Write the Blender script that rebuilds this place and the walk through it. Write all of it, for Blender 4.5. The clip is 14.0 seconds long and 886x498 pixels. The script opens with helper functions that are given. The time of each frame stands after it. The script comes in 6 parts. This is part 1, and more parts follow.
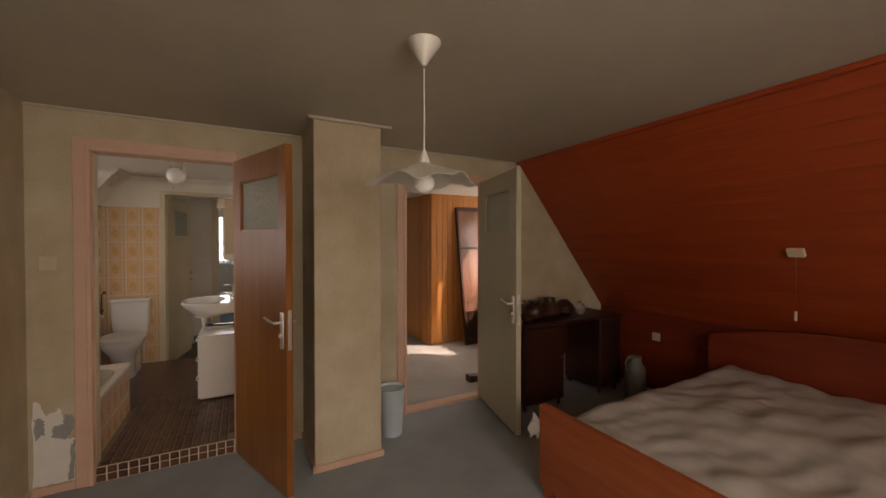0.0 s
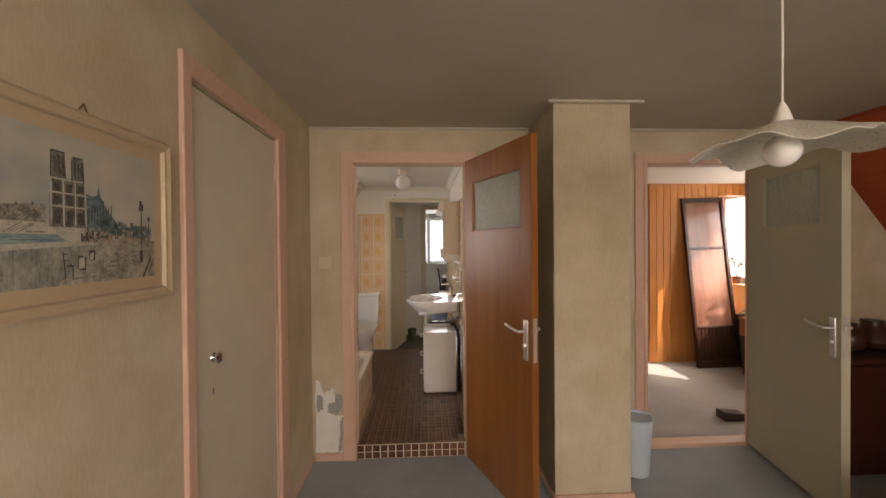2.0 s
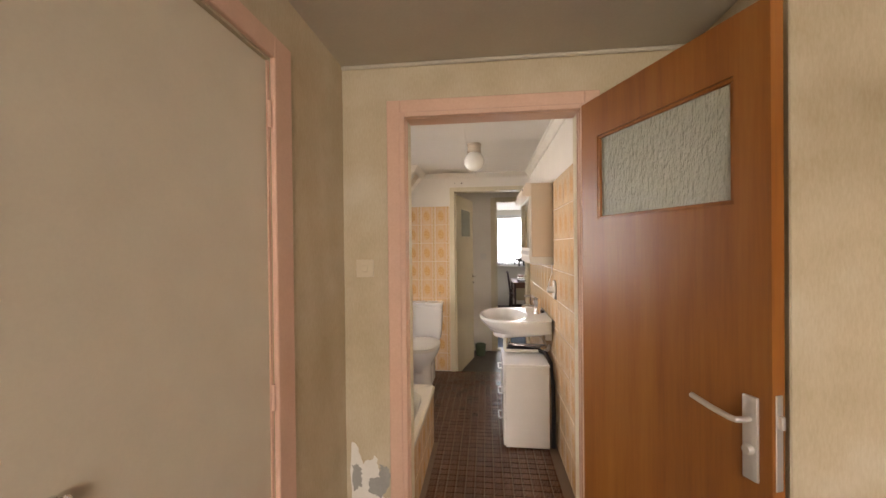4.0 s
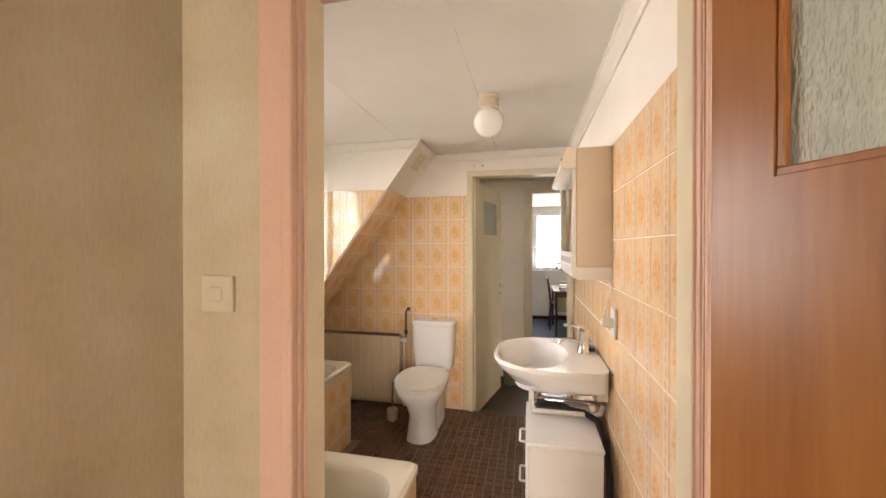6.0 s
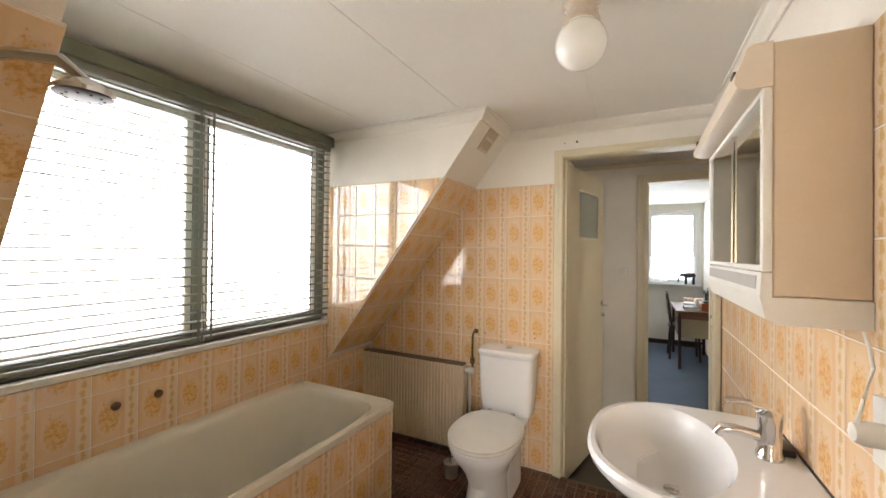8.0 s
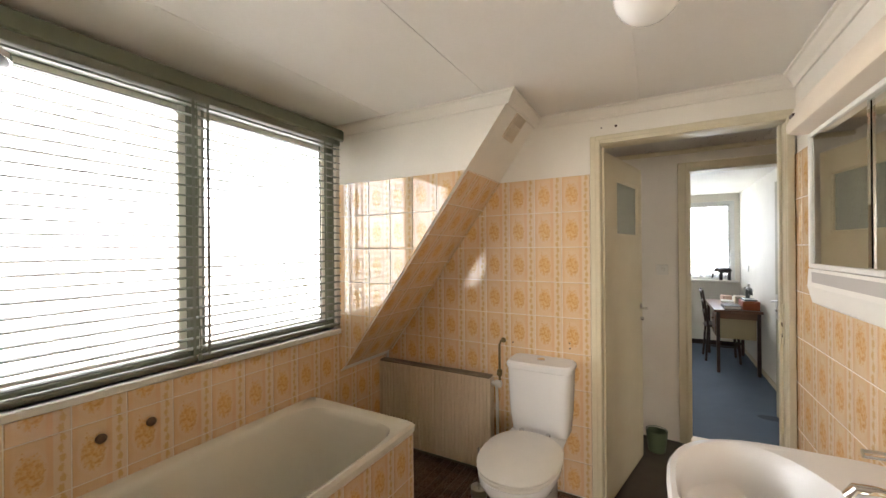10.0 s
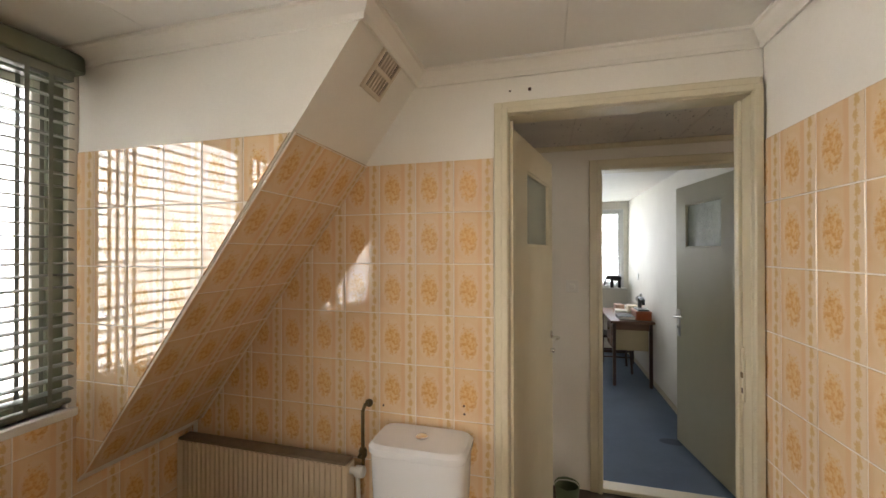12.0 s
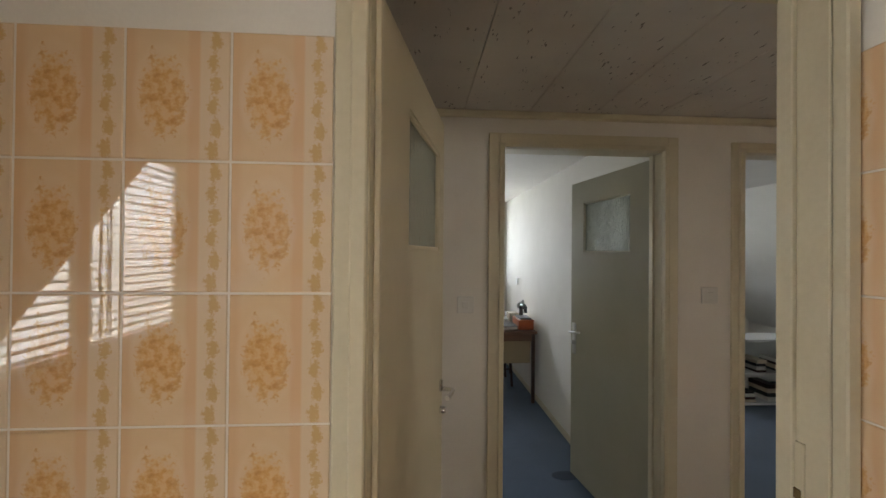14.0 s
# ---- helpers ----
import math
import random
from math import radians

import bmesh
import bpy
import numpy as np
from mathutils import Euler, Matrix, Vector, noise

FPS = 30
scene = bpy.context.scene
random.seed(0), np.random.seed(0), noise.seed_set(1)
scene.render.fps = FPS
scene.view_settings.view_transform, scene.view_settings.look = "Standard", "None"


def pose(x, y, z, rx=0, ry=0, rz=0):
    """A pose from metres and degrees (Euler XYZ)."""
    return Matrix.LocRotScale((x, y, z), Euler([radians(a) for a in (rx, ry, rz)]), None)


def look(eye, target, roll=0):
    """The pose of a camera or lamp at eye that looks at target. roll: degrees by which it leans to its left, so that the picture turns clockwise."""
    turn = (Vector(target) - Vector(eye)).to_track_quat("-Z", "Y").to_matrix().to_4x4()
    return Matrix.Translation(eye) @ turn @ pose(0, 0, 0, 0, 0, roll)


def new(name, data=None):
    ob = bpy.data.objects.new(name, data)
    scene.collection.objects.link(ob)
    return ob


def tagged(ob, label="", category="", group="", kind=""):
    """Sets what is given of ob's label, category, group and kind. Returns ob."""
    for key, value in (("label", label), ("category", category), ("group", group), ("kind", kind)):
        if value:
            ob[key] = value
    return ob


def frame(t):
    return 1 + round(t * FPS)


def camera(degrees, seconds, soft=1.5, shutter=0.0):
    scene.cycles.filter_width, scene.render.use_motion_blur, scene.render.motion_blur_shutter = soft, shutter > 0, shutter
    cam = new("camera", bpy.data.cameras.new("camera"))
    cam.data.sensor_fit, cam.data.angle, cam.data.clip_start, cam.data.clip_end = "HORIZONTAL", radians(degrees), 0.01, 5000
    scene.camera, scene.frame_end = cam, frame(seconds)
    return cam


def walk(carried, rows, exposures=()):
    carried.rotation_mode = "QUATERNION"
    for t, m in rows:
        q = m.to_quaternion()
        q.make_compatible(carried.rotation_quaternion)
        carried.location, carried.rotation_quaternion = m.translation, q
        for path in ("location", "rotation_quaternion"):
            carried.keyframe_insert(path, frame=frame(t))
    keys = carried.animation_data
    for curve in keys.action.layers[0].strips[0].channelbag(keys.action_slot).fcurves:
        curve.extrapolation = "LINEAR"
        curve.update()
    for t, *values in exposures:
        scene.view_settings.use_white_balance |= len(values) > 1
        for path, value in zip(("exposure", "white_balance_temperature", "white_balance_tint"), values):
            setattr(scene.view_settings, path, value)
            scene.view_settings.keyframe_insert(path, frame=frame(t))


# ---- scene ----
cam = camera(98.3, 14.0)
PATH = [
    (0, (1.072, -3.055, 1.472), (2.006, -1.287, 1.444), 0.0),
    (0.5, (1.012, -2.993, 1.485), (1.713, -1.12, 1.453), -0.0),
    (1, (0.945, -2.897, 1.476), (1.419, -0.954, 1.449), -0.2),
    (1.5, (0.861, -2.77, 1.471), (1.123, -0.788, 1.448), -0.4),
    (2, (0.755, -2.648, 1.471), (0.851, -0.651, 1.45), -0.5),
    (2.5, (0.721, -2.547, 1.458), (0.692, -0.547, 1.44), -0.5),
    (3, (0.726, -2.266, 1.44), (0.614, -0.27, 1.427), -0.8),
    (3.5, (0.707, -1.988, 1.45), (0.539, 0.005, 1.437), -0.7),
    (4, (0.629, -1.703, 1.453), (0.406, 0.285, 1.44), -0.6),
    (4.2, (0.608, -1.591, 1.461), (0.364, 0.394, 1.448), -0.4),
    (6.3, (0.758, -0.565, 1.46), (0.269, 1.374, 1.454), 0.3),
    (6.5, (0.739, -0.46, 1.468), (0.212, 1.469, 1.474), 0.6),
    (7, (0.722, -0.296, 1.47), (0.08, 1.598, 1.482), 0.7),
    (7.5, (0.738, -0.144, 1.464), (-0.049, 1.694, 1.467), 0.5),
    (8, (0.707, 0.02, 1.457), (-0.202, 1.801, 1.474), 0.6),
    (8.2, (0.68, 0.059, 1.46), (-0.271, 1.818, 1.476), 0.7),
    (10.3, (0.532, 0.295, 1.486), (-0.442, 2.041, 1.483), -0.6),
    (10.5, (0.506, 0.393, 1.485), (-0.432, 2.16, 1.481), -0.4),
    (11, (0.438, 0.679, 1.514), (-0.378, 2.506, 1.516), -0.1),
    (11.5, (0.425, 0.805, 1.553), (-0.243, 2.69, 1.561), -0.1),
    (12, (0.428, 1.01, 1.54), (-0.091, 2.941, 1.551), -0.1),
    (12.5, (0.414, 1.265, 1.563), (0.047, 3.231, 1.574), 0.0),
    (13, (0.404, 1.411, 1.541), (0.191, 3.4, 1.552), 0.2),
    (13.5, (0.369, 1.675, 1.552), (0.315, 3.674, 1.567), 0.3),
    (14, (0.373, 1.845, 1.556), (0.497, 3.842, 1.571), 0.5),
]
EXPOSURES = [(0.0, 0.42, 7900, 24), (1.0, 0.76, 7750, 23.5), (2.0, 1.06, 7500, 23), (3.0, 1.32, 7450, 22.5), (4.2, 1.72, 7450, 22), (6.4, 2.14, 7600, 22), (7.0, 2.14, 7250, 18.5), (8.0, 2.05, 6930, 16.5), (10.4, 1.85, 7000, 16), (11.0, 1.75, 7000, 16), (12.0, 1.6, 7050, 16), (13.0, 1.26, 7150, 16), (14.0, 1.18, 6850, 15)]
walk(cam, [(t, look(eye, target, roll)) for t, eye, target, roll in PATH], EXPOSURES)

# ---- light ----
world = bpy.data.worlds.new("sky")
scene.world = world
world.use_nodes = True
sky = world.node_tree.nodes.new("ShaderNodeTexSky")
sky.sky_type, sky.sun_disc = "NISHITA", False
SUN_WAY = Vector((-1.30, 0.85, -1.30)).normalized()
sky.sun_elevation = math.asin(-SUN_WAY.z)
sky.sun_rotation = math.atan2(-SUN_WAY.x, -SUN_WAY.y)
world.node_tree.links.new(sky.outputs[0], world.node_tree.nodes["Background"].inputs[0])
world.node_tree.nodes["Background"].inputs[1].default_value = 0.15
sun_data = bpy.data.lights.new("sun", "SUN")
sun_data.energy, sun_data.angle, sun_data.color = 5.0, radians(0.5), (1.0, 0.94, 0.85)
sun_lamp = new("sun", sun_data)
sun_lamp.matrix_world = look((8, -6, 9), Vector((8, -6, 9)) + SUN_WAY)


def window_light(name, place, target, width, height, watts, colour=(0.92, 0.96, 1.0)):
    """Skylight entering through one window opening."""
    data = bpy.data.lights.new(name, "AREA")
    data.shape, data.size, data.size_y, data.energy, data.color = "RECTANGLE", width, height, watts, colour
    ob = new(name, data)
    ob.matrix_world = look(place, target)
    return ob


window_light("skylight_bath", (-1.42, 1.16, 1.62), (0.2, 1.16, 1.3), 2.5, 1.6, 32, (0.97, 0.98, 1.0))
window_light("skylight_study", (0.9, 7.53, 1.6), (0.9, 4.7, 1.1), 2.4, 1.5, 40, (0.80, 0.90, 1.0))
window_light("skylight_spare", (2.9, 7.53, 1.65), (2.9, 4.7, 1.2), 1.8, 1.4, 15, (0.80, 0.90, 1.0))
window_light("skylight_bedroom", (1.6, -4.95, 1.6), (1.3, -3.3, 0.5), 2.2, 1.2, 31, (1.0, 0.97, 0.92))
# the landing lamp reaches past y 1.93 so the widened window looks white
window_light("skylight_landing", (4.95, 1.62, 1.54), (3.0, 1.62, 1.2), 2.1, 1.15, 14, (1.0, 0.97, 0.92))


# ---- materials ----
def material(name, rough=0.6, metal=0.0, spec=0.5):
    m = bpy.data.materials.new(name)
    m.use_nodes = True
    b = m.node_tree.nodes["Principled BSDF"]
    b.inputs["Roughness"].default_value = rough
    b.inputs["Metallic"].default_value = metal
    b.inputs["Specular IOR Level"].default_value = spec
    return m, m.node_tree, b


def node(tree, kind, **values):
    n = tree.nodes.new(kind)
    for key, value in values.items():
        if key in n.inputs:
            n.inputs[key].default_value = value
        else:
            setattr(n, key, value)
    return n


def ramp(tree, source, stops):
    r = tree.nodes.new("ShaderNodeValToRGB")
    while len(r.color_ramp.elements) < len(stops):
        r.color_ramp.elements.new(0.5)
    for e, (at, colour) in zip(r.color_ramp.elements, stops):
        e.position, e.color = at, (*colour, 1.0)
    tree.links.new(source, r.inputs[0])
    return r.outputs[0]


def mixed(tree, factor, a, b, blend="MIX"):
    m = tree.nodes.new("ShaderNodeMix")
    m.data_type, m.blend_type = "RGBA", blend
    for slot, value in ((0, factor), (6, a), (7, b)):
        if isinstance(value, (int, float)):
            m.inputs[slot].default_value = value
        elif isinstance(value, tuple):
            m.inputs[slot].default_value = (*value, 1.0)
        else:
            tree.links.new(value, m.inputs[slot])
    return m.outputs[2]


def calc(tree, op, a, b=0.0, c=0.0):
    m = tree.nodes.new("ShaderNodeMath")
    m.operation = op
    for slot, value in enumerate((a, b, c)):
        if isinstance(value, (int, float)):
            m.inputs[slot].default_value = value
        else:
            tree.links.new(value, m.inputs[slot])
    return m.outputs[0]


def spots(tree, scale, detail=4.0, stretch=(1, 1, 1), rough=0.6, coords="Object"):
    tc = tree.nodes.new("ShaderNodeTexCoord")
    mp = tree.nodes.new("ShaderNodeMapping")
    mp.inputs["Scale"].default_value = stretch
    tree.links.new(tc.outputs[coords], mp.inputs[0])
    n = node(tree, "ShaderNodeTexNoise", Scale=scale, Detail=detail, Roughness=rough)
    tree.links.new(mp.outputs[0], n.inputs["Vector"])
    return n.outputs["Fac"]


def relief(tree, b, height, strength=0.2, distance=0.002):
    n = node(tree, "ShaderNodeBump", Strength=strength, Distance=distance)
    tree.links.new(height, n.inputs["Height"])
    tree.links.new(n.outputs[0], b.inputs["Normal"])


def surface(name, dark, light, scale=4.0, fine=60.0, rough=0.6, metal=0.0, bump=0.15, stretch=(1, 1, 1), spec=0.5, spread=0.25):
    """A surface of two tones: broad patches and fine grain, with fine relief."""
    m, tree, b = material(name, rough, metal, spec)
    broad, grain = spots(tree, scale, 5.0, stretch), spots(tree, fine, 6.0, stretch)
    both = calc(tree, "ADD", calc(tree, "MULTIPLY", broad, 0.65), calc(tree, "MULTIPLY", grain, 0.35))
    tree.links.new(ramp(tree, both, [(0.5 - spread, dark), (0.5 + spread, light)]), b.inputs["Base Color"])
    tree.links.new(calc(tree, "MULTIPLY_ADD", grain, 0.25, rough - 0.12), b.inputs["Roughness"])
    if bump:
        relief(tree, b, grain, bump)
    return m


def wood(name, dark, mid, light, along="z", scale=1.0, rough=0.4, knots=False, coat=0.0, vary=0.0):
    """Wood with fibres along one axis, drawn out figure and optional knots."""
    m, tree, b = material(name, rough)
    stretch = {"x": (0.06, 1, 1), "y": (1, 0.06, 1), "z": (1, 1, 0.06)}[along]
    figure = spots(tree, 9.0 * scale, 5.0, stretch, 0.65)
    fibre = spots(tree, 90.0 * scale, 3.0, stretch)
    cloud = spots(tree, 2.2, 2.0)
    both = calc(tree, "ADD", calc(tree, "MULTIPLY", figure, 0.62), calc(tree, "MULTIPLY", fibre, 0.22))
    both = calc(tree, "MULTIPLY_ADD", cloud, 0.16, both)
    if vary:
        info = tree.nodes.new("ShaderNodeObjectInfo")
        both = calc(tree, "ADD", both, calc(tree, "MULTIPLY_ADD", info.outputs["Random"], vary, -vary / 2))
    colour = ramp(tree, both, [(0.32, dark), (0.5, mid), (0.68, light)])
    if knots:
        tc = tree.nodes.new("ShaderNodeTexCoord")
        mp = tree.nodes.new("ShaderNodeMapping")
        mp.inputs["Scale"].default_value = (7.0, 7.0, 2.6)
        tree.links.new(tc.outputs["Object"], mp.inputs[0])
        v = node(tree, "ShaderNodeTexVoronoi", Scale=1.0)
        tree.links.new(mp.outputs[0], v.inputs["Vector"])
        spot = ramp(tree, v.outputs["Distance"], [(0.05, (1, 1, 1)), (0.13, (0, 0, 0))])
        colour = mixed(tree, spot, colour, tuple(0.45 * c for c in dark))
    tree.links.new(colour, b.inputs["Base Color"])
    tree.links.new(calc(tree, "MULTIPLY_ADD", fibre, 0.2, rough - 0.1), b.inputs["Roughness"])
    relief(tree, b, fibre, 0.12, 0.001)
    b.inputs["Coat Weight"].default_value = coat
    b.inputs["Coat Roughness"].default_value = 0.15
    return m


def plain(name, colour, rough=0.4, metal=0.0, vary=0.06, spec=0.5, bump=0.03):
    return surface(name, tuple(c * (1 - vary) for c in colour), tuple(min(1, c * (1 + vary)) for c in colour), 7.0, 120.0, rough, metal, bump, spec=spec)


def wallpaper():
    """Aged cream wallpaper with greenish clouds and faint vertical weave."""
    m, tree, b = material("wallpaper", 0.75, 0.0, 0.25)
    cloud, patch = spots(tree, 1.4, 3.0), spots(tree, 5.0, 3.0, rough=0.45)
    weave = spots(tree, 160.0, 2.0, (1, 1, 0.25))
    base = ramp(tree, calc(tree, "MULTIPLY_ADD", patch, 0.35, calc(tree, "MULTIPLY", cloud, 0.65)),
                [(0.34, (0.42, 0.34, 0.21)), (0.5, (0.50, 0.42, 0.285)), (0.66, (0.60, 0.54, 0.41))])
    tree.links.new(mixed(tree, 0.10, base, ramp(tree, weave, [(0.3, (0.3, 0.28, 0.2)), (0.7, (0.8, 0.78, 0.66))])), b.inputs["Base Color"])
    relief(tree, b, weave, 0.12)
    return m


def carpet(name, dark, light):
    m, tree, b = material(name, 0.95, 0.0, 0.1)
    fine, broad = spots(tree, 380.0, 2.0), spots(tree, 2.5, 4.0)
    both = calc(tree, "MULTIPLY_ADD", broad, 0.45, calc(tree, "MULTIPLY", fine, 0.55))
    tree.links.new(ramp(tree, both, [(0.3, dark), (0.7, light)]), b.inputs["Base Color"])
    b.inputs["Sheen Weight"].default_value = 0.2
    relief(tree, b, fine, 0.5, 0.004)
    return m


def pane_material(name, rough, bumpy=0.0, tint=(0.93, 0.96, 0.95), clear=1.0):
    m, tree, b = material(name, rough)
    b.inputs["Transmission Weight"].default_value = clear
    b.inputs["Base Color"].default_value = (*tint, 1)
    b.inputs["IOR"].default_value = 1.45
    if bumpy:
        relief(tree, b, spots(tree, 95.0, 2.0, (1, 1, 0.35)), bumpy, 0.02)
    return m


WALLPAPER = wallpaper()
PINK = surface("pink_paint", (0.56, 0.355, 0.255), (0.68, 0.46, 0.345), 5.0, 80.0, 0.45, bump=0.06)
CREAM = surface("cream_paint", (0.62, 0.55, 0.38), (0.72, 0.65, 0.48), 5.0, 80.0, 0.4, bump=0.05)
GREYGREEN = surface("grey_green_paint", (0.40, 0.37, 0.26), (0.47, 0.44, 0.32), 3.0, 90.0, 0.38, bump=0.05)
WHITE_WALL = surface("white_plaster", (0.76, 0.72, 0.64), (0.86, 0.82, 0.74), 3.0, 140.0, 0.75, bump=0.25)
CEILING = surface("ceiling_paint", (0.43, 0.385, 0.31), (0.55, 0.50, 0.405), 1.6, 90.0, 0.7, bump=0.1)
BATH_CEILING = surface("panel_ceiling", (0.76, 0.74, 0.68), (0.84, 0.82, 0.77), 2.0, 70.0, 0.55, bump=0.08)
BLUE_CARPET = carpet("blue_grey_carpet", (0.22, 0.25, 0.265), (0.38, 0.42, 0.44))
GREY_CARPET = carpet("grey_carpet", (0.27, 0.25, 0.23), (0.42, 0.395, 0.37))
STUDY_CARPET = carpet("blue_carpet", (0.07, 0.10, 0.15), (0.13, 0.175, 0.24))
BROWN_VINYL = surface("brown_vinyl", (0.045, 0.033, 0.026), (0.09, 0.07, 0.055), 6.0, 60.0, 0.35)
RED_WOOD = wood("red_brown_boards", (0.24, 0.032, 0.007), (0.36, 0.053, 0.0115), (0.45, 0.080, 0.017), "y", 1.0, 0.5, vary=0.05)
LEAF_WOOD = wood("mahogany_veneer", (0.19, 0.062, 0.013), (0.29, 0.105, 0.021), (0.36, 0.15, 0.033), "z", 1.0, 0.38, coat=0.1)
PINE = wood("varnished_pine", (0.40, 0.135, 0.032), (0.55, 0.215, 0.06), (0.66, 0.31, 0.10), "z", 1.0, 0.35, knots=True, coat=0.2, vary=0.12)
DARK_WOOD = wood("dark_stained_wood", (0.022, 0.008, 0.005), (0.045, 0.016, 0.010), (0.075, 0.03, 0.018), "z", 1.0, 0.35, coat=0.15)
BED_WOOD = wood("cherry_veneer", (0.26, 0.055, 0.015), (0.38, 0.09, 0.026), (0.46, 0.13, 0.045), "y", 1.0, 0.42)
DRESSER_WOOD = wood("dresser_veneer", (0.020, 0.005, 0.003), (0.034, 0.008, 0.004), (0.055, 0.013, 0.006), "z", 1.0, 0.45)
# cherry tone darkened to hold the shade under the roof slope
SHADED_WOOD = wood("shaded_cherry_veneer", (0.13, 0.016, 0.005), (0.20, 0.026, 0.007), (0.26, 0.04, 0.011), "y", 1.0, 0.45)
GROUT = plain("white_grout", (0.80, 0.72, 0.62), 0.8)
GREEN_METAL = plain("sage_green_lacquer", (0.17, 0.19, 0.14), 0.45)
PORCELAIN = plain("white_porcelain", (0.80, 0.80, 0.79), 0.08, 0, 0.015, bump=0.0)
BATH_ENAMEL = plain("cream_enamel", (0.73, 0.69, 0.58), 0.14, 0, 0.02, bump=0.0)
CHROME = plain("chrome", (0.75, 0.75, 0.76), 0.08, 1.0, 0.02, bump=0.0)
ALU = plain("brushed_aluminium", (0.68, 0.66, 0.63), 0.34, 0.7, 0.05)
WHITE_PLASTIC = plain("white_plastic", (0.74, 0.72, 0.66), 0.35)
WHITE_LACQUER = plain("white_lacquer", (0.78, 0.78, 0.76), 0.2)
BLACK = plain("black_plastic", (0.02, 0.02, 0.022), 0.4, vary=0.2)
CLEAR = pane_material("clear_glass", 0.0)
FROSTED = pane_material("figured_glass", 0.03, 0.6, (0.72, 0.77, 0.67), 0.45)
FROSTED.node_tree.nodes["Principled BSDF"].inputs["Specular IOR Level"].default_value = 1.0
MIRROR = plain("mirror_silver", (0.86, 0.88, 0.86), 0.015, 1.0, 0.005, bump=0.0)


# ---- building tools ----
def box(bm, lo, hi, bevel=0.0, seg=1):
    """Adds a box from one corner to the other, its edges rounded off."""
    lo, hi = [min(a, b) for a, b in zip(lo, hi)], [max(a, b) for a, b in zip(lo, hi)]
    v = [bm.verts.new((x, y, z)) for x in (lo[0], hi[0]) for y in (lo[1], hi[1]) for z in (lo[2], hi[2])]
    f = [bm.faces.new([v[i] for i in q]) for q in ((0, 1, 3, 2), (4, 6, 7, 5), (0, 4, 5, 1), (2, 3, 7, 6), (0, 2, 6, 4), (1, 5, 7, 3))]
    if bevel:
        edges = {e for face in f for e in face.edges}
        bmesh.ops.bevel(bm, geom=list(edges), offset=bevel, segments=seg, affect="EDGES", profile=0.5)
    return bm


def boxes(*items, bevel=0.0, seg=1):
    bm = bmesh.new()
    for lo, hi in items:
        box(bm, lo, hi, bevel, seg)
    return bm


def lathe(profile, seg=24, centre=(0, 0, 0), axis="z", bm=None):
    """A turned body from (radius, height) pairs."""
    bm = bm or bmesh.new()
    rings = []
    for r, h in profile:
        ring = []
        for i in range(seg):
            a = 2 * math.pi * i / seg
            p = (r * math.cos(a), r * math.sin(a), h)
            p = {"z": p, "x": (p[2], p[0], p[1]), "y": (p[0], p[2], p[1])}[axis]
            ring.append(bm.verts.new(Vector(p) + Vector(centre)))
        rings.append(ring)
    for a, b in zip(rings, rings[1:]):
        for i in range(seg):
            bm.faces.new((a[i], a[(i + 1) % seg], b[(i + 1) % seg], b[i]))
    for ring, flip in ((rings[0], True), (rings[-1], False)):
        bm.faces.new(ring[::-1] if flip else ring)
    bmesh.ops.recalc_face_normals(bm, faces=bm.faces)
    return bm


def tube(points, radius, seg=10, bm=None):
    """A bent round bar through points."""
    bm = bm or bmesh.new()
    pts = [Vector(p) for p in points]
    rings = []
    up = Vector((0.13, 0.31, 0.94))
    for i, p in enumerate(pts):
        d = (pts[min(i + 1, len(pts) - 1)] - pts[max(i - 1, 0)]).normalized()
        s = d.cross(up).normalized()
        u = s.cross(d)
        rings.append([bm.verts.new(p + radius * (math.cos(2 * math.pi * k / seg) * s + math.sin(2 * math.pi * k / seg) * u)) for k in range(seg)])
    for a, b in zip(rings, rings[1:]):
        for k in range(seg):
            bm.faces.new((a[k], a[(k + 1) % seg], b[(k + 1) % seg], b[k]))
    bm.faces.new(rings[0][::-1])
    bm.faces.new(rings[-1])
    bmesh.ops.recalc_face_normals(bm, faces=bm.faces)
    return bm


def loft(sections, close=True, cap=True, bm=None):
    """Skin over rings of points that all have the same count."""
    bm = bm or bmesh.new()
    rings = [[bm.verts.new(p) for p in s] for s in sections]
    n = len(rings[0])
    for a, b in zip(rings, rings[1:]):
        for k in range(n if close else n - 1):
            bm.faces.new((a[k], a[(k + 1) % n], b[(k + 1) % n], b[k]))
    if cap:
        bm.faces.new(rings[0][::-1])
        bm.faces.new(rings[-1])
    bmesh.ops.recalc_face_normals(bm, faces=bm.faces)
    return bm


def prism(poly, y0, y1, bm=None):
    """A block with a cross-section in x and z, drawn out along y."""
    return loft([[(x, y0, z) for x, z in poly], [(x, y1, z) for x, z in poly]], bm=bm)


def mesh_object(name, bm, mat, smooth=False):
    me = bpy.data.meshes.new(name)
    bm.normal_update()
    bm.to_mesh(me)
    bm.free()
    me.materials.append(mat)
    if smooth:
        me.polygons.foreach_set("use_smooth", [True] * len(me.polygons))
        me.set_sharp_from_angle(angle=radians(38))
    return new(name, me)


def part(name, bm, mat, parent, label="", smooth=False):
    ob = mesh_object(name, bm, mat, smooth)
    ob.parent = parent
    return tagged(ob, label)


def thing(name, m, label, category, group=""):
    ob = new(name)
    ob.empty_display_size = 0.1
    ob.matrix_world = m
    return tagged(ob, label, category, group)


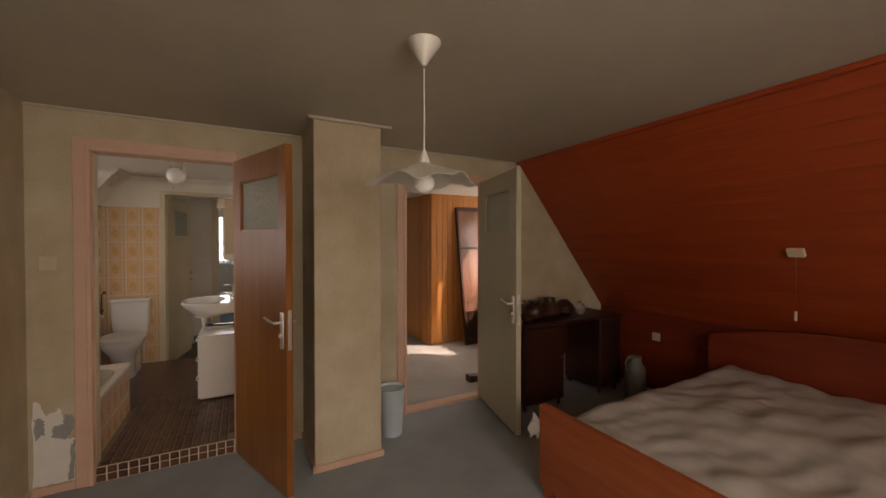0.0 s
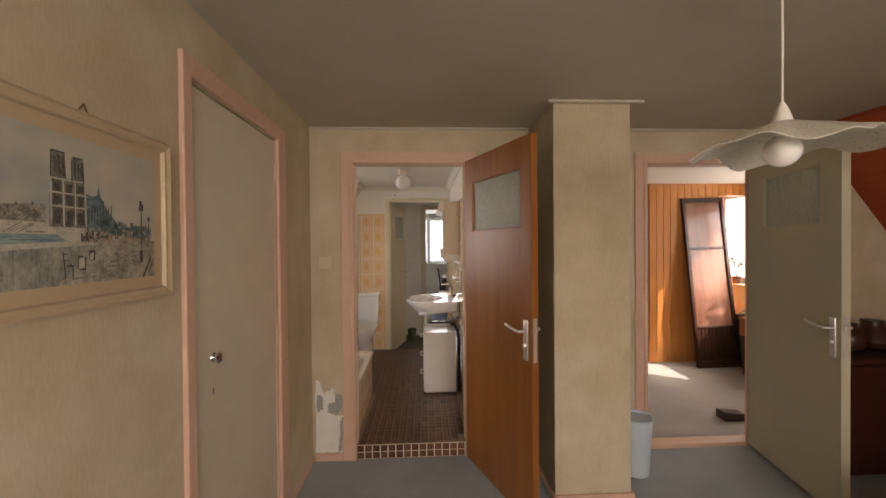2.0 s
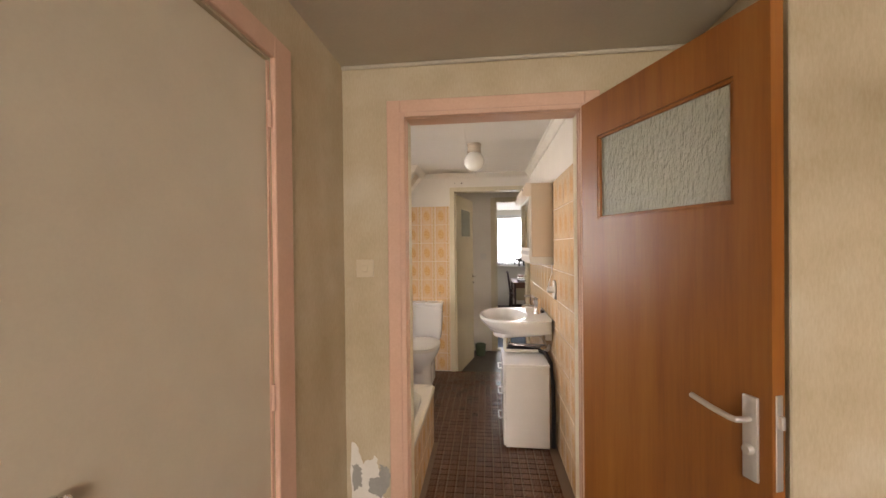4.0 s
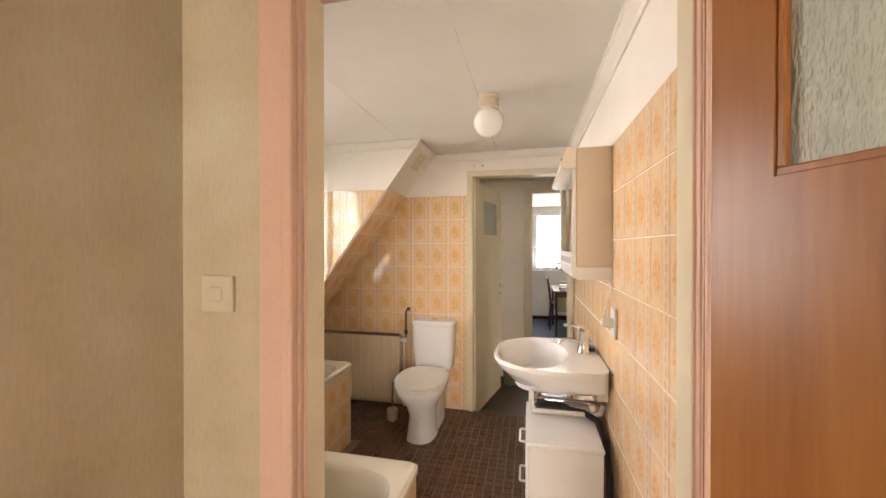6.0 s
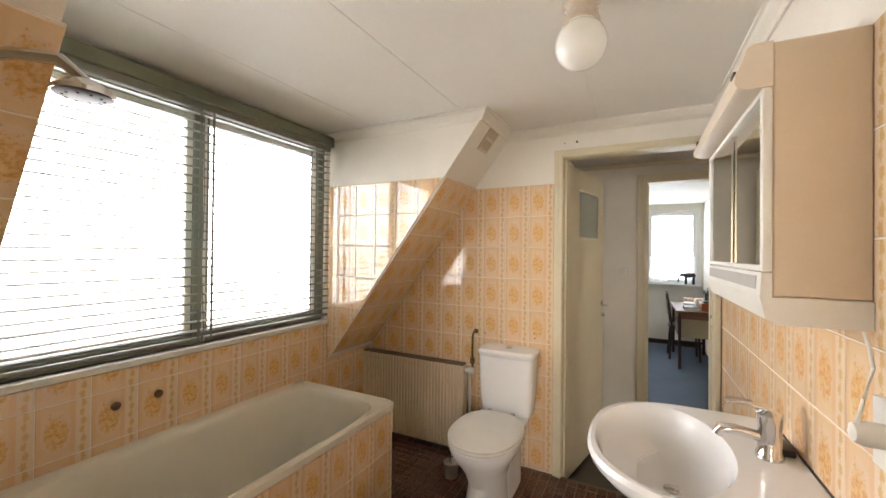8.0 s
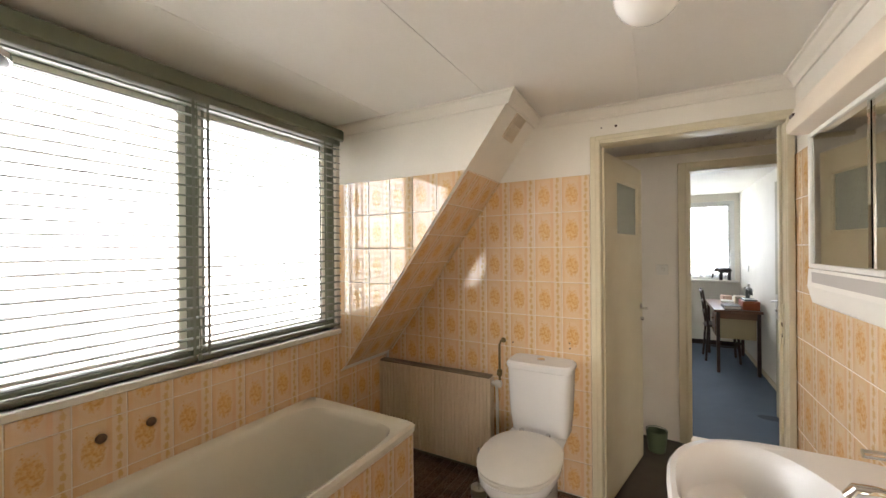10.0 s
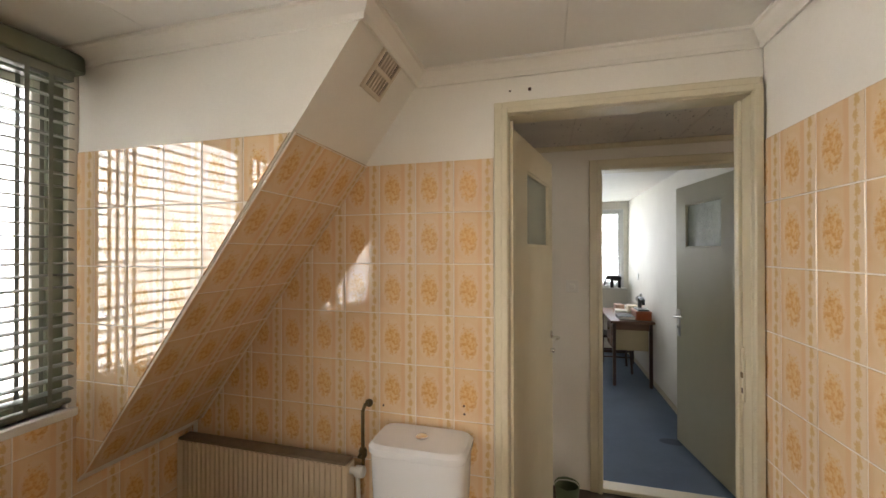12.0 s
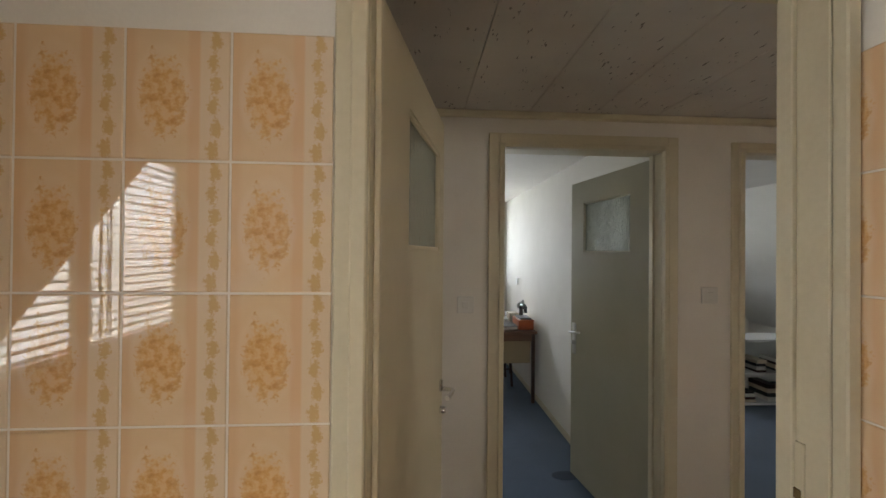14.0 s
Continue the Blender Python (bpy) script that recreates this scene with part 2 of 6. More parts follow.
def structure(name, bm, mat, label, category, smooth=False):
    return tagged(mesh_object(name, bm, mat, smooth), label, category, kind="structure")


def wall_boxes(axis, lo, hi, a, b, z0, z1, holes, bm=None):
    """A wall along x or y, lo to hi thick, from a to b, with holes (from, to, bottom, top)."""
    bm = bm or bmesh.new()
    cuts = sorted({a, b, *[h[0] for h in holes], *[h[1] for h in holes]})
    for p, q in zip(cuts, cuts[1:]):
        here = sorted((h[2], h[3]) for h in holes if h[0] <= p and h[1] >= q)
        z = z0
        for lower, upper in here + [(z1, z1)]:
            if lower > z:
                box(bm, (p, lo, z) if axis == "x" else (lo, p, z), (q, hi, lower) if axis == "x" else (hi, q, lower))
            z = upper
    bmesh.ops.remove_doubles(bm, verts=bm.verts, dist=1e-5)
    return bm


# ---- the shell of the storey ----
BED_H, BATH_Z, BATH_H, LAND_H = 2.28, 0.10, 2.24, 2.22
BATH_DOOR, HALL_DOOR = (0.275, 1.03), (2.325, 3.14)
FAR_DOOR, STUDY_DOOR, SPARE_DOOR = (0.295, 1.06), (0.772, 1.55), (1.96, 2.70)
BATH_X, DORMER_X, FAR_Y, STUDY_Y = 1.09, -1.165, 2.445, 3.64
SLOPE = ((-1.145, 0.77), (-0.03, 2.245))

structure("floor_bedroom", boxes(((-0.12, -4.8, -0.12), (4.9, 0.0, 0.0))), BLUE_CARPET, "worn blue-grey carpet laid across the bedroom", "carpet")
structure("floor_landing", boxes(((1.19, 0.0, -0.12), (4.9, 2.55, -0.001)), ((3.3, 2.55, -0.12), (4.9, 3.69, -0.001))), GREY_CARPET, "pale grey carpet on the sunlit landing", "carpet")
structure("floor_hall", boxes(((0.1, 2.445, -0.12), (3.3, 3.64, -0.002))), BROWN_VINYL, "dark brown vinyl floor of the hall", "floor")
structure("floor_study", boxes(((-1.6, 3.64, -0.12), (5.4, 7.38, 0.0))), STUDY_CARPET, "blue carpet running through the study and spare room", "carpet")
structure("floor_bathroom", boxes(((-1.3, 0.006, -0.12), (1.19, FAR_Y, BATH_Z - 0.004))), plain("brown_grout", (0.20, 0.14, 0.095), 0.8), "raised bathroom floor bedded with pale brown grout", "floor")

structure("wall_north", wall_boxes("x", 0.0, 0.10, -1.4, 5.0, -0.1, 2.6, [(BATH_DOOR[0] - 0.02, BATH_DOOR[1] + 0.02, -0.1, 2.05), (HALL_DOOR[0] - 0.02, HALL_DOOR[1] + 0.02, -0.1, 2.05)]), WALLPAPER, "bedroom wall in aged cream wallpaper with greenish stains", "wall")
structure("wall_west", wall_boxes("y", -0.12, -0.02, -4.9, 0.0, 0.0, 2.6, [(-1.345, -0.60, 0.0, 2.025)]), WALLPAPER, "bedroom side wall in faded cream wallpaper", "wall")
structure("wall_south", wall_boxes("x", -4.9, -4.8, -0.12, 5.0, 0.0, 2.6, [(0.5, 2.7, 0.95, 2.15)]), WALLPAPER, "bedroom gable wall in cream wallpaper", "wall")
structure("wall_column", boxes(((1.485, -0.515, 0.0), (1.93, -0.001, BED_H)), bevel=0.004), WALLPAPER, "boxed chimney breast in stained cream wallpaper", "wall")
# the boards' dark colour stands for shade below the slope
structure("wall_knee", boxes(((4.75, -4.8, 0.0), (4.85, 0.0, 0.9))), SHADED_WOOD, "low boarded wall darkened for the shade below the bedroom slope", "wall")
structure("ceiling_bedroom", boxes(((-0.12, -4.9, BED_H), (3.62, 0.0, BED_H + 0.1))), CEILING, "dull yellowish flat bedroom ceiling", "ceiling")

structure("wall_east_bathroom", boxes(((BATH_X + 0.006, 0.10, 0.0), (1.19, FAR_Y, 2.6))), WHITE_WALL, "white plaster bathroom wall above its tiling", "wall")
structure("wall_far_bathroom", wall_boxes("x", FAR_Y + 0.006, 2.545, -1.4, 1.19, -0.1, 2.6, [(FAR_DOOR[0] - 0.02, FAR_DOOR[1] + 0.02, -0.1, 2.06)]), WHITE_WALL, "white plaster bathroom wall with an open doorway", "wall")
structure("wall_dormer", wall_boxes("y", -1.30, DORMER_X - 0.006, 0.1, FAR_Y, 0.0, 2.6, [(0.36, 1.955, 1.0, 2.16)]), WHITE_WALL, "dormer wall round the wide bathroom window", "wall")
structure("wall_cheek_north", prism([(DORMER_X, SLOPE[0][1] - 0.04), (SLOPE[0][0] + 0.02, SLOPE[0][1]), SLOPE[1], (DORMER_X, 2.245)], 1.981, FAR_Y + 0.05), WHITE_WALL, "white dormer cheek with the sloping roof beside it", "wall")
structure("wall_cheek_south", prism([(DORMER_X, SLOPE[0][1] - 0.04), (SLOPE[0][0] + 0.02, SLOPE[0][1]), SLOPE[1], (DORMER_X, 2.245)], 0.08, 0.339), WHITE_WALL, "white sloping roof side beside the shower", "wall")
bm = boxes(((-1.3, 0.1, BATH_H + 0.006), (1.19, 2.5, BATH_H + 0.1)))
edge = [-1.2, -0.78, -0.165, 0.49, 1.09]
for p, q in zip(edge, edge[1:]):
    box(bm, (p + 0.0008, 0.1, BATH_H), (q - 0.0008, 2.5, BATH_H + 0.008), 0.001)
structure("ceiling_bathroom", bm, BATH_CEILING, "white panelled bathroom ceiling with narrow joints", "ceiling")

structure("wall_hall_west", boxes(((0.1, 2.545, -0.1), (0.2, 3.64, 2.6))), WHITE_WALL, "plain white hall wall behind the open door", "wall")
structure("wall_hall_north", wall_boxes("x", STUDY_Y, 3.74, -1.6, 5.4, -0.1, 2.6, [(STUDY_DOOR[0] - 0.02, STUDY_DOOR[1] + 0.02, -0.1, 2.07), (SPARE_DOOR[0] - 0.02, SPARE_DOOR[1] + 0.02, -0.1, 2.07)]), WHITE_WALL, "white textured hall wall with two doorways", "wall")
structure("ceiling_landing", boxes(((1.19, 0.1, 2.20), (4.0, 2.545, 2.3)), ((4.0, 0.1, 2.20), (4.9, 2.5, 2.3))), BATH_CEILING, "white painted landing ceiling", "ceiling")
structure("wall_landing_east", wall_boxes("y", 4.75, 4.88, 0.0, 3.7, 0.0, 2.6, [(0.45, 2.38, 0.95, 2.12)]), WHITE_WALL, "white landing wall round the sunny window", "wall")
structure("wall_study_east", boxes(((1.62, 3.74, 0.0), (1.72, 7.28, 2.6))), WHITE_WALL, "white textured study wall beside the desk", "wall")
structure("wall_study_north", wall_boxes("x", 7.28, 7.40, -1.6, 5.4, 0.0, 2.6, [(0.25, 1.56, 0.99, 2.17), (2.2, 3.6, 1.08, 2.16)]), WHITE_WALL, "white end wall with the study window", "wall")
structure("wall_study_west", boxes(((-1.6, 3.74, 0.0), (-1.5, 7.28, 2.6))), WHITE_WALL, "plain white study wall", "wall")
structure("ceiling_study", boxes(((-1.6, 3.74, 2.28), (4.1, 7.38, 2.38))), WHITE_WALL, "white study ceiling", "ceiling")
structure("wall_spare_slope", prism([(5.3, 0.55), (3.95, 2.30), (4.05, 2.38), (5.4, 0.63)], 3.74, 7.28), WHITE_WALL, "white sloping roof side of the spare room", "wall")
structure("wall_spare_knee", boxes(((5.3, 3.74, 0.0), (5.4, 7.28, 0.6))), WHITE_WALL, "low white wall of the spare room", "wall")
bm = boxes(((0.1, 2.5, 2.232), (3.6, 3.7, 2.33)))
for p, q in ((0.1, 0.577), (0.577, 0.887), (0.887, 1.197), (1.197, 1.507), (1.507, 1.817), (1.817, 2.6), (2.6, 3.6)):
    box(bm, (p + 0.0015, 2.5, 2.222), (q - 0.0015, 3.7, 2.234), 0.001)


def speckled():
    """Mineral fibre board with short dark pits."""
    m, tree, b = material("pitted_fibre_board", 0.9, 0.0, 0.15)
    pits = spots(tree, 70.0, 2.0, (1.0, 0.33, 1.0), 0.5)
    mask = ramp(tree, pits, [(0.27, (1, 1, 1)), (0.33, (0, 0, 0))])
    base = ramp(tree, spots(tree, 2.0, 3.0), [(0.35, (0.60, 0.56, 0.51)), (0.65, (0.70, 0.66, 0.60))])
    tree.links.new(mixed(tree, calc(tree, "MULTIPLY", mask, 0.8), base, (0.15, 0.13, 0.11)), b.inputs["Base Color"])
    relief(tree, b, pits, 0.4, 0.004)
    return m


structure("ceiling_hall", bm, speckled(), "pitted fibre board hall ceiling with dark joints", "ceiling")
slope_len = math.hypot(1.22, 1.51)
structure("wall_slope", prism([(3.53, BED_H + 0.02), (4.76, 0.76), (4.86, 0.84), (3.63, BED_H + 0.10)], -4.8, 0.0), RED_WOOD, "sloping bedroom roof side clad in red-brown boards", "wall")
# front stops short; bright window beyond replaces a sun patch on the boards
structure("wall_pine_front", boxes(((3.512, 1.945, 0.0), (4.397, 2.02, 2.3)), ((4.397, 1.945, 2.05), (4.75, 2.02, 2.3))), PINE, "pine-clad closet front on the landing", "wall")
# invented alcove that opens the view to the bright window
structure("wall_alcove", boxes(((4.36, 2.02, 0.0), (4.397, 2.40, 2.199)), ((4.36, 2.40, 0.0), (4.75, 2.46, 2.199))), PINE, "added pine alcove whose window view stands in for sunlit boards", "wall")
structure("wall_pine_side", boxes(((3.512, 2.02, 0.0), (3.58, 3.64, 2.3))), PINE, "pine-clad closet side on the landing", "wall")
structure("ground", boxes(((-400, -400, -3.2), (400, 400, -3.0))), surface("garden_grass", (0.035, 0.06, 0.02), (0.08, 0.11, 0.04), 0.4, 6.0, 0.9), "flat green gardens around the house", "ground")


# ---- trim ----
def door_frame(name, span, top, face, depth, mat, label, out=-1, wide=0.085, sill=None, inner=None, right=None):
    """Lining of a doorway in a wall along x with a stepped architrave on one face."""
    a, b = span
    root = thing(name, Matrix(), label, "door frame")
    root["kind"] = "structure"
    back = face + depth
    lo, hi = min(face, back), max(face, back)
    cut = face + 0.020
    if inner:
        for x0, x1, e0, e1 in ((a - 0.018, a, a, a + 0.004), (b, b + 0.018, b - 0.004, b)):
            part("jamb", boxes(((x0, lo + 0.001, 0), (x1, cut, top)), bevel=0.002), mat, root)
            part("stop", boxes(((e0, cut, 0), (e1, cut + 0.004, top - 0.001))), mat, root)
            part("lining", boxes(((min(x0, e0) + 0.0005, cut + 0.0045, 0), (max(x1, e1) - 0.0005, hi - 0.001, top - 0.001)), bevel=0.002), inner, root, "cream painted lining")
    for n, (p, q) in () if inner else (("jamb", ((a - 0.018, lo + 0.001, 0), (a, hi - 0.001, top))), ("jamb", ((b, lo + 0.001, 0), (b + 0.018, hi - 0.001, top))), ("head", ((a - 0.018, lo + 0.001, top), (b + 0.018, hi - 0.001, top + 0.018)))):
        part(n, boxes((p, q), bevel=0.002), mat, root)
    if inner:
        part("head", boxes(((a - 0.018, lo + 0.001, top), (b + 0.018, hi - 0.001, top + 0.018)), bevel=0.002), mat, root)
    stop = face - out * 0.055
    for n, (p, q) in () if inner else (("stop", ((a + 0.0005, stop, 0), (a + 0.012, stop - out * 0.03, top - 0.001))), ("stop", ((b - 0.012, stop, 0), (b - 0.0005, stop - out * 0.03, top - 0.001)))):
        part(n, boxes((p, q), bevel=0.002), mat, root)
    right = right or wide
    f1, f2 = face + out * 0.016, face + out * 0.026
    t = top + 0.005
    for n, x0, x1, z0, z1, f in (("architrave", a - wide, a - 0.022, 0, t + wide - 0.01, f1), ("architrave", b + 0.022, b + right, 0, t + wide - 0.01, f1), ("architrave", a - 0.022, b + 0.022, t + 0.017, t + wide - 0.01, f1),
                                 ("bead", a - 0.026, a - 0.001, 0, t + 0.018, f2), ("bead", b + 0.001, b + 0.026, 0, t + 0.018, f2), ("bead", a - 0.001, b + 0.001, t - 0.004, t + 0.018, f2)):
        part(n, boxes(((x0, face + out * 0.0005, z0), (x1, f, z1)), bevel=0.003), mat, root)
    if sill:
        part("threshold", boxes(((a, lo, -0.01), (b, hi, sill)), bevel=0.006, seg=2), mat, root)
    return root


door_frame("door_frame", BATH_DOOR, 2.03, 0.0, 0.10, PINK, "pink painted frame round the bathroom doorway", inner=CREAM)
door_frame("door_frame", HALL_DOOR, 2.03, 0.0, 0.10, PINK, "pink painted frame with a worn threshold", sill=0.03)
strip_post = boxes(((3.062, -0.014, 0.0), (3.138, 0.006, 2.03)), bevel=0.002)
door_frame("door_frame", FAR_DOOR, 2.042, FAR_Y, 0.10, CREAM, "cream painted frame between bathroom and hall", wide=0.052, right=0.028)
door_frame("door_frame", STUDY_DOOR, 2.05, STUDY_Y, 0.10, CREAM, "cream painted frame round the study doorway", wide=0.075, sill=0.025)
door_frame("door_frame", SPARE_DOOR, 2.05, STUDY_Y, 0.10, CREAM, "cream painted frame round the spare room doorway", wide=0.06, sill=0.02)
root = thing("door_frame", Matrix(), "pink painted frame of the built-in closet", "door frame")
root["kind"] = "structure"
for n, y0, y1, z0, z1 in (("architrave", -1.395, -1.347, 0, 2.10), ("architrave", -0.60, -0.50, 0, 2.10), ("architrave", -1.347, -0.60, 2.03, 2.10)):
    part(n, boxes(((-0.0195, y0, z0), (-0.002, y1, z1)), bevel=0.003), PINK, root)
for y0, y1, z0, z1 in ((-1.345, -1.333, 0, 2.02), (-0.612, -0.60, 0, 2.02)):
    part("jamb", boxes(((-0.118, y0, z0), (-0.021, y1, z1))), PINK, root)


def strip(name, lo, hi, mat, label, category="trim", bevel=0.004):
    return structure(name, boxes((lo, hi), bevel=bevel), mat, label, category)


tagged(mesh_object("door_post", strip_post, PINK), "pink painted hinge post of the hall doorway", "door frame", kind="structure")
strip("baseboard", (0.0, -0.014, 0.0), (0.189, -0.0005, 0.05), PINK, "low pink baseboard beside the bathroom door", "baseboard")
strip("baseboard", (1.116, -0.014, 0.0), (1.484, -0.0005, 0.05), PINK, "low pink baseboard behind the open door", "baseboard")
strip("baseboard", (1.485, -0.532, 0.0), (1.945, -0.5155, 0.045), PINK, "low pink baseboard round the chimney breast", "baseboard")
strip("baseboard", (1.4705, -0.532, 0.0), (1.4845, -0.015, 0.045), PINK, "low pink baseboard on the chimney breast side", "baseboard")
strip("baseboard", (1.9305, -0.515, 0.0), (1.945, -0.015, 0.045), PINK, "low pink baseboard on the chimney breast side", "baseboard")
strip("baseboard", (-0.0195, -0.499, 0.0), (-0.006, -0.015, 0.05), PINK, "low pink baseboard by the closet", "baseboard")
strip("baseboard", (-0.0195, -4.8, 0.0), (-0.006, -1.421, 0.05), PINK, "low pink baseboard below the picture", "baseboard")
strip("baseboard", (-1.5, 7.268, 0.0), (1.6, 7.2795, 0.07), DARK_WOOD, "dark brown baseboard under the study window", "baseboard")
strip("baseboard", (1.608, 3.75, 0.0), (1.6195, 7.267, 0.06), CREAM, "cream baseboard along the study wall", "baseboard")
strip("trim", (-0.02, -0.016, BED_H - 0.018), (1.47, -0.0005, BED_H - 0.0005), CEILING, "thin ceiling bead along the wall, toned like the ceiling", bevel=0.005)
strip("trim", (1.945, -0.016, BED_H - 0.018), (3.5, -0.0005, BED_H - 0.0005), CEILING, "thin ceiling bead along the wall, toned like the ceiling", bevel=0.005)
strip("trim", (1.45, -0.545, BED_H - 0.02), (2.0, -0.516, BED_H - 0.0005), CEILING, "thin ceiling bead on the chimney breast, toned like the ceiling", bevel=0.005)
strip("trim", (3.49, -4.8, BED_H - 0.03), (3.53, -0.02, BED_H - 0.0005), RED_WOOD, "dark red wooden bead where slope meets ceiling", bevel=0.006)
strip("trim", (0.2, STUDY_Y - 0.03, 2.19), (3.5, STUDY_Y - 0.0005, 2.2215), CREAM, "cream cornice along the hall ceiling", bevel=0.006)


def coving(a, b, wall, axis, label, out, mitre=(0, 0)):
    """A stepped plaster cove between wall and bathroom ceiling."""
    h = BATH_H
    prof = [(0.0, h - 0.055), (0.008, h - 0.055), (0.014, h - 0.04), (0.034, h - 0.02), (0.04, h - 0.012), (0.05, h - 0.010), (0.05, h - 0.0005), (0.0, h - 0.0005)]
    ring = lambda s, k: [((wall + out * d, s + k * d, z) if axis == "y" else (s + k * d, wall + out * d, z)) for d, z in prof]
    return structure("trim", loft([ring(a, mitre[0]), ring(b, mitre[1])]), WHITE_WALL, label, "cornice")


coving(0.1, FAR_Y + 0.005, BATH_X + 0.005, "y", "white plaster cove above the tiled wall", -1)
coving(SLOPE[1][0] - 0.03, BATH_X, FAR_Y + 0.005, "x", "white plaster cove above the doorway", -1)
coving(1.9805, FAR_Y, SLOPE[1][0] - 0.035, "y", "white plaster cove at the head of the slope", 1, (-1, 0))
coving(DORMER_X, SLOPE[1][0] - 0.035, 1.9805, "x", "white plaster cove on the dormer cheek", -1, (0, 1))


# ---- doors ----
def lever(root, x, z, face, out, mat, toward=-1, plate=True):
    """Backplate with lever handle and cylinder on one face of a leaf."""
    if plate:
        p = part("backplate", boxes(((x - 0.019, face, z - 0.165), (x + 0.019, face + out * 0.009, z + 0.045)), bevel=0.0035, seg=2), mat, root, "rounded metal backplate", True)
    else:
        p = part("rosette", lathe([(0.022, 0), (0.022, 0.006), (0.018, 0.009)], 18, (x, face, z), "y"), mat, root, "", True)
        if out < 0:
            p.data.transform(Matrix.Translation((0, 2 * face, 0)) @ Matrix.Scale(-1, 4, (0, 1, 0)))
    y1, y2 = face + out * 0.005, face + out * 0.05
    z -= 0.012
    part("handle", tube([(x, y1, z), (x, face + out * 0.03, z), (x + toward * 0.006, y2 - out * 0.004, z), (x + toward * 0.02, y2, z + 0.001), (x + toward * 0.07, y2, z + 0.007), (x + toward * 0.13, y2 - out * 0.004, z + 0.016)], 0.0075), mat, root, "metal lever handle", True)
    lk = part("lock", lathe([(0.013, 0), (0.013, 0.016), (0.010, 0.022)], 14, (x, face, z - 0.075), "y"), mat, root, "round lock cylinder", True)
    if out < 0:
        lk.data.transform(Matrix.Translation((0, 2 * face, 0)) @ Matrix.Scale(-1, 4, (0, 1, 0)))


def door_leaf(name, m, width, top, mat, glass, pane, label, side=1, bottom=0.012, metal=ALU, z=1.03, plate=True):
    """A flush leaf with one glazed light, hinged at its origin; x runs to its free edge."""
    root = thing(name, m, label, "door")
    root["kind"] = "structure"
    a, b, c, d = glass
    t = 0.04 * side
    holes = [(a, b, c, d)]
    lo, hi = min(0, t), max(0, t)
    leaf = part("leaf", wall_boxes("x", lo, hi, 0.0, width, bottom, top, holes), mat, root)
    part("glass_pane", boxes(((a, t * 0.38, c), (b, t * 0.62, d))), pane, root, "ribbed obscured glass")
    for f, o in ((lo, 1), (hi, -1)):
        for p, q in (((a, c), (b, c + 0.012)), ((a, d - 0.012), (b, d)), ((a, c + 0.012), (a + 0.012, d - 0.012)), ((b - 0.012, c + 0.012), (b, d - 0.012))):
            part("bead", boxes(((p[0], f + o * 0.003, p[1]), (q[0], f + o * 0.014, q[1])), bevel=0.002), mat, root)
    lever(root, width - 0.047, z, lo, -1, metal, plate=plate)
    lever(root, width - 0.047, z, hi, 1, metal, plate=plate)
    edge = part("lock_plate", boxes(((width, lo + 0.009, z - 0.17), (width + 0.003, hi - 0.009, z + 0.06)), bevel=0.0012), metal, root, "steel lock faceplate")
    part("latch", boxes(((width + 0.001, lo + 0.014, z - 0.02), (width + 0.013, hi - 0.014, z + 0.012)), bevel=0.002), metal, edge)
    for hz in (0.25, top - 0.22):
        part("hinge", lathe([(0.007, -0.045), (0.007, 0.045)], 12, (-0.006, hi if side > 0 else lo, hz)), metal, root, "", True)
    return root


door_leaf("door_1", pose(1.03, -0.012, 0, 0, 0, -69.1), 0.755, 2.04, LEAF_WOOD, (0.115, 0.665, 1.555, 1.885), FROSTED, "reddish veneered door standing open with ribbed glass")
door_leaf("door_2", pose(3.055, -0.03, 0, 0, 0, -102.4), 0.775, 2.04, GREYGREEN, (0.16, 0.64, 1.565, 1.90), FROSTED, "grey-green painted door standing open with obscured glass", bottom=0.035)
door_leaf("door_3", pose(0.30, 2.548, 0, 0, 0, 77.4), 0.745, 2.03, CREAM, (0.22, 0.655, 1.56, 1.90), FROSTED, "cream painted bathroom door opened into the hall", plate=False, metal=CHROME, z=1.075)
door_leaf("door_4", pose(1.547, 3.735, 0, 0, 0, 98.2), 0.745, 2.035, GREYGREEN, (0.14, 0.60, 1.56, 1.89), FROSTED, "grey-green study door standing open with lit glass", side=-1, bottom=0.03)
closet = thing("door_5", Matrix(), "plain greyish cream closet door, shut", "door")
closet["kind"] = "structure"
part("leaf", boxes(((-0.055, -1.332, 0.008), (-0.0235, -0.613, 2.018)), bevel=0.003), plain("dull_cream_paint", (0.60, 0.55, 0.43), 0.42), closet)
knob = part("knob", lathe([(0.009, 0), (0.009, 0.010), (0.020, 0.014), (0.022, 0.022), (0.016, 0.028), (0.003, 0.030)], 20, (-0.0235, -1.205, 1.065), "x"), CHROME, closet, "round chrome knob", True)
part("rosette", lathe([(0.02, 0), (0.018, 0.004)], 20, (-0.0235, -1.205, 1.065), "x"), CHROME, knob, "", True)
part("keyhole", boxes(((-0.024, -1.211, 0.93), (-0.0225, -1.206, 0.955))), BLACK, closet, "dark keyhole slot")
for hz in (0.25, 1.0, 1.86):
    part("hinge", lathe([(0.006, -0.04), (0.006, 0.04)], 10, (-0.0165, -0.607, hz)), PINK, closet, "", True)


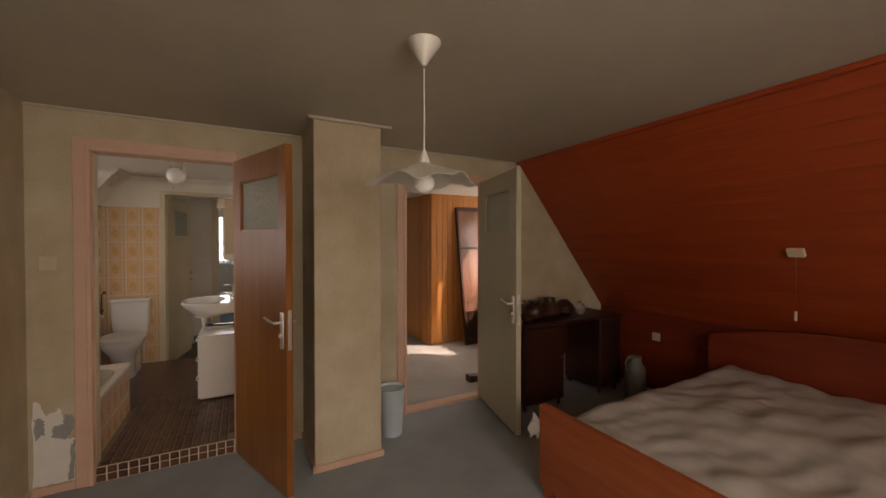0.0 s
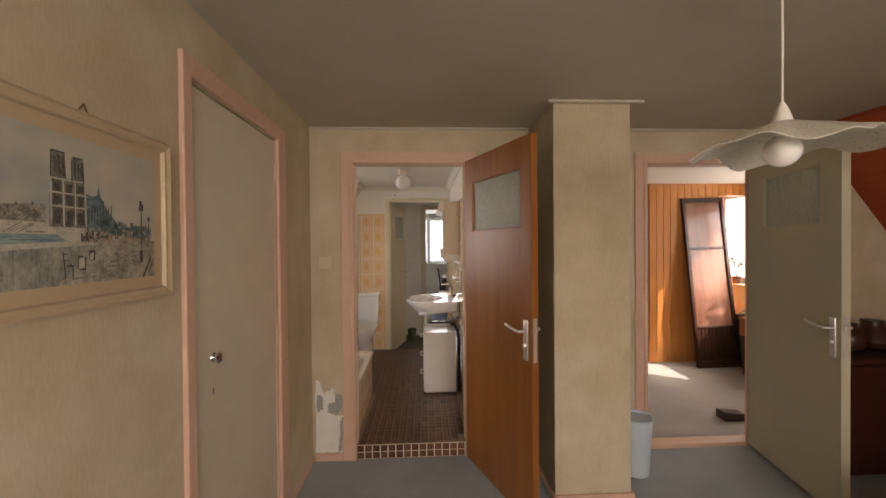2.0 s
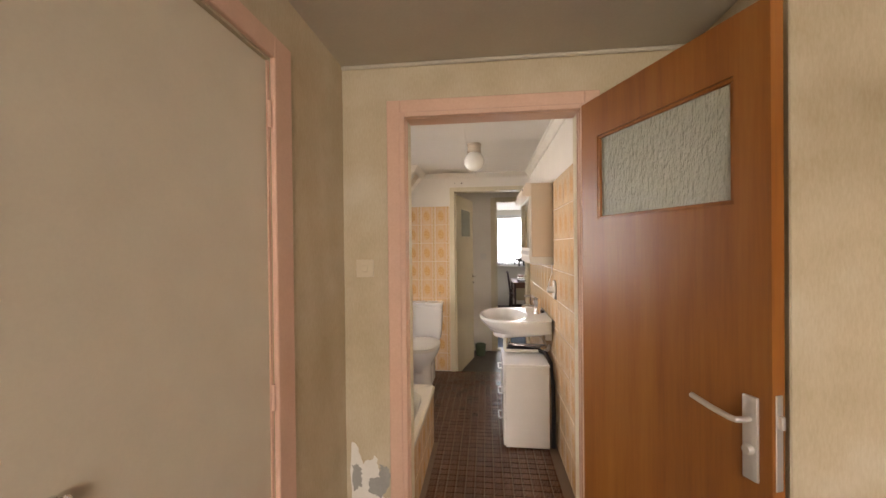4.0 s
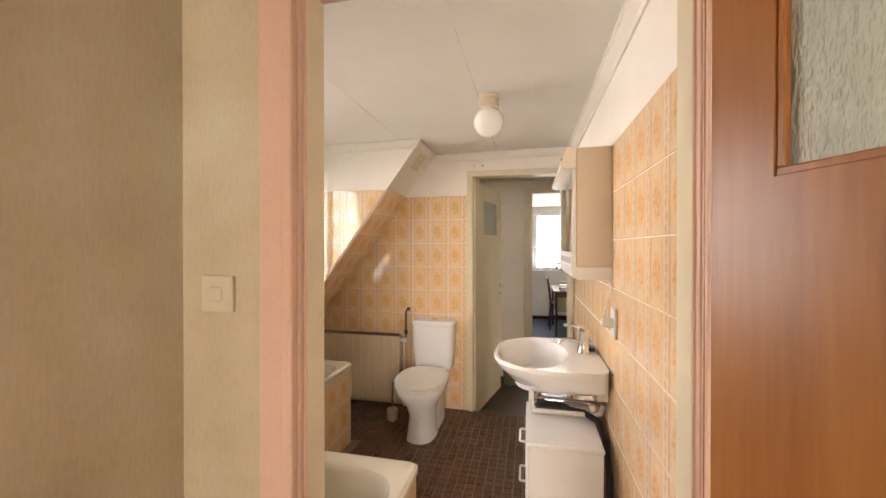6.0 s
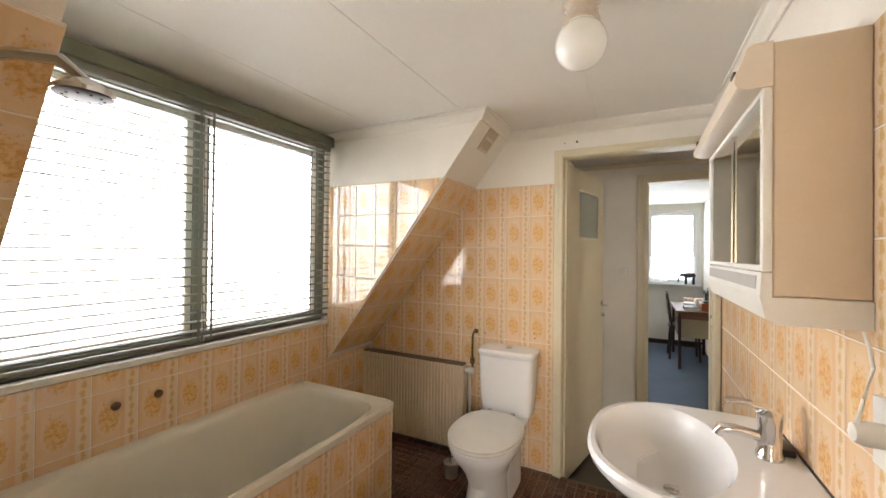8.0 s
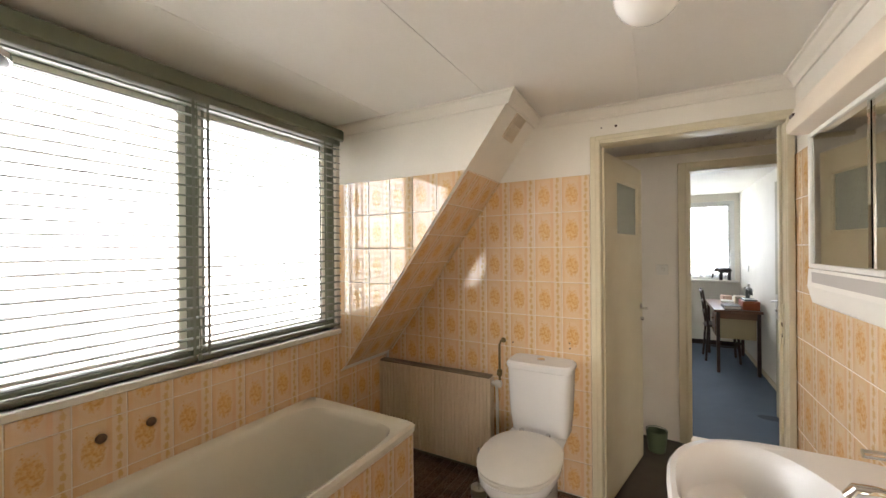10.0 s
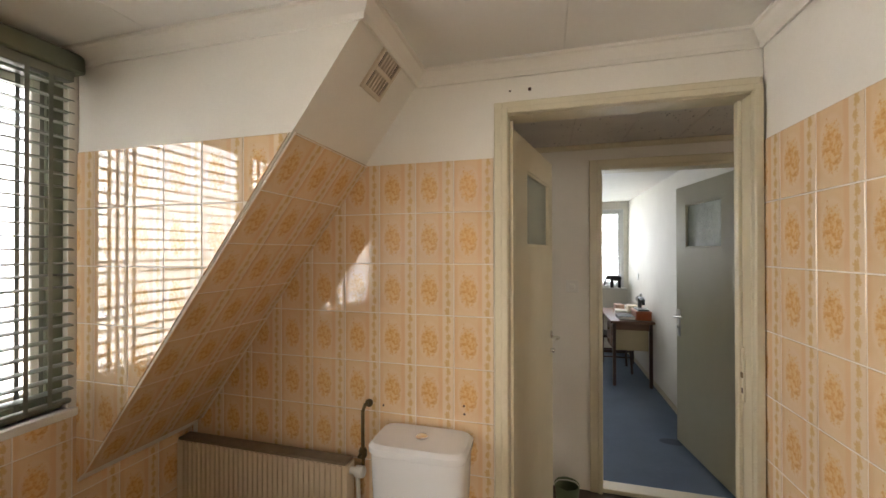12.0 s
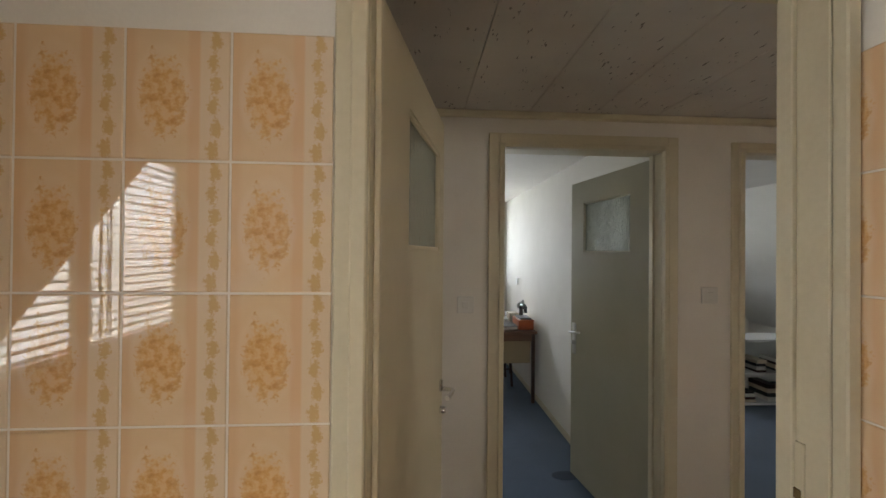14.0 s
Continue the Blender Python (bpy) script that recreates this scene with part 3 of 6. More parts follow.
# ---- windows ----
def window(name, axis, face, a, b, c, d, splits, mat, label, out, sash=None, sill=None, deep=0.05):
    """Outer frame with sashes and panes in a wall opening; out: the sign that points outdoors."""
    root = thing(name, Matrix(), label, "window")
    root["kind"] = "structure"
    sash = sash or mat

    def bar(n, s0, s1, z0, z1, f0, f1, m, parent=root, bevel=0.003):
        p, q = ((s0, f0, z0), (s1, f1, z1)) if axis == "x" else ((f0, s0, z0), (f1, s1, z1))
        return part(n, boxes((p, q), bevel=bevel), m, parent)

    f0, f1 = face, face + out * deep
    for s0, s1, z0, z1 in ((a, a + 0.05, c, d), (b - 0.05, b, c, d), (a + 0.05, b - 0.05, c, c + 0.05), (a + 0.05, b - 0.05, d - 0.05, d)):
        bar("window_frame", s0, s1, z0, z1, f0, f1, mat)
    cuts = [a + 0.05, *splits, b - 0.05]
    for s in splits:
        bar("mullion", s - 0.022, s + 0.022, c + 0.05, d - 0.05, f0, f1, mat)
    for p, q in zip(cuts, cuts[1:]):
        p, q = p + (0.022 if p in splits else 0), q - (0.022 if q in splits else 0)
        g0, g1 = face + out * deep * 0.3, face + out * deep * 0.8
        s = bar("sash", p, p + 0.03, c + 0.05, d - 0.05, g0, g1, sash)
        for s0, s1, z0, z1 in ((q - 0.03, q, c + 0.05, d - 0.05), (p + 0.03, q - 0.03, c + 0.05, c + 0.08), (p + 0.03, q - 0.03, d - 0.08, d - 0.05)):
            bar("rail", s0, s1, z0, z1, g0, g1, sash, s)
        pane = bar("pane", p + 0.03, q - 0.03, c + 0.08, d - 0.08, face + out * deep * 0.5, face + out * deep * 0.58, CLEAR, s, 0)
        pane.visible_shadow = False
    if sill:
        bar("window_sill", a - 0.02, b + 0.02, c - 0.03, c, face - out * sill, face + out * deep, mat if sill < 0 else WHITE_PLASTIC, bevel=0.004)
    return root


window("window_1", "y", DORMER_X - 0.03, 0.36, 1.955, 1.0, 2.16, [1.135], GREEN_METAL, "wide sage green dormer window with two panes", -1, WHITE_PLASTIC, 0.045)
# window_2 past y 1.93 is added, standing in for sunlit pine
window("window_2", "y", 4.77, 0.45, 2.38, 0.95, 2.12, [1.1, 1.88], WHITE_LACQUER, "white sunny landing window, widened in place of sunlit boards", 1, None, 0.13)
window("window_3", "x", 7.30, 0.25, 1.56, 0.99, 2.17, [0.86], WHITE_LACQUER, "white study window facing bright gardens", 1, None, 0.15)
window("window_4", "x", 7.30, 2.2, 3.6, 1.08, 2.16, [2.9], WHITE_LACQUER, "white spare room window", 1, None, 0.15)
window("window_5", "x", -4.82, 0.5, 2.7, 0.95, 2.15, [1.6], WHITE_LACQUER, "white bedroom window in the gable", -1, None, 0.15)
strip("trim", (DORMER_X - 0.001, 0.345, 2.15), (DORMER_X + 0.055, 1.97, 2.215), GREEN_METAL, "sage green pelmet rail above the blind", bevel=0.006)

blind = thing("venetian_blind", pose(DORMER_X + 0.028, 1.155, 1.03), "grey-green venetian blind with open slats at the window", "blind")
SLAT = plain("slat_enamel", (0.20, 0.215, 0.18), 0.35)
part("headrail", boxes(((-0.02, -0.785, 1.085), (0.02, 0.785, 1.118)), bevel=0.003), SLAT, blind)
part("bottom_rail", boxes(((-0.013, -0.785, 0.0), (0.013, 0.785, 0.016)), bevel=0.004), SLAT, blind)
n_slat = 25
base_slat = None
for i in range(n_slat):
    z = 0.05 + i * (1.02 / (n_slat - 1))
    if base_slat is None:
        arc = [(-0.020, -0.0032), (-0.010, -0.0004), (0.0, 0.0008), (0.010, -0.0004), (0.020, -0.0032)]
        ring = [(x, zz + 0.0017) for x, zz in arc] + [(x, zz - 0.0017) for x, zz in arc[::-1]]
        s = part("slat", prism(ring, -0.785, 0.785), SLAT, blind)
        base_slat = s.data
    else:
        s = new("slat", base_slat)
        s.parent = blind
    s.matrix_local = pose(0, 0, z, random.uniform(-0.25, 0.25), 4 + random.uniform(-2, 2), 0)
for y in (-0.70, -0.06, 0.0, 0.66, 0.72):
    part("ladder_cord", boxes(((-0.0217, y - 0.006, 0.01), (-0.0207, y + 0.006, 1.09)), ((0.0207, y - 0.006, 0.01), (0.0217, y + 0.006, 1.09))), SLAT, blind)
part("pull_cord", tube([(0.018, -0.045, 1.08), (0.02, -0.04, 0.7), (0.021, -0.05, 0.35), (0.02, -0.035, 0.05), (0.022, -0.04, 0.02)], 0.0022, 6), GREEN_METAL, blind, "thin hanging pull cord", True)
part("cord_tassel", lathe([(0.003, 0.03), (0.008, 0.02), (0.009, 0.0), (0.004, -0.004)], 10, (0.022, -0.04, -0.003)), GREEN_METAL, blind, "", True)


# ---- the bathroom ----
def radiator():
    r = thing("radiator", pose(-0.745, 2.37, BATH_Z), "cream ribbed panel radiator under the slope", "radiator")
    mat = plain("radiator_enamel", (0.70, 0.58, 0.42), 0.4)
    w, ribs = 0.83, 33
    prof = []
    for i in range(ribs):
        x0 = -w / 2 + 0.012 + i * (w - 0.024) / ribs
        p = (w - 0.024) / ribs
        prof += [(x0, -0.010), (x0 + 0.25 * p, -0.010), (x0 + 0.35 * p, -0.018), (x0 + 0.8 * p, -0.018), (x0 + 0.9 * p, -0.010)]
    ring = [(-w / 2, -0.010)] + prof + [(w / 2, -0.010), (w / 2, 0.004), (-w / 2, 0.004)]
    part("front_panel", loft([[(x, y, 0.055) for x, y in ring], [(x, y, 0.60) for x, y in ring]]), mat, r)
    part("top_grille", boxes(((-w / 2, -0.012, 0.60), (w / 2, 0.05, 0.612)), bevel=0.003), surface("dusty_enamel", (0.16, 0.12, 0.08), (0.26, 0.20, 0.14), 20, 90, 0.7), r, "dusty brown top grille")
    part("rear_panel", boxes(((-w / 2 + 0.01, 0.034, 0.06), (w / 2 - 0.01, 0.05, 0.595)), bevel=0.003), mat, r)
    for s in (-1, 1):
        part("side_cover", boxes(((s * (w / 2), -0.012, 0.055), (s * (w / 2 + 0.006), 0.05, 0.60)), bevel=0.002), mat, r)
        part("bracket", boxes(((s * 0.3 - 0.015, 0.05, 0.1), (s * 0.3 + 0.015, 0.0752, 0.55))), mat, r)
    part("valve", lathe([(0.014, 0), (0.014, 0.02), (0.022, 0.024), (0.022, 0.055), (0.016, 0.06)], 14, (w / 2 + 0.006, 0.02, 0.57), "x"), WHITE_PLASTIC, r, "white radiator valve knob", True)
    part("pipe", tube([(w / 2 + 0.035, 0.02, 0.57), (w / 2 + 0.035, 0.03, 0.45), (w / 2 + 0.035, 0.03, 0.0)], 0.009), WHITE_PLASTIC, r, "", True)
    return r


radiator()
BRASS = surface("tarnished_brass", (0.10, 0.07, 0.03), (0.24, 0.17, 0.08), 30, 120, 0.4, 0.8)
vp = thing("water_pipe_tap", pose(-0.285, 2.43, 0.68), "tarnished brass stop valve pipe on the tiles", "pipe")
part("pipe", tube([(0.0, -0.01, 0.0), (0.0, -0.015, 0.12), (0.002, -0.018, 0.22), (0.012, -0.018, 0.245), (0.024, -0.012, 0.25)], 0.007), BRASS, vp, "", True)
part("valve_body", lathe([(0.011, -0.02), (0.016, -0.012), (0.016, 0.012), (0.011, 0.02)], 12, (0.0, -0.014, 0.05)), BRASS, vp, "", True)
part("valve_handle", boxes(((-0.006, -0.05, 0.045), (0.006, -0.022, 0.056)), bevel=0.002), BRASS, vp)
part("wall_flange", lathe([(0.016, 0.0), (0.014, 0.008)], 14, (0.024, -0.008, 0.25), "y"), BRASS, vp, "", True)


def oval(cx, cy, rx, ry, z, n=32, power=2.0, back=1.0):
    pts = []
    for i in range(n):
        a = 2 * math.pi * i / n
        c, s = math.cos(a), math.sin(a)
        x = rx * math.copysign(abs(c) ** (2 / power), c)
        y = ry * math.copysign(abs(s) ** (2 / power), s)
        pts.append((cx + x, cy + (y if y < 0 else y * back), z))
    return pts


def toilet():
    t = thing("toilet", pose(-0.008, 2.0, BATH_Z), "white close-coupled toilet with the lid closed", "toilet")
    sect = [oval(0, -0.03, 0.105, 0.165, 0.0, power=2.6), oval(0, -0.03, 0.10, 0.16, 0.03, power=2.5), oval(0, -0.01, 0.092, 0.155, 0.16, power=2.3),
            oval(0, -0.02, 0.11, 0.19, 0.24, power=2.3), oval(0, -0.03, 0.155, 0.235, 0.31, power=2.3), oval(0, -0.035, 0.178, 0.262, 0.36, power=2.3), oval(0, -0.035, 0.18, 0.265, 0.385, power=2.3)]
    part("bowl", loft(sect), PORCELAIN, t, "", True)
    part("foot", loft([oval(0, 0.16, 0.10, 0.2, 0.0, power=4), oval(0, 0.17, 0.095, 0.19, 0.3, power=4), oval(0, 0.18, 0.15, 0.18, 0.385, power=4)]), PORCELAIN, t, "", True)
    part("seat", loft([oval(0, -0.03, 0.182, 0.268, 0.387, power=2.3, back=0.8), oval(0, -0.03, 0.184, 0.27, 0.400, power=2.3, back=0.8), oval(0, -0.03, 0.178, 0.264, 0.405, power=2.3, back=0.8)]), WHITE_PLASTIC, t, "", True)
    part("lid", loft([oval(0, -0.03, 0.184, 0.27, 0.407, power=2.3, back=0.8), oval(0, -0.03, 0.187, 0.273, 0.418, power=2.3, back=0.8), oval(0, -0.03, 0.175, 0.26, 0.428, power=2.3, back=0.8), oval(0, -0.03, 0.10, 0.16, 0.433, power=2.3, back=0.8)]), WHITE_PLASTIC, t, "creamy white closed lid", True)
    for x in (-0.07, 0.07):
        part("hinge", lathe([(0.013, 0.386), (0.013, 0.425)], 12, (x, 0.195, 0)), CHROME, t, "", True)
    tank = part("tank", loft([oval(0, 0.34, 0.15, 0.085, 0.385, 40, 6), oval(0, 0.335, 0.163, 0.092, 0.5, 40, 6), oval(0, 0.333, 0.172, 0.095, 0.725, 40, 6)]), PORCELAIN, t, "", True)
    part("tank_lid", loft([oval(0, 0.333, 0.174, 0.098, 0.727, 40, 6), oval(0, 0.333, 0.179, 0.102, 0.735, 40, 6), oval(0, 0.333, 0.179, 0.102, 0.752, 40, 6), oval(0, 0.333, 0.168, 0.09, 0.765, 40, 6)]), PORCELAIN, tank, "", True)
    part("flush_button", lathe([(0.022, 0.764), (0.022, 0.770), (0.018, 0.773)], 20, (0, 0.333, 0)), CHROME, tank, "round chrome flush button", True)
    return t


toilet()
br = thing("toilet_brush", pose(-0.30, 2.13, BATH_Z), "toilet brush in a small steel holder", "toilet brush")
part("holder", lathe([(0.04, 0.0), (0.04, 0.004), (0.046, 0.085), (0.043, 0.088), (0.036, 0.07)], 20), ALU, br, "brushed steel cup", True)
part("handle", tube([(0, 0, 0.06), (0, 0, 0.3)], 0.006), CHROME, br, "", True)


def hollow_tub(name, lo, hi, rim, depth, mat, parent, power=5, inset=0.05):
    """A rectangular tub: rolled rim and a smooth basin."""
    cx, cy = (lo[0] + hi[0]) / 2, (lo[1] + hi[1]) / 2
    rx, ry = (hi[0] - lo[0]) / 2, (hi[1] - lo[1]) / 2
    r = lambda dx, z, pw: oval(cx, cy, rx - dx, ry - dx, z, 64, pw)
    q = lambda dx, z, pw: oval(cx + 0.016, cy, rx - dx - 0.004, ry - dx - 0.03, z, 64, pw)       # wider rim by the wall and at the ends
    sect = [r(0.02, rim - 0.05, 30), r(0.0, rim - 0.035, 30), r(0.0, rim - 0.012, 30), r(0.012, rim, 26), q(inset - 0.008, rim - 0.002, power + 2), q(inset + 0.004, rim - 0.010, power), q(inset + 0.014, rim - 0.035, power), q(inset + 0.022, rim - depth * 0.3, power),
            q(inset + 0.036, rim - depth * 0.65, power), q(inset + 0.058, rim - depth * 0.92, power), q(inset + 0.12, rim - depth, power - 1), oval(cx + 0.016, cy, (rx - inset - 0.14) * 0.2, (ry - inset - 0.14) * 0.2, rim - depth - 0.006, 64, power - 1)]
    bm = loft(sect)
    low = [f for f in bm.faces if len(f.verts) > 8 and all(abs(v.co.z - (rim - 0.05)) < 1e-5 for v in f.verts)]
    bmesh.ops.delete(bm, geom=low, context="FACES_ONLY")
    return part(name, bm, mat, parent, "", True)


bath = thing("bathtub", Matrix(), "cream enamelled bathtub built in below the window", "bathtub")
hollow_tub("tub", (-1.163, 0.36, 0), (-0.447, 1.752, 0), 0.66, 0.44, BATH_ENAMEL, bath, 7, 0.045)
apron = part("apron", boxes(((-0.485, 0.93, BATH_Z), (-0.469, 1.737, 0.622)), ((-1.15, 1.72, BATH_Z), (-0.485, 1.737, 0.622)), ((-1.15, 0.93, BATH_Z), (-0.485, 1.72, 0.20)), ((-0.485, 0.37, 0.40), (-0.469, 0.9295, 0.622))), GROUT, bath)
apron2 = part("apron_rear", boxes(((-1.15, 0.36, BATH_Z), (-0.60, 0.929, 0.20))), GROUT, bath)
sit = thing("shower_tub", Matrix(), "white deep shower tub in a tiled surround", "shower tub")
hollow_tub("tub", (-0.44, 0.105, 0), (0.272, 0.925, 0), 0.50, 0.28, BATH_ENAMEL, sit, 4, 0.06)
apron3 = part("apron", boxes(((-0.42, 0.11, BATH_Z), (0.252, 0.91, 0.20)), ((0.236, 0.11, 0.20), (0.254, 0.91, 0.455)), ((-0.42, 0.892, 0.20), (0.236, 0.91, 0.455))), GROUT, sit)
for y in (0.802, 0.956):
    c = thing("tap_hole_cap", pose(DORMER_X + 0.001, y, 0.825), "small brown round cap on the tiles", "cap", "caps above the bathtub")
    part("cap", lathe([(0.017, 0.0), (0.017, 0.006), (0.012, 0.010), (0.002, 0.011)], 16, axis="x"), surface("rusty_brass", (0.07, 0.04, 0.02), (0.17, 0.10, 0.05), 60, 200, 0.5, 0.5), c, "", True)
sh = thing("hand_shower", pose(-0.165, 0.33, 1.722), "chrome shower head on a short bent arm", "shower head")
part("spray_plate", lathe([(0.05, 0.0), (0.062, 0.004), (0.062, 0.010), (0.05, 0.014)], 28), plain("grey_rubber", (0.12, 0.13, 0.19), 0.4), sh, "grey perforated spray plate", True)
part("shell", lathe([(0.066, 0.006), (0.066, 0.018), (0.045, 0.038), (0.02, 0.05), (0.005, 0.052)], 28), CHROME, sh, "", True)
for k in range(10):
    part("nozzle", lathe([(0.003, -0.003), (0.004, 0.002)], 6, (0.042 * math.cos(k * 0.628), 0.042 * math.sin(k * 0.628), 0)), BLACK, sh)
for piece in sh.children:
    piece.data.transform(Matrix.Scale(0.66, 4))
part("arm", tube([(0.0, 0.0, 0.03), (-0.03, -0.02, 0.065), (-0.10, -0.06, 0.075), (-0.20, -0.12, 0.06)], 0.011), CHROME, sh, "", True)
part("wall_holder", lathe([(0.028, 0.0), (0.025, 0.02), (0.016, 0.04)], 18, (-0.215, -0.125, 0.04), "x"), CHROME, sh, "", True)


def basin():
    b = thing("washbasin", pose(1.09, 1.285, 0.93), "white porcelain washbasin fixed to the tiled wall", "washbasin")

    def outline(grow, z, n=44):
        pts = []
        for i in range(n):
            a = 2 * math.pi * i / n
            c, s = math.cos(a), math.sin(a)
            e, f = (0.72, 0.9) if c > 0 else (0.22, 0.22)              # rounded front, square back
            d = 0.24 + math.copysign(abs(c) ** f, c) * (0.275 if c > 0 else 0.237)
            w = 0.315 * math.copysign(abs(s) ** e, s)
            front = min(1.0, max(0.0, 0.35 + 1.1 * c))
            d, w = max(0.003, d + grow * max(0.0, c)), w + grow * front * s
            pts.append((-d, w, max(z, -0.085 - 0.08 * front)))
        return pts

    def bowl(scale, z, n=44):
        return [(-(0.325 + 0.172 * scale * math.cos(2 * math.pi * i / n)), 0.283 * scale * math.sin(2 * math.pi * i / n), z) for i in range(n)]

    sect = [bowl(0.25, -0.168), bowl(0.5, -0.155), outline(-0.13, -0.115), outline(-0.07, -0.085), outline(-0.03, -0.055), outline(-0.006, -0.028), outline(0.0, -0.012), outline(-0.008, 0.0),
            [(p[0] * 0.5 + q[0] * 0.5, p[1] * 0.5 + q[1] * 0.5, 0.0) for p, q in zip(bowl(1.0, 0), outline(-0.02, 0))], bowl(1.0, -0.002), bowl(0.975, -0.008), bowl(0.94, -0.025), bowl(0.86, -0.07), bowl(0.66, -0.115), bowl(0.35, -0.135), bowl(0.08, -0.138)]
    part("bowl", loft(sect), PORCELAIN, b, "", True)
    part("drain", lathe([(0.022, -0.139), (0.022, -0.133), (0.016, -0.131)], 18, (-0.295, 0, 0)), CHROME, b, "", True)
    part("overflow", lathe([(0.010, 0), (0.010, 0.004)], 14, (-0.135, 0.0, -0.05), "x"), BLACK, b, "dark overflow hole", True)
    tap = part("tap", lathe([(0.031, 0.0), (0.03, 0.012), (0.026, 0.018), (0.025, 0.085), (0.028, 0.09), (0.028, 0.112), (0.014, 0.122)], 22, (-0.075, 0.02, 0.0)), CHROME, b, "chrome mixer tap", True)
    part("spout", tube([(-0.08, 0.02, 0.048), (-0.11, 0.02, 0.053), (-0.15, 0.02, 0.058), (-0.18, 0.02, 0.056), (-0.188, 0.02, 0.038)], 0.014), CHROME, tap, "", True)
    part("lever", tube([(-0.07, 0.02, 0.118), (-0.09, 0.02, 0.130), (-0.13, 0.02, 0.136), (-0.17, 0.02, 0.134)], 0.009), CHROME, tap, "", True)
    part("trap", lathe([(0.018, -0.30), (0.034, -0.295), (0.034, -0.23), (0.016, -0.222), (0.016, -0.18)], 18, (-0.295, 0, 0)), CHROME, b, "chrome bottle trap", True)
    part("waste_pipe", tube([(-0.295, 0, -0.24), (-0.22, 0.0, -0.242), (-0.10, 0.0, -0.245), (-0.004, 0.0, -0.245)], 0.014), CHROME, b, "", True)
    part("bracket", tube([(-0.33, -0.14, -0.13), (-0.33, -0.14, -0.235), (-0.33, -0.13, -0.25), (-0.05, -0.13, -0.25), (-0.02, -0.13, -0.24), (-0.006, -0.13, -0.20)], 0.012), WHITE_PLASTIC, b, "white towel rail bracket", True)
    for y in (-0.205, 0.205):
        part("bracket", boxes(((-0.05, y - 0.015, -0.15), (-0.003, y + 0.015, -0.10)), bevel=0.004), WHITE_PLASTIC, b)
    for y in (-0.03, 0.07):
        part("supply_hose", tube([(-0.075, y, -0.03), (-0.07, y, -0.15), (-0.03, y, -0.2), (-0.008, y, -0.24)], 0.006), CHROME, b, "", True)
    part("seal", boxes(((-0.005, -0.314, -0.004), (-0.0005, 0.314, 0.003))), BLACK, b, "dark aged sealant line")
    return b


basin()
wash = thing("sponge", pose(1.055, 1.36, 0.93), "small black nail brush beside the tap", "brush")
part("body", boxes(((-0.02, -0.04, 0.0005), (0.02, 0.04, 0.022)), bevel=0.007, seg=2), BLACK, wash, "", True)

low = thing("bathroom_cabinet", pose(0.735, 0.868, BATH_Z), "low white lacquered cabinet under the washbasin", "cabinet")
part("body", boxes(((0.014, 0.0, 0.012), (0.30, 0.42, 0.548)), bevel=0.003), WHITE_LACQUER, low)
part("top", boxes(((0.0, -0.004, 0.549), (0.304, 0.424, 0.566)), bevel=0.003), WHITE_LACQUER, low, "glossy white top board")
for k in range(3):
    z = 0.022 + k * 0.176
    d = part("drawer", boxes(((0.0, 0.004, z), (0.0135, 0.416, z + 0.17)), bevel=0.003), WHITE_LACQUER, low)
    part("handle", tube([(0.0, 0.15, z + 0.12), (-0.022, 0.15, z + 0.12), (-0.026, 0.156, z + 0.12), (-0.026, 0.264, z + 0.12), (-0.022, 0.27, z + 0.12), (0.0, 0.27, z + 0.12)], 0.005), WHITE_PLASTIC, d, "", True)
for x, y in ((0.03, 0.03), (0.28, 0.03), (0.03, 0.39), (0.28, 0.39)):
    part("foot", lathe([(0.014, 0.0), (0.014, 0.0125)], 10, (x, y, 0)), BLACK, low)
tray = thing("drip_tray", pose(0.86, 1.22, BATH_Z + 0.566), "black oval tray under the basin trap", "tray")
part("tray", loft([oval(0, 0, 0.075, 0.05, 0.0005, 28), oval(0, 0, 0.085, 0.06, 0.018, 28), oval(0, 0, 0.078, 0.053, 0.018, 28), oval(0, 0, 0.06, 0.035, 0.006, 28)]), BLACK, tray, "", True)
hose = thing("drain_hose", pose(0, 0, 0), "black drain hose hanging behind the cabinet", "hose")
part("hose", tube([(0.93, 1.20, 0.682), (1.0, 1.17, 0.684), (1.05, 1.10, 0.679), (1.066, 1.0, 0.64), (1.068, 0.93, 0.52), (1.066, 0.90, 0.30), (1.062, 0.89, 0.112)], 0.0145), BLACK, hose, "", True)

mc = thing("mirror_cabinet", pose(1.09, 0.998, 1.375), "beige mirror cabinet with a light canopy", "mirror cabinet")
BEIGE = plain("beige_laminate", (0.66, 0.54, 0.40), 0.4)
part("body", boxes(((-0.145, 0.0, 0.0), (-0.0005, 0.64, 0.51)), bevel=0.003), BEIGE, mc)
part("frame", boxes(((-0.163, -0.003, 0.05), (-0.146, 0.012, 0.42)), ((-0.163, 0.628, 0.05), (-0.146, 0.643, 0.42)), ((-0.163, 0.012, 0.05), (-0.146, 0.628, 0.062)), ((-0.163, 0.012, 0.408), (-0.146, 0.628, 0.42)), bevel=0.002), WHITE_PLASTIC, mc)
part("mirror_door", boxes(((-0.152, 0.013, 0.063), (-0.147, 0.33, 0.407))), MIRROR, mc, "sliding mirror door")
part("mirror_door", boxes(((-0.158, 0.31, 0.063), (-0.1535, 0.627, 0.407))), MIRROR, mc, "sliding mirror door")
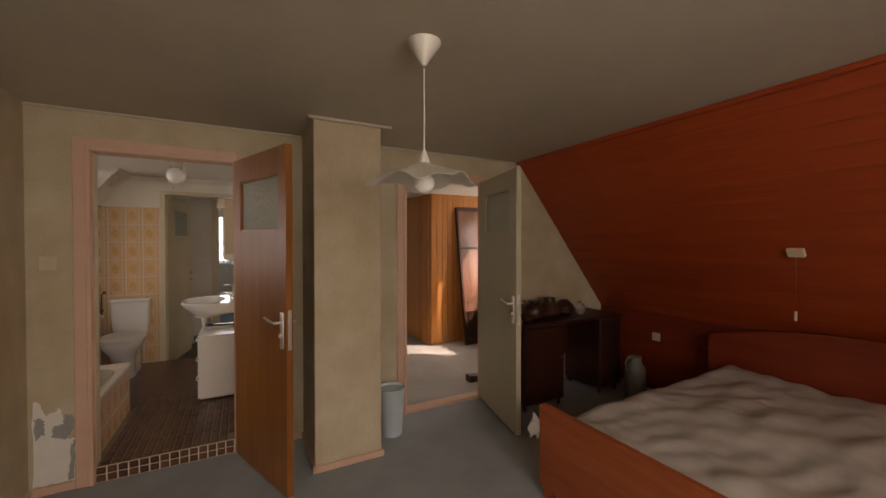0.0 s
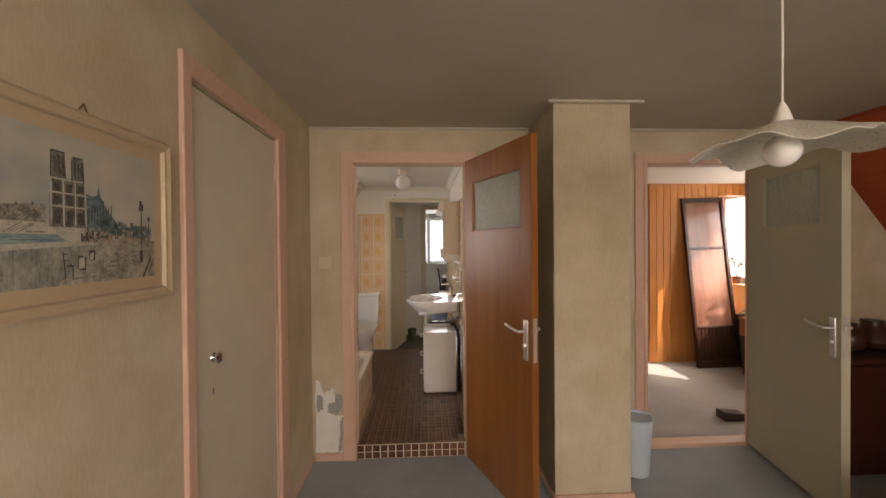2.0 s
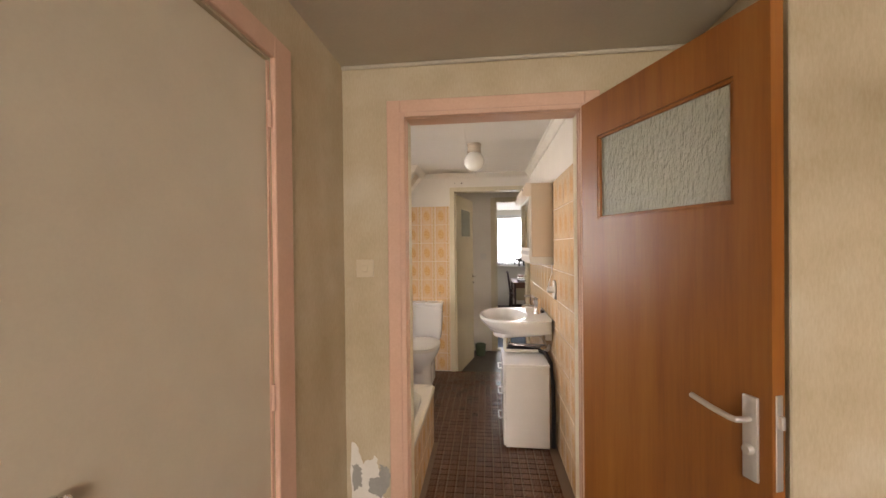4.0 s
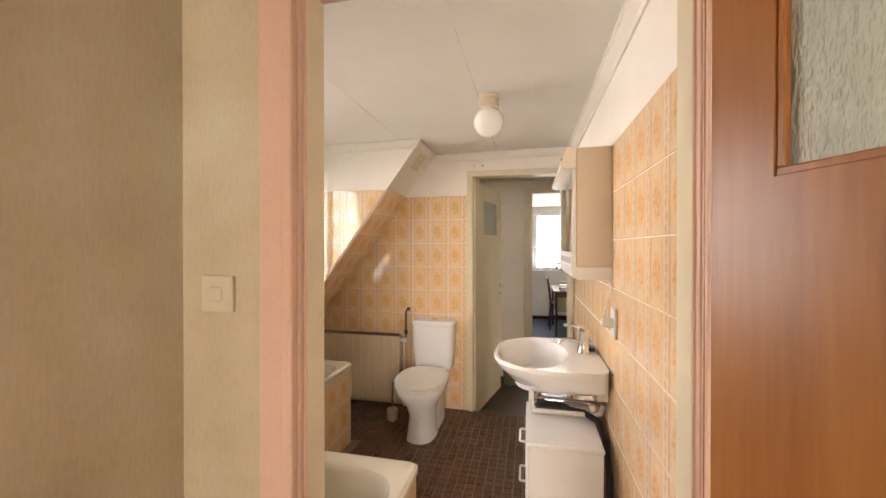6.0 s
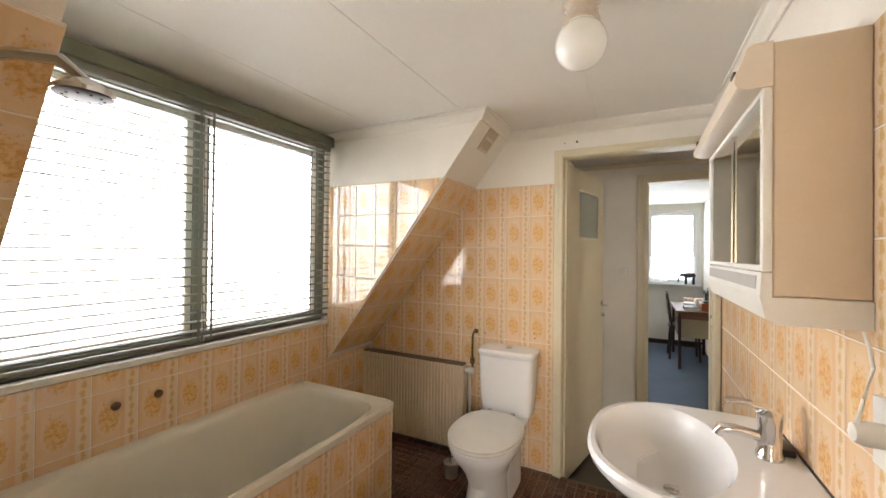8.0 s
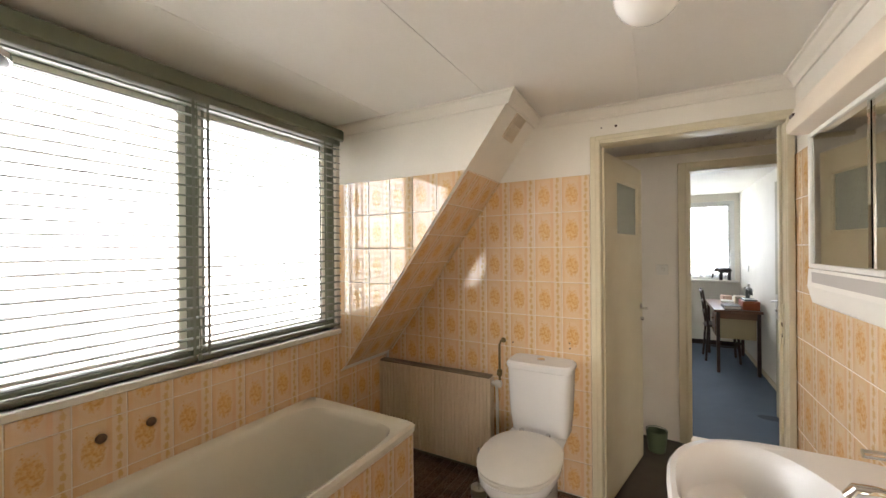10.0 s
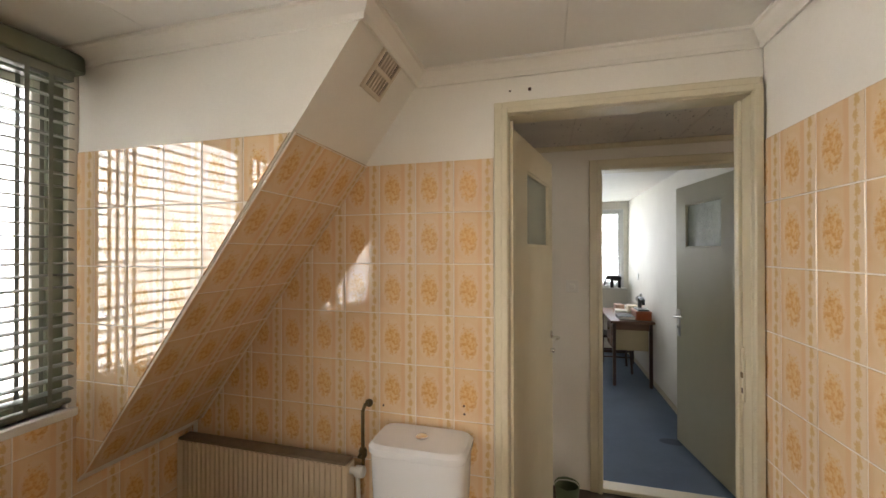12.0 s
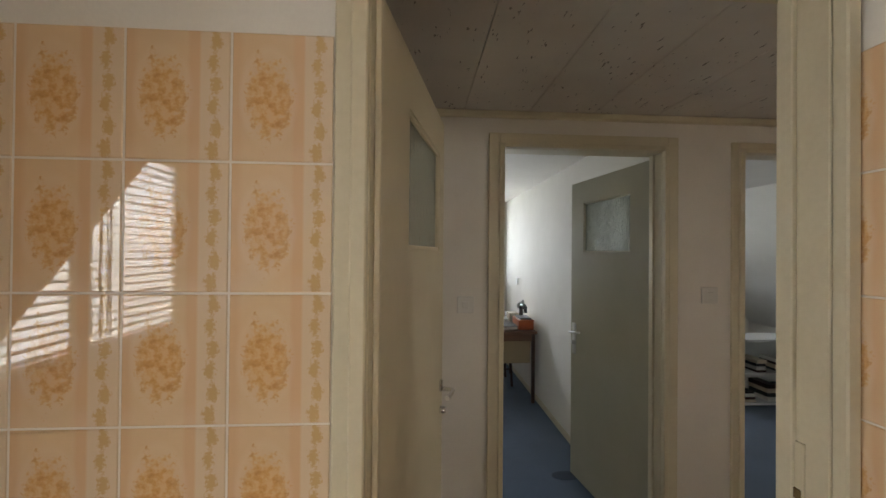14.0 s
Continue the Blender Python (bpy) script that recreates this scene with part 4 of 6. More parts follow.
ring = [(-0.1455, 0.422), (-0.185, 0.421), (-0.204, 0.427), (-0.209, 0.438), (-0.207, 0.452), (-0.186, 0.506), (-0.178, 0.5115), (-0.1455, 0.512)]
part("light_canopy", loft([[(x, y, z) for x, z in ring] for y in (-0.003, 0.643)]), plain("ivory_plastic", (0.72, 0.62, 0.50), 0.35), mc, "ivory slanted light canopy", True)
for y in (0.03, 0.60):
    part("clip", boxes(((-0.2045, y, 0.466), (-0.198, y + 0.03, 0.474))), DARK_WOOD, mc, "dark worn clip slot")
shelf = part("shelf", loft([[(x, y, z) for x, z in [(-0.001, -0.055), (-0.138, -0.055), (-0.156, -0.045), (-0.166, 0.0), (-0.163, 0.048), (-0.1465, 0.048), (-0.1465, -0.001), (-0.001, -0.001)]] for y in (-0.003, 0.643)]), WHITE_PLASTIC, mc, "white shaped lower ledge")
part("ledge_strip", boxes(((-0.1655, 0.03, 0.012), (-0.1635, 0.61, 0.040))), plain("dim_strip", (0.42, 0.40, 0.37), 0.5), shelf, "dull grey strip along the ledge")

so = thing("wall_socket", pose(1.0885, 0.932, 1.155), "white wall socket with a plug and cord", "socket")
part("plate", boxes(((-0.012, -0.04, -0.06), (-0.0005, 0.04, 0.06)), bevel=0.003, seg=2), WHITE_PLASTIC, so)
plug = part("plug", lathe([(0.021, -0.012), (0.021, -0.036), (0.016, -0.052), (0.006, -0.056)], 18, axis="x"), WHITE_PLASTIC, so, "round white plug", True)
part("cord", tube([(-0.045, 0.0, 0.018), (-0.04, -0.005, 0.06), (-0.02, 0.015, 0.11), (-0.012, 0.05, 0.14), (-0.01, 0.072, 0.163)], 0.003, 8), WHITE_PLASTIC, plug, "", True)

gl = thing("ceiling_lamp", pose(0.545, 1.265, BATH_H), "white glass globe lamp on a porcelain base", "ceiling lamp")
part("base", lathe([(0.055, -0.0005), (0.056, -0.012), (0.05, -0.016), (0.05, -0.055), (0.056, -0.064), (0.045, -0.068)], 28), plain("aged_porcelain", (0.72, 0.62, 0.50), 0.25, 0, 0.03), gl, "yellowed porcelain base", True)
m_opal = plain("opal_glass", (0.84, 0.83, 0.78), 0.1, 0, 0.01, bump=0.0)
part("globe", lathe([(0.042, -0.064)] + [(0.077 * math.sin(a), -0.135 + 0.077 * math.cos(a)) for a in [0.6 + i * 2.5 / 14 for i in range(15)]], 32), m_opal, gl, "glossy white opal globe", True)

sl = Vector((SLOPE[1][0] - SLOPE[0][0], 0, SLOPE[1][1] - SLOPE[0][1])).normalized()
sn = Vector((sl.z, 0, -sl.x))
SLOPE_M = Matrix((((0, sl.x, sn.x, 0)), ((1, 0, 0, 0)), ((0, sl.z, sn.z, 0)), ((0, 0, 0, 1))))
vent = thing("vent_grille", Matrix.Translation((-0.108, 2.205, 2.142)) @ SLOPE_M, "cream slotted ventilation grille on the slope", "vent")
CREAM_PL = plain("cream_plastic", (0.66, 0.56, 0.42), 0.4)
# flat black sheet gives the slots their shade; no duct is built
part("backing", boxes(((-0.064, -0.074, 0.0005), (0.064, 0.074, 0.002))), BLACK, vent, "black sheet for the shade behind the slots")
for x0, x1, y0, y1 in ((-0.07, -0.055, -0.08, 0.08), (0.055, 0.07, -0.08, 0.08), (-0.055, 0.055, -0.08, -0.064), (-0.055, 0.055, 0.064, 0.08), (-0.055, 0.055, -0.008, 0.008)):
    part("frame", boxes(((x0, y0, 0.001), (x1, y1, 0.011)), bevel=0.0015), CREAM_PL, vent)
for k in range(6):
    x = -0.055 + (k + 0.5) * 0.11 / 6
    if k < 5:
        x = -0.055 + (k + 1) * 0.11 / 6
        for y0, y1 in ((-0.064, -0.008), (0.008, 0.064)):
            part("slat", boxes(((x - 0.0032, y0, 0.002), (x + 0.0032, y1, 0.010))), CREAM_PL, vent)
for k, x in enumerate((0.30, 0.372)):
    h = thing("screw_hole", pose(x, FAR_Y + 0.006, 2.135), "small dark plugged screw hole in plaster", "screw hole", "holes above the door")
    part("plug", lathe([(0.004 + 0.003 * k, -0.002), (0.003 + 0.003 * k, -0.003)], 10, axis="y"), DARK_WOOD, h)
for x, z in ((0.124, 0.948), (0.126, 0.918), (-0.208, 0.918)):
    h = thing("screw_hole", pose(x, FAR_Y - 0.0002, z), "small rust-stained screw hole in the tiles", "screw hole", "holes in the tiling")
    part("plug", lathe([(0.0045, 0.0), (0.004, -0.0015)], 10, axis="y"), DARK_WOOD, h)
hook = thing("strike_plate", pose(1.0578, 2.497, 1.13), "worn metal strike plate on the door frame", "strike plate")
part("plate", boxes(((-0.003, -0.012, -0.09), (0.002, 0.012, 0.09)), bevel=0.001), CREAM, hook)
part("catch", boxes(((-0.007, -0.010, -0.012), (-0.003, 0.004, 0.008)), bevel=0.002), BRASS, hook)
part("bolt_hole", boxes(((-0.004, -0.006, -0.062), (-0.003, 0.002, -0.045))), DARK_WOOD, hook)


# ---- the bedroom ----
def pendant():
    p = thing("pendant_lamp", pose(1.728, -1.65, BED_H), "white pendant lamp with a wavy plastic shade", "pendant lamp")
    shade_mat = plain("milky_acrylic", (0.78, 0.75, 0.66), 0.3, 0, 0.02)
    shade_mat.node_tree.nodes["Principled BSDF"].inputs["Transmission Weight"].default_value = 0.25
    part("canopy", lathe([(0.068, -0.0005), (0.068, -0.008), (0.012, -0.088), (0.008, -0.094)], 28), WHITE_PLASTIC, p, "white conical ceiling rose", True)
    part("cord", tube([(0, 0, -0.105), (0.001, 0, -0.3), (0, 0, -0.44)], 0.003, 8), WHITE_PLASTIC, p, "", True)
    part("socket", lathe([(0.005, -0.43), (0.014, -0.45), (0.022, -0.475), (0.026, -0.50), (0.02, -0.52)], 18), WHITE_PLASTIC, p, "", True)
    rings, n = [], 64
    for r, drop in ((0.02, 0.0), (0.065, 0.016), (0.12, 0.034), (0.17, 0.056), (0.215, 0.074)):
        ring = []
        for i in range(n):
            a = 2 * math.pi * i / n
            sq = 1.0 / max(abs(math.cos(a)), abs(math.sin(a))) ** 0.55
            wave = (r / 0.215) ** 2 * 0.015 * math.cos(4 * a + 3.6) + (r / 0.215) ** 3 * 0.007 * math.sin(9 * a)
            rr = 0.86 * r * sq
            ring.append((rr * math.cos(a + 0.5), rr * math.sin(a + 0.5), -0.485 - drop - wave))
        rings.append(ring)
    bm = loft(rings, cap=False)
    bmesh.ops.solidify(bm, geom=bm.faces[:], thickness=0.003)
    part("shade", bm, shade_mat, p, "wavy milky white shade", True)
    part("bulb", lathe([(0.018, -0.515)] + [(0.043 * math.sin(a), -0.562 + 0.043 * math.cos(a)) for a in [0.5 + i * 2.6 / 12 for i in range(13)]], 24), m_opal, p, "large white globe bulb", True)
    return p


pendant()


def sheet_top(x0, x1, y0, y1, z, nx=70, ny=60):
    """A crumpled sheet over a mattress."""
    bm = bmesh.new()
    grid = []
    for i in range(nx + 1):
        row = []
        for j in range(ny + 1):
            u, v = i / nx, j / ny
            x, y = x0 + (x1 - x0) * u, y0 + (y1 - y0) * v
            edge = min(u, 1 - u, v, 1 - v)
            h = 0.026 * noise.noise((x * 2.2, y * 3.0, 0.3)) + 0.020 * noise.noise((x * 5.0 + y * 3, y * 9.0, 4.0)) + 0.006 * noise.noise((x * 17 + y * 9, y * 12 - x * 6, 9.0)) + 0.008 * abs(noise.noise((x * 4 - y * 5, y * 3 + x * 2, 2.0)))
            zz = z + h + 0.05 * u - (0.05 * max(0, 1 - edge / 0.05) ** 2)
            row.append(bm.verts.new((x, y, zz)))
        grid.append(row)
    for i in range(nx):
        for j in range(ny):
            bm.faces.new((grid[i][j], grid[i + 1][j], grid[i + 1][j + 1], grid[i][j + 1]))
    rim = [grid[i][0] for i in range(nx + 1)] + [grid[nx][j] for j in range(1, ny + 1)] + [grid[i][ny] for i in range(nx - 1, -1, -1)] + [grid[0][j] for j in range(ny - 1, 0, -1)]
    low = [bm.verts.new((v.co.x, v.co.y, z - 0.17)) for v in rim]
    for k in range(len(rim)):
        bm.faces.new((rim[k], low[k], low[(k + 1) % len(rim)], rim[(k + 1) % len(rim)]))
    bm.faces.new(low)
    bmesh.ops.recalc_face_normals(bm, faces=bm.faces)
    return bm


bed = thing("bed", pose(2.63, -2.2, 0.0), "double bed in reddish cherry veneer with a bare mattress", "bed")
curve = [(-0.87, 0.05)] + [(-0.87 + 0.02 * (1 - math.cos(a)), 0.51 + 0.02 * math.sin(a)) for a in (0, 0.8, 1.57)] + [(0.85 - 0.0 + 0.02 * math.sin(a), 0.51 + 0.02 * math.cos(a)) for a in (0, 0.8, 1.57)] + [(0.87, 0.05)]
part("footboard", loft([[(0.0, y, z) for y, z in curve], [(0.035, y, z) for y, z in curve]]), BED_WOOD, bed)
head = [(-0.95, 0.12), (-0.95, 0.70)] + [(-0.95 + 1.9 * k / 16, 0.70 + 0.16 * math.sin(math.pi * k / 16) ** 0.8) for k in range(1, 16)] + [(0.95, 0.70), (0.95, 0.12)]
# headboard colour includes the shade of that corner
part("headboard", loft([[(1.93, y, z) for y, z in head], [(1.965, y, z) for y, z in head]]), SHADED_WOOD, bed, "arched red headboard with shade in its colour")
for s in (-1, 1):
    part("side_rail", boxes(((0.036, s * 0.84 - 0.014, 0.14), (1.929, s * 0.84 + 0.014, 0.33)), bevel=0.004), BED_WOOD, bed)
    part("leg", boxes(((0.0, s * 0.8 - 0.03, 0.0), (0.035, s * 0.8 + 0.03, 0.05))), BED_WOOD, bed)
    part("leg", boxes(((1.93, s * 0.8 - 0.03, 0.0), (1.965, s * 0.8 + 0.03, 0.12))), DRESSER_WOOD, bed)
part("slatted_base", boxes(*[((0.05 + k * 0.125, -0.825, 0.235), (0.13 + k * 0.125, 0.825, 0.255)) for k in range(15)]), BED_WOOD, bed)
mat_s = thing("mattress", pose(2.63, -2.2, 0.0), "mattress covered by a crumpled pale sheet on the bed", "mattress")
part("sheet", sheet_top(0.045, 1.915, -0.82, 0.82, 0.455), surface("crumpled_cotton", (0.38, 0.36, 0.32), (0.53, 0.51, 0.46), 3.0, 120.0, 0.85, bump=0.25), mat_s, "", True)
part("core", boxes(((0.06, -0.80, 0.256), (1.90, 0.80, 0.30)), bevel=0.01), WHITE_WALL, mat_s)
fold = thing("bedsheet", pose(2.59, -1.30, 0.0), "white sheet hanging over the foot corner of the bed", "sheet")
bm = bmesh.new()
g = [[bm.verts.new((0.0 + 0.10 * u + 0.01 * math.sin(9 * v), -0.02 + 0.022 * math.sin(7 * u + 3 * v) + 0.03 * v, 0.44 - 0.13 * v + 0.03 * math.sin(8 * u))) for v in [j / 8 for j in range(9)]] for u in [i / 8 for i in range(9)]]
for i in range(8):
    for j in range(8):
        bm.faces.new((g[i][j], g[i + 1][j], g[i + 1][j + 1], g[i][j + 1]))
bmesh.ops.solidify(bm, geom=bm.faces[:], thickness=0.003)
part("cloth", bm, plain("white_cotton", (0.72, 0.71, 0.68), 0.85), fold, "", True)

dr = thing("dressing_table", pose(3.21, -0.50, 0.0), "dark red veneered dressing table beside the door", "dressing table")
part("top", boxes(((0.0, 0.0, 0.735), (1.25, 0.47, 0.765)), bevel=0.005), DRESSER_WOOD, dr)
for x0, x1 in ((0.015, 0.47), (0.95, 1.235)):
    ped = part("pedestal", boxes(((x0, 0.022, 0.06), (x1, 0.46, 0.734)), bevel=0.003), DRESSER_WOOD, dr)
    d = part("door", boxes(((x0 + 0.008, 0.004, 0.075), (x1 - 0.008, 0.0215, 0.725)), bevel=0.003), DRESSER_WOOD, dr)
    part("knob", lathe([(0.006, 0.0), (0.006, -0.015), (0.012, -0.02), (0.009, -0.028)], 12, (x1 - 0.05, 0.004, 0.45), "y"), BRASS, d, "", True)
    for x in (x0 + 0.03, x1 - 0.03):
        for y in (0.05, 0.43):
            part("foot", lathe([(0.012, 0.0), (0.02, 0.06)], 10, (x, y, 0)), DARK_WOOD, dr)
part("back_panel", boxes(((0.47, 0.44, 0.30), (0.95, 0.455, 0.734))), DRESSER_WOOD, dr)
for k, (x, y, prof, lab) in enumerate((
        (3.50, -0.28, [(0.05, 0), (0.085, 0.02), (0.10, 0.07), (0.085, 0.12), (0.045, 0.15), (0.05, 0.17)], "dark glazed round vase on the dressing table"),
        (3.72, -0.25, [(0.04, 0), (0.10, 0.015), (0.115, 0.05), (0.09, 0.11), (0.06, 0.14), (0.055, 0.18)], "black squat jar on the dressing table"),
        (3.93, -0.24, [(0.05, 0), (0.09, 0.03), (0.095, 0.09), (0.05, 0.14), (0.03, 0.145)], "dark rounded tin on the dressing table"),
        (4.08, -0.30, [(0.03, 0), (0.055, 0.03), (0.06, 0.07), (0.03, 0.11), (0.012, 0.12)], "small grey metal pot on the dressing table"))):
    v = thing("jar", pose(x, y, 0.765), lab, "jar")
    part("body", lathe([(r, h + 0.0005) for r, h in prof], 20), DARK_WOOD if k < 3 else ALU, v, "", True)
    part("neck_rim", lathe([(prof[-1][0] + 0.004, prof[-1][1] - 0.004), (prof[-1][0] + 0.004, prof[-1][1] + 0.004)], 18), BLACK, v, "", True)
bask = thing("bowl", pose(3.36, -0.36, 0.765), "small brass bowl with odds and ends", "bowl")
part("bowl", lathe([(0.03, 0.0005), (0.06, 0.03), (0.065, 0.045), (0.058, 0.043), (0.03, 0.012)], 18), BRASS, bask, "", True)
jug = thing("jug", pose(4.33, -0.74, 0.0), "grey-green enamel jug standing beside the bed", "jug")
ENAM = surface("grey_enamel", (0.11, 0.12, 0.10), (0.19, 0.20, 0.165), 10, 80, 0.5)
part("body", lathe([(0.085, 0.0), (0.09, 0.02), (0.09, 0.28), (0.075, 0.33), (0.05, 0.37), (0.055, 0.42)], 22), ENAM, jug, "", True)
part("handle", tube([(-0.08, 0.0, 0.30), (-0.13, 0.0, 0.32), (-0.14, 0.0, 0.38), (-0.10, 0.0, 0.43), (-0.05, 0.0, 0.41)], 0.009), ENAM, jug, "", True)

bn = thing("waste_bin", pose(2.10, -0.258, 0.0), "pale blue plastic waste bin beside the chimney breast", "waste bin")
BLUE_PL = plain("pale_blue_plastic", (0.50, 0.59, 0.64), 0.4)
part("bucket", lathe([(0.074, 0.0), (0.078, 0.004), (0.098, 0.352), (0.094, 0.352), (0.074, 0.012)], 32), BLUE_PL, bn, "", True)
part("rim", lathe([(0.097, 0.345), (0.104, 0.347), (0.104, 0.365), (0.094, 0.365), (0.093, 0.347)], 32), BLUE_PL, bn, "", True)

sdir = Vector((1.23, 0, -1.52)).normalized()
snor = Vector((-sdir.z, 0, sdir.x)) * -1
BED_SLOPE = Matrix(((sdir.x, 0, snor.x, 3.53), (0, 1, 0, 0), (sdir.z, 0, snor.z, BED_H + 0.02), (0, 0, 0, 1)))
pl = thing("wall_switch", BED_SLOPE @ pose(1.115, -1.945, 0.014), "cream plastic pull switch on the red boards", "switch")
part("box", boxes(((-0.03, -0.045, 0.0), (0.03, 0.045, 0.03)), bevel=0.006, seg=2), CREAM_PL, pl)
hang = lambda d: (0.02 - d * sdir.z, 0.0, 0.02 - d * snor.z)
part("pull_cord", tube([hang(0.0), hang(0.2), hang(0.36)], 0.001, 6), DARK_WOOD, pl, "", True)
part("cord_pull", tube([hang(0.36), hang(0.42)], 0.008, 10), CREAM_PL, pl, "white oblong cord pull", True)
for x, z in ((4.748, 0.54),):
    s = thing("wall_socket", pose(x, -0.672, z), "cream socket on the shade-darkened red boards", "socket")
    part("plate", boxes(((-0.012, -0.04, -0.04), (0.0015, 0.04, 0.04)), bevel=0.004, seg=2), CREAM_PL, s)


def switch(m, label, mat=WHITE_PLASTIC):
    """A square switch plate with one rocker; it faces its local -y."""
    s = thing("light_switch", m, label, "light switch")
    p = part("plate", boxes(((-0.04, -0.011, -0.04), (0.04, -0.0005, 0.04)), bevel=0.003, seg=2), mat, s)
    part("rocker", boxes(((-0.016, -0.016, -0.016), (0.016, -0.010, 0.016)), bevel=0.003), mat, p)
    return s


switch(pose(0.08, 0, 1.357), "cream light switch on the bedroom wallpaper", plain("aged_ivory", (0.56, 0.49, 0.36), 0.4))
switch(pose(0.592, STUDY_Y, 1.31), "white light switch beside the study door", WHITE_PLASTIC)
switch(pose(1.79, STUDY_Y, 1.355), "white light switch between the hall doors", WHITE_PLASTIC)


def scrap(points, seed):
    """A thin flake with a torn outline; points (x, z) go round it."""
    rnd = random.Random(seed)
    ring = []
    for (x0, z0), (x1, z1) in zip(points, points[1:] + points[:1]):
        for k in range(7):
            t = k / 7
            ring.append((x0 + (x1 - x0) * t + rnd.uniform(-0.006, 0.006), z0 + (z1 - z0) * t + rnd.uniform(-0.006, 0.006)))
    return loft([[(x, -0.0022, z) for x, z in ring], [(x, -0.0002, z) for x, z in ring]])


patch = thing("plaster_patch", Matrix(), "bare whitish plaster where wallpaper has peeled", "plaster patch")
patch["kind"] = "structure"
part("bare_plaster", scrap([(0.0, 0.056), (0.18, 0.056), (0.184, 0.30), (0.15, 0.31), (0.13, 0.42), (0.12, 0.50), (0.06, 0.46), (0.03, 0.54), (0.004, 0.56)], 3), surface("bare_plaster", (0.66, 0.65, 0.60), (0.78, 0.77, 0.72), 8, 60, 0.85, bump=0.4), patch)
GREY_PL = surface("grey_plaster", (0.26, 0.26, 0.24), (0.38, 0.38, 0.35), 12, 80, 0.9)
for q, pts in enumerate(([(0.012, 0.33), (0.05, 0.36), (0.052, 0.43), (0.03, 0.46), (0.008, 0.45)], [(0.085, 0.33), (0.14, 0.31), (0.183, 0.36), (0.184, 0.44), (0.14, 0.46), (0.135, 0.40), (0.09, 0.39)], [(0.155, 0.06), (0.184, 0.06), (0.186, 0.30), (0.165, 0.26)])):
    s = part("grey_patch", scrap(pts, 10 + q), GREY_PL, patch)
    s.location.y = -0.0022


def picture():
    """A framed city view; x runs along the wall, z up, y towards the wall."""
    w, h = 0.96, 0.446
    p = thing("framed_picture", Matrix.Translation((-0.0195, -1.463, 1.33)) @ pose(0, 0, 0, 0, 0, 90) @ pose(-w, 0, 0), "framed print of a riverside cathedral in a cream mount", "picture")
    wood_f = wood("limed_frame", (0.38, 0.29, 0.17), (0.47, 0.37, 0.23), (0.55, 0.45, 0.30), "x", 1.0, 0.5)
    prof = [(0.0, 0.0), (0.0, -0.018), (0.008, -0.024), (0.018, -0.019), (0.026, -0.019), (0.03, -0.012), (0.03, -0.006)]
    for a, b, ang in (((0, 0), w, 0), ((w, 0), h, 90), ((w, h), w, 180), ((0, h), h, 270)):
        ln = b
        bm = loft([[(d, y, d) for d, y in prof], [(ln - d, y, d) for d, y in prof]])
        bm.transform(Matrix.Translation((a[0], 0, a[1])) @ Matrix.Rotation(-radians(ang), 4, "Y"))
        part("frame_rail", bm, wood_f, p)
    part("mount", boxes(((0.02, -0.008, 0.02), (w - 0.02, -0.002, h - 0.02))), surface("cream_mount", (0.43, 0.325, 0.195), (0.50, 0.39, 0.245), 3, 200, 0.8), p, "cream mount board")
    x0, x1, z0, z1 = 0.085, w - 0.062, 0.062, h - 0.062
    sky_m, tree, b = material("sky_wash_paper", 0.55)
    cloud = spots(tree, 4.5, 3.0, (1, 1, 1.2))
    tree.links.new(ramp(tree, cloud, [(0.34, (0.30, 0.32, 0.295)), (0.50, (0.41, 0.395, 0.325)), (0.66, (0.47, 0.435, 0.345))]), b.inputs["Base Color"])
    art = part("print", boxes(((x0, -0.0088, z0), (x1, -0.0078, z1))), sky_m, p, "pale watercolour print")

    def ink(name, dark, light, scale, lean=(1, 1, 1)):
        """Patchy watercolour: pigment pooled in blots over paper."""
        m, tree, b = material(name, 0.6)
        blot = calc(tree, "MULTIPLY_ADD", spots(tree, scale, 5.0, lean, 0.7), 0.7, calc(tree, "MULTIPLY", spots(tree, scale * 3.5, 3.0, lean), 0.3))
        tree.links.new(ramp(tree, blot, [(0.38, dark), (0.62, light)]), b.inputs["Base Color"])
        return m

    inks = {"stone": ink("grey_ink", (0.035, 0.032, 0.026), (0.24, 0.225, 0.18), 90.0, (1, 1, 0.5)), "dark": ink("black_ink", (0.02, 0.02, 0.018), (0.10, 0.09, 0.08), 120.0),
            "teal": ink("teal_wash", (0.02, 0.06, 0.065), (0.16, 0.25, 0.25), 70.0), "water": ink("river_wash", (0.10, 0.20, 0.21), (0.30, 0.37, 0.35), 45.0, (0.4, 1, 2)),
            "quay": ink("quay_wash", (0.15, 0.14, 0.11), (0.42, 0.39, 0.32), 40.0), "wall": ink("parapet_wash", (0.13, 0.145, 0.125), (0.36, 0.355, 0.30), 55.0, (1, 1, 0.4)),
            "town": ink("town_wash", (0.10, 0.095, 0.075), (0.34, 0.32, 0.26), 75.0), "pale": ink("pale_wash", (0.34, 0.32, 0.26), (0.50, 0.465, 0.38), 40.0), "ochre": ink("ochre_wash", (0.22, 0.15, 0.09), (0.45, 0.36, 0.26), 110.0)}
    rnd = random.Random(5)
    layer = [0]
    X = lambda u: x0 + (x1 - x0) * (1 + (u - 1) * 0.80) if u > -0.2 else x0
    Z = lambda v: z0 + (z1 - z0) * v

    def flat(name, pts, tone):
        layer[0] += 1
        y = -0.0089 - 0.00002 * layer[0]
        bm = bmesh.new()
        bm.faces.new([bm.verts.new((X(u), y, Z(v))) for u, v in pts])
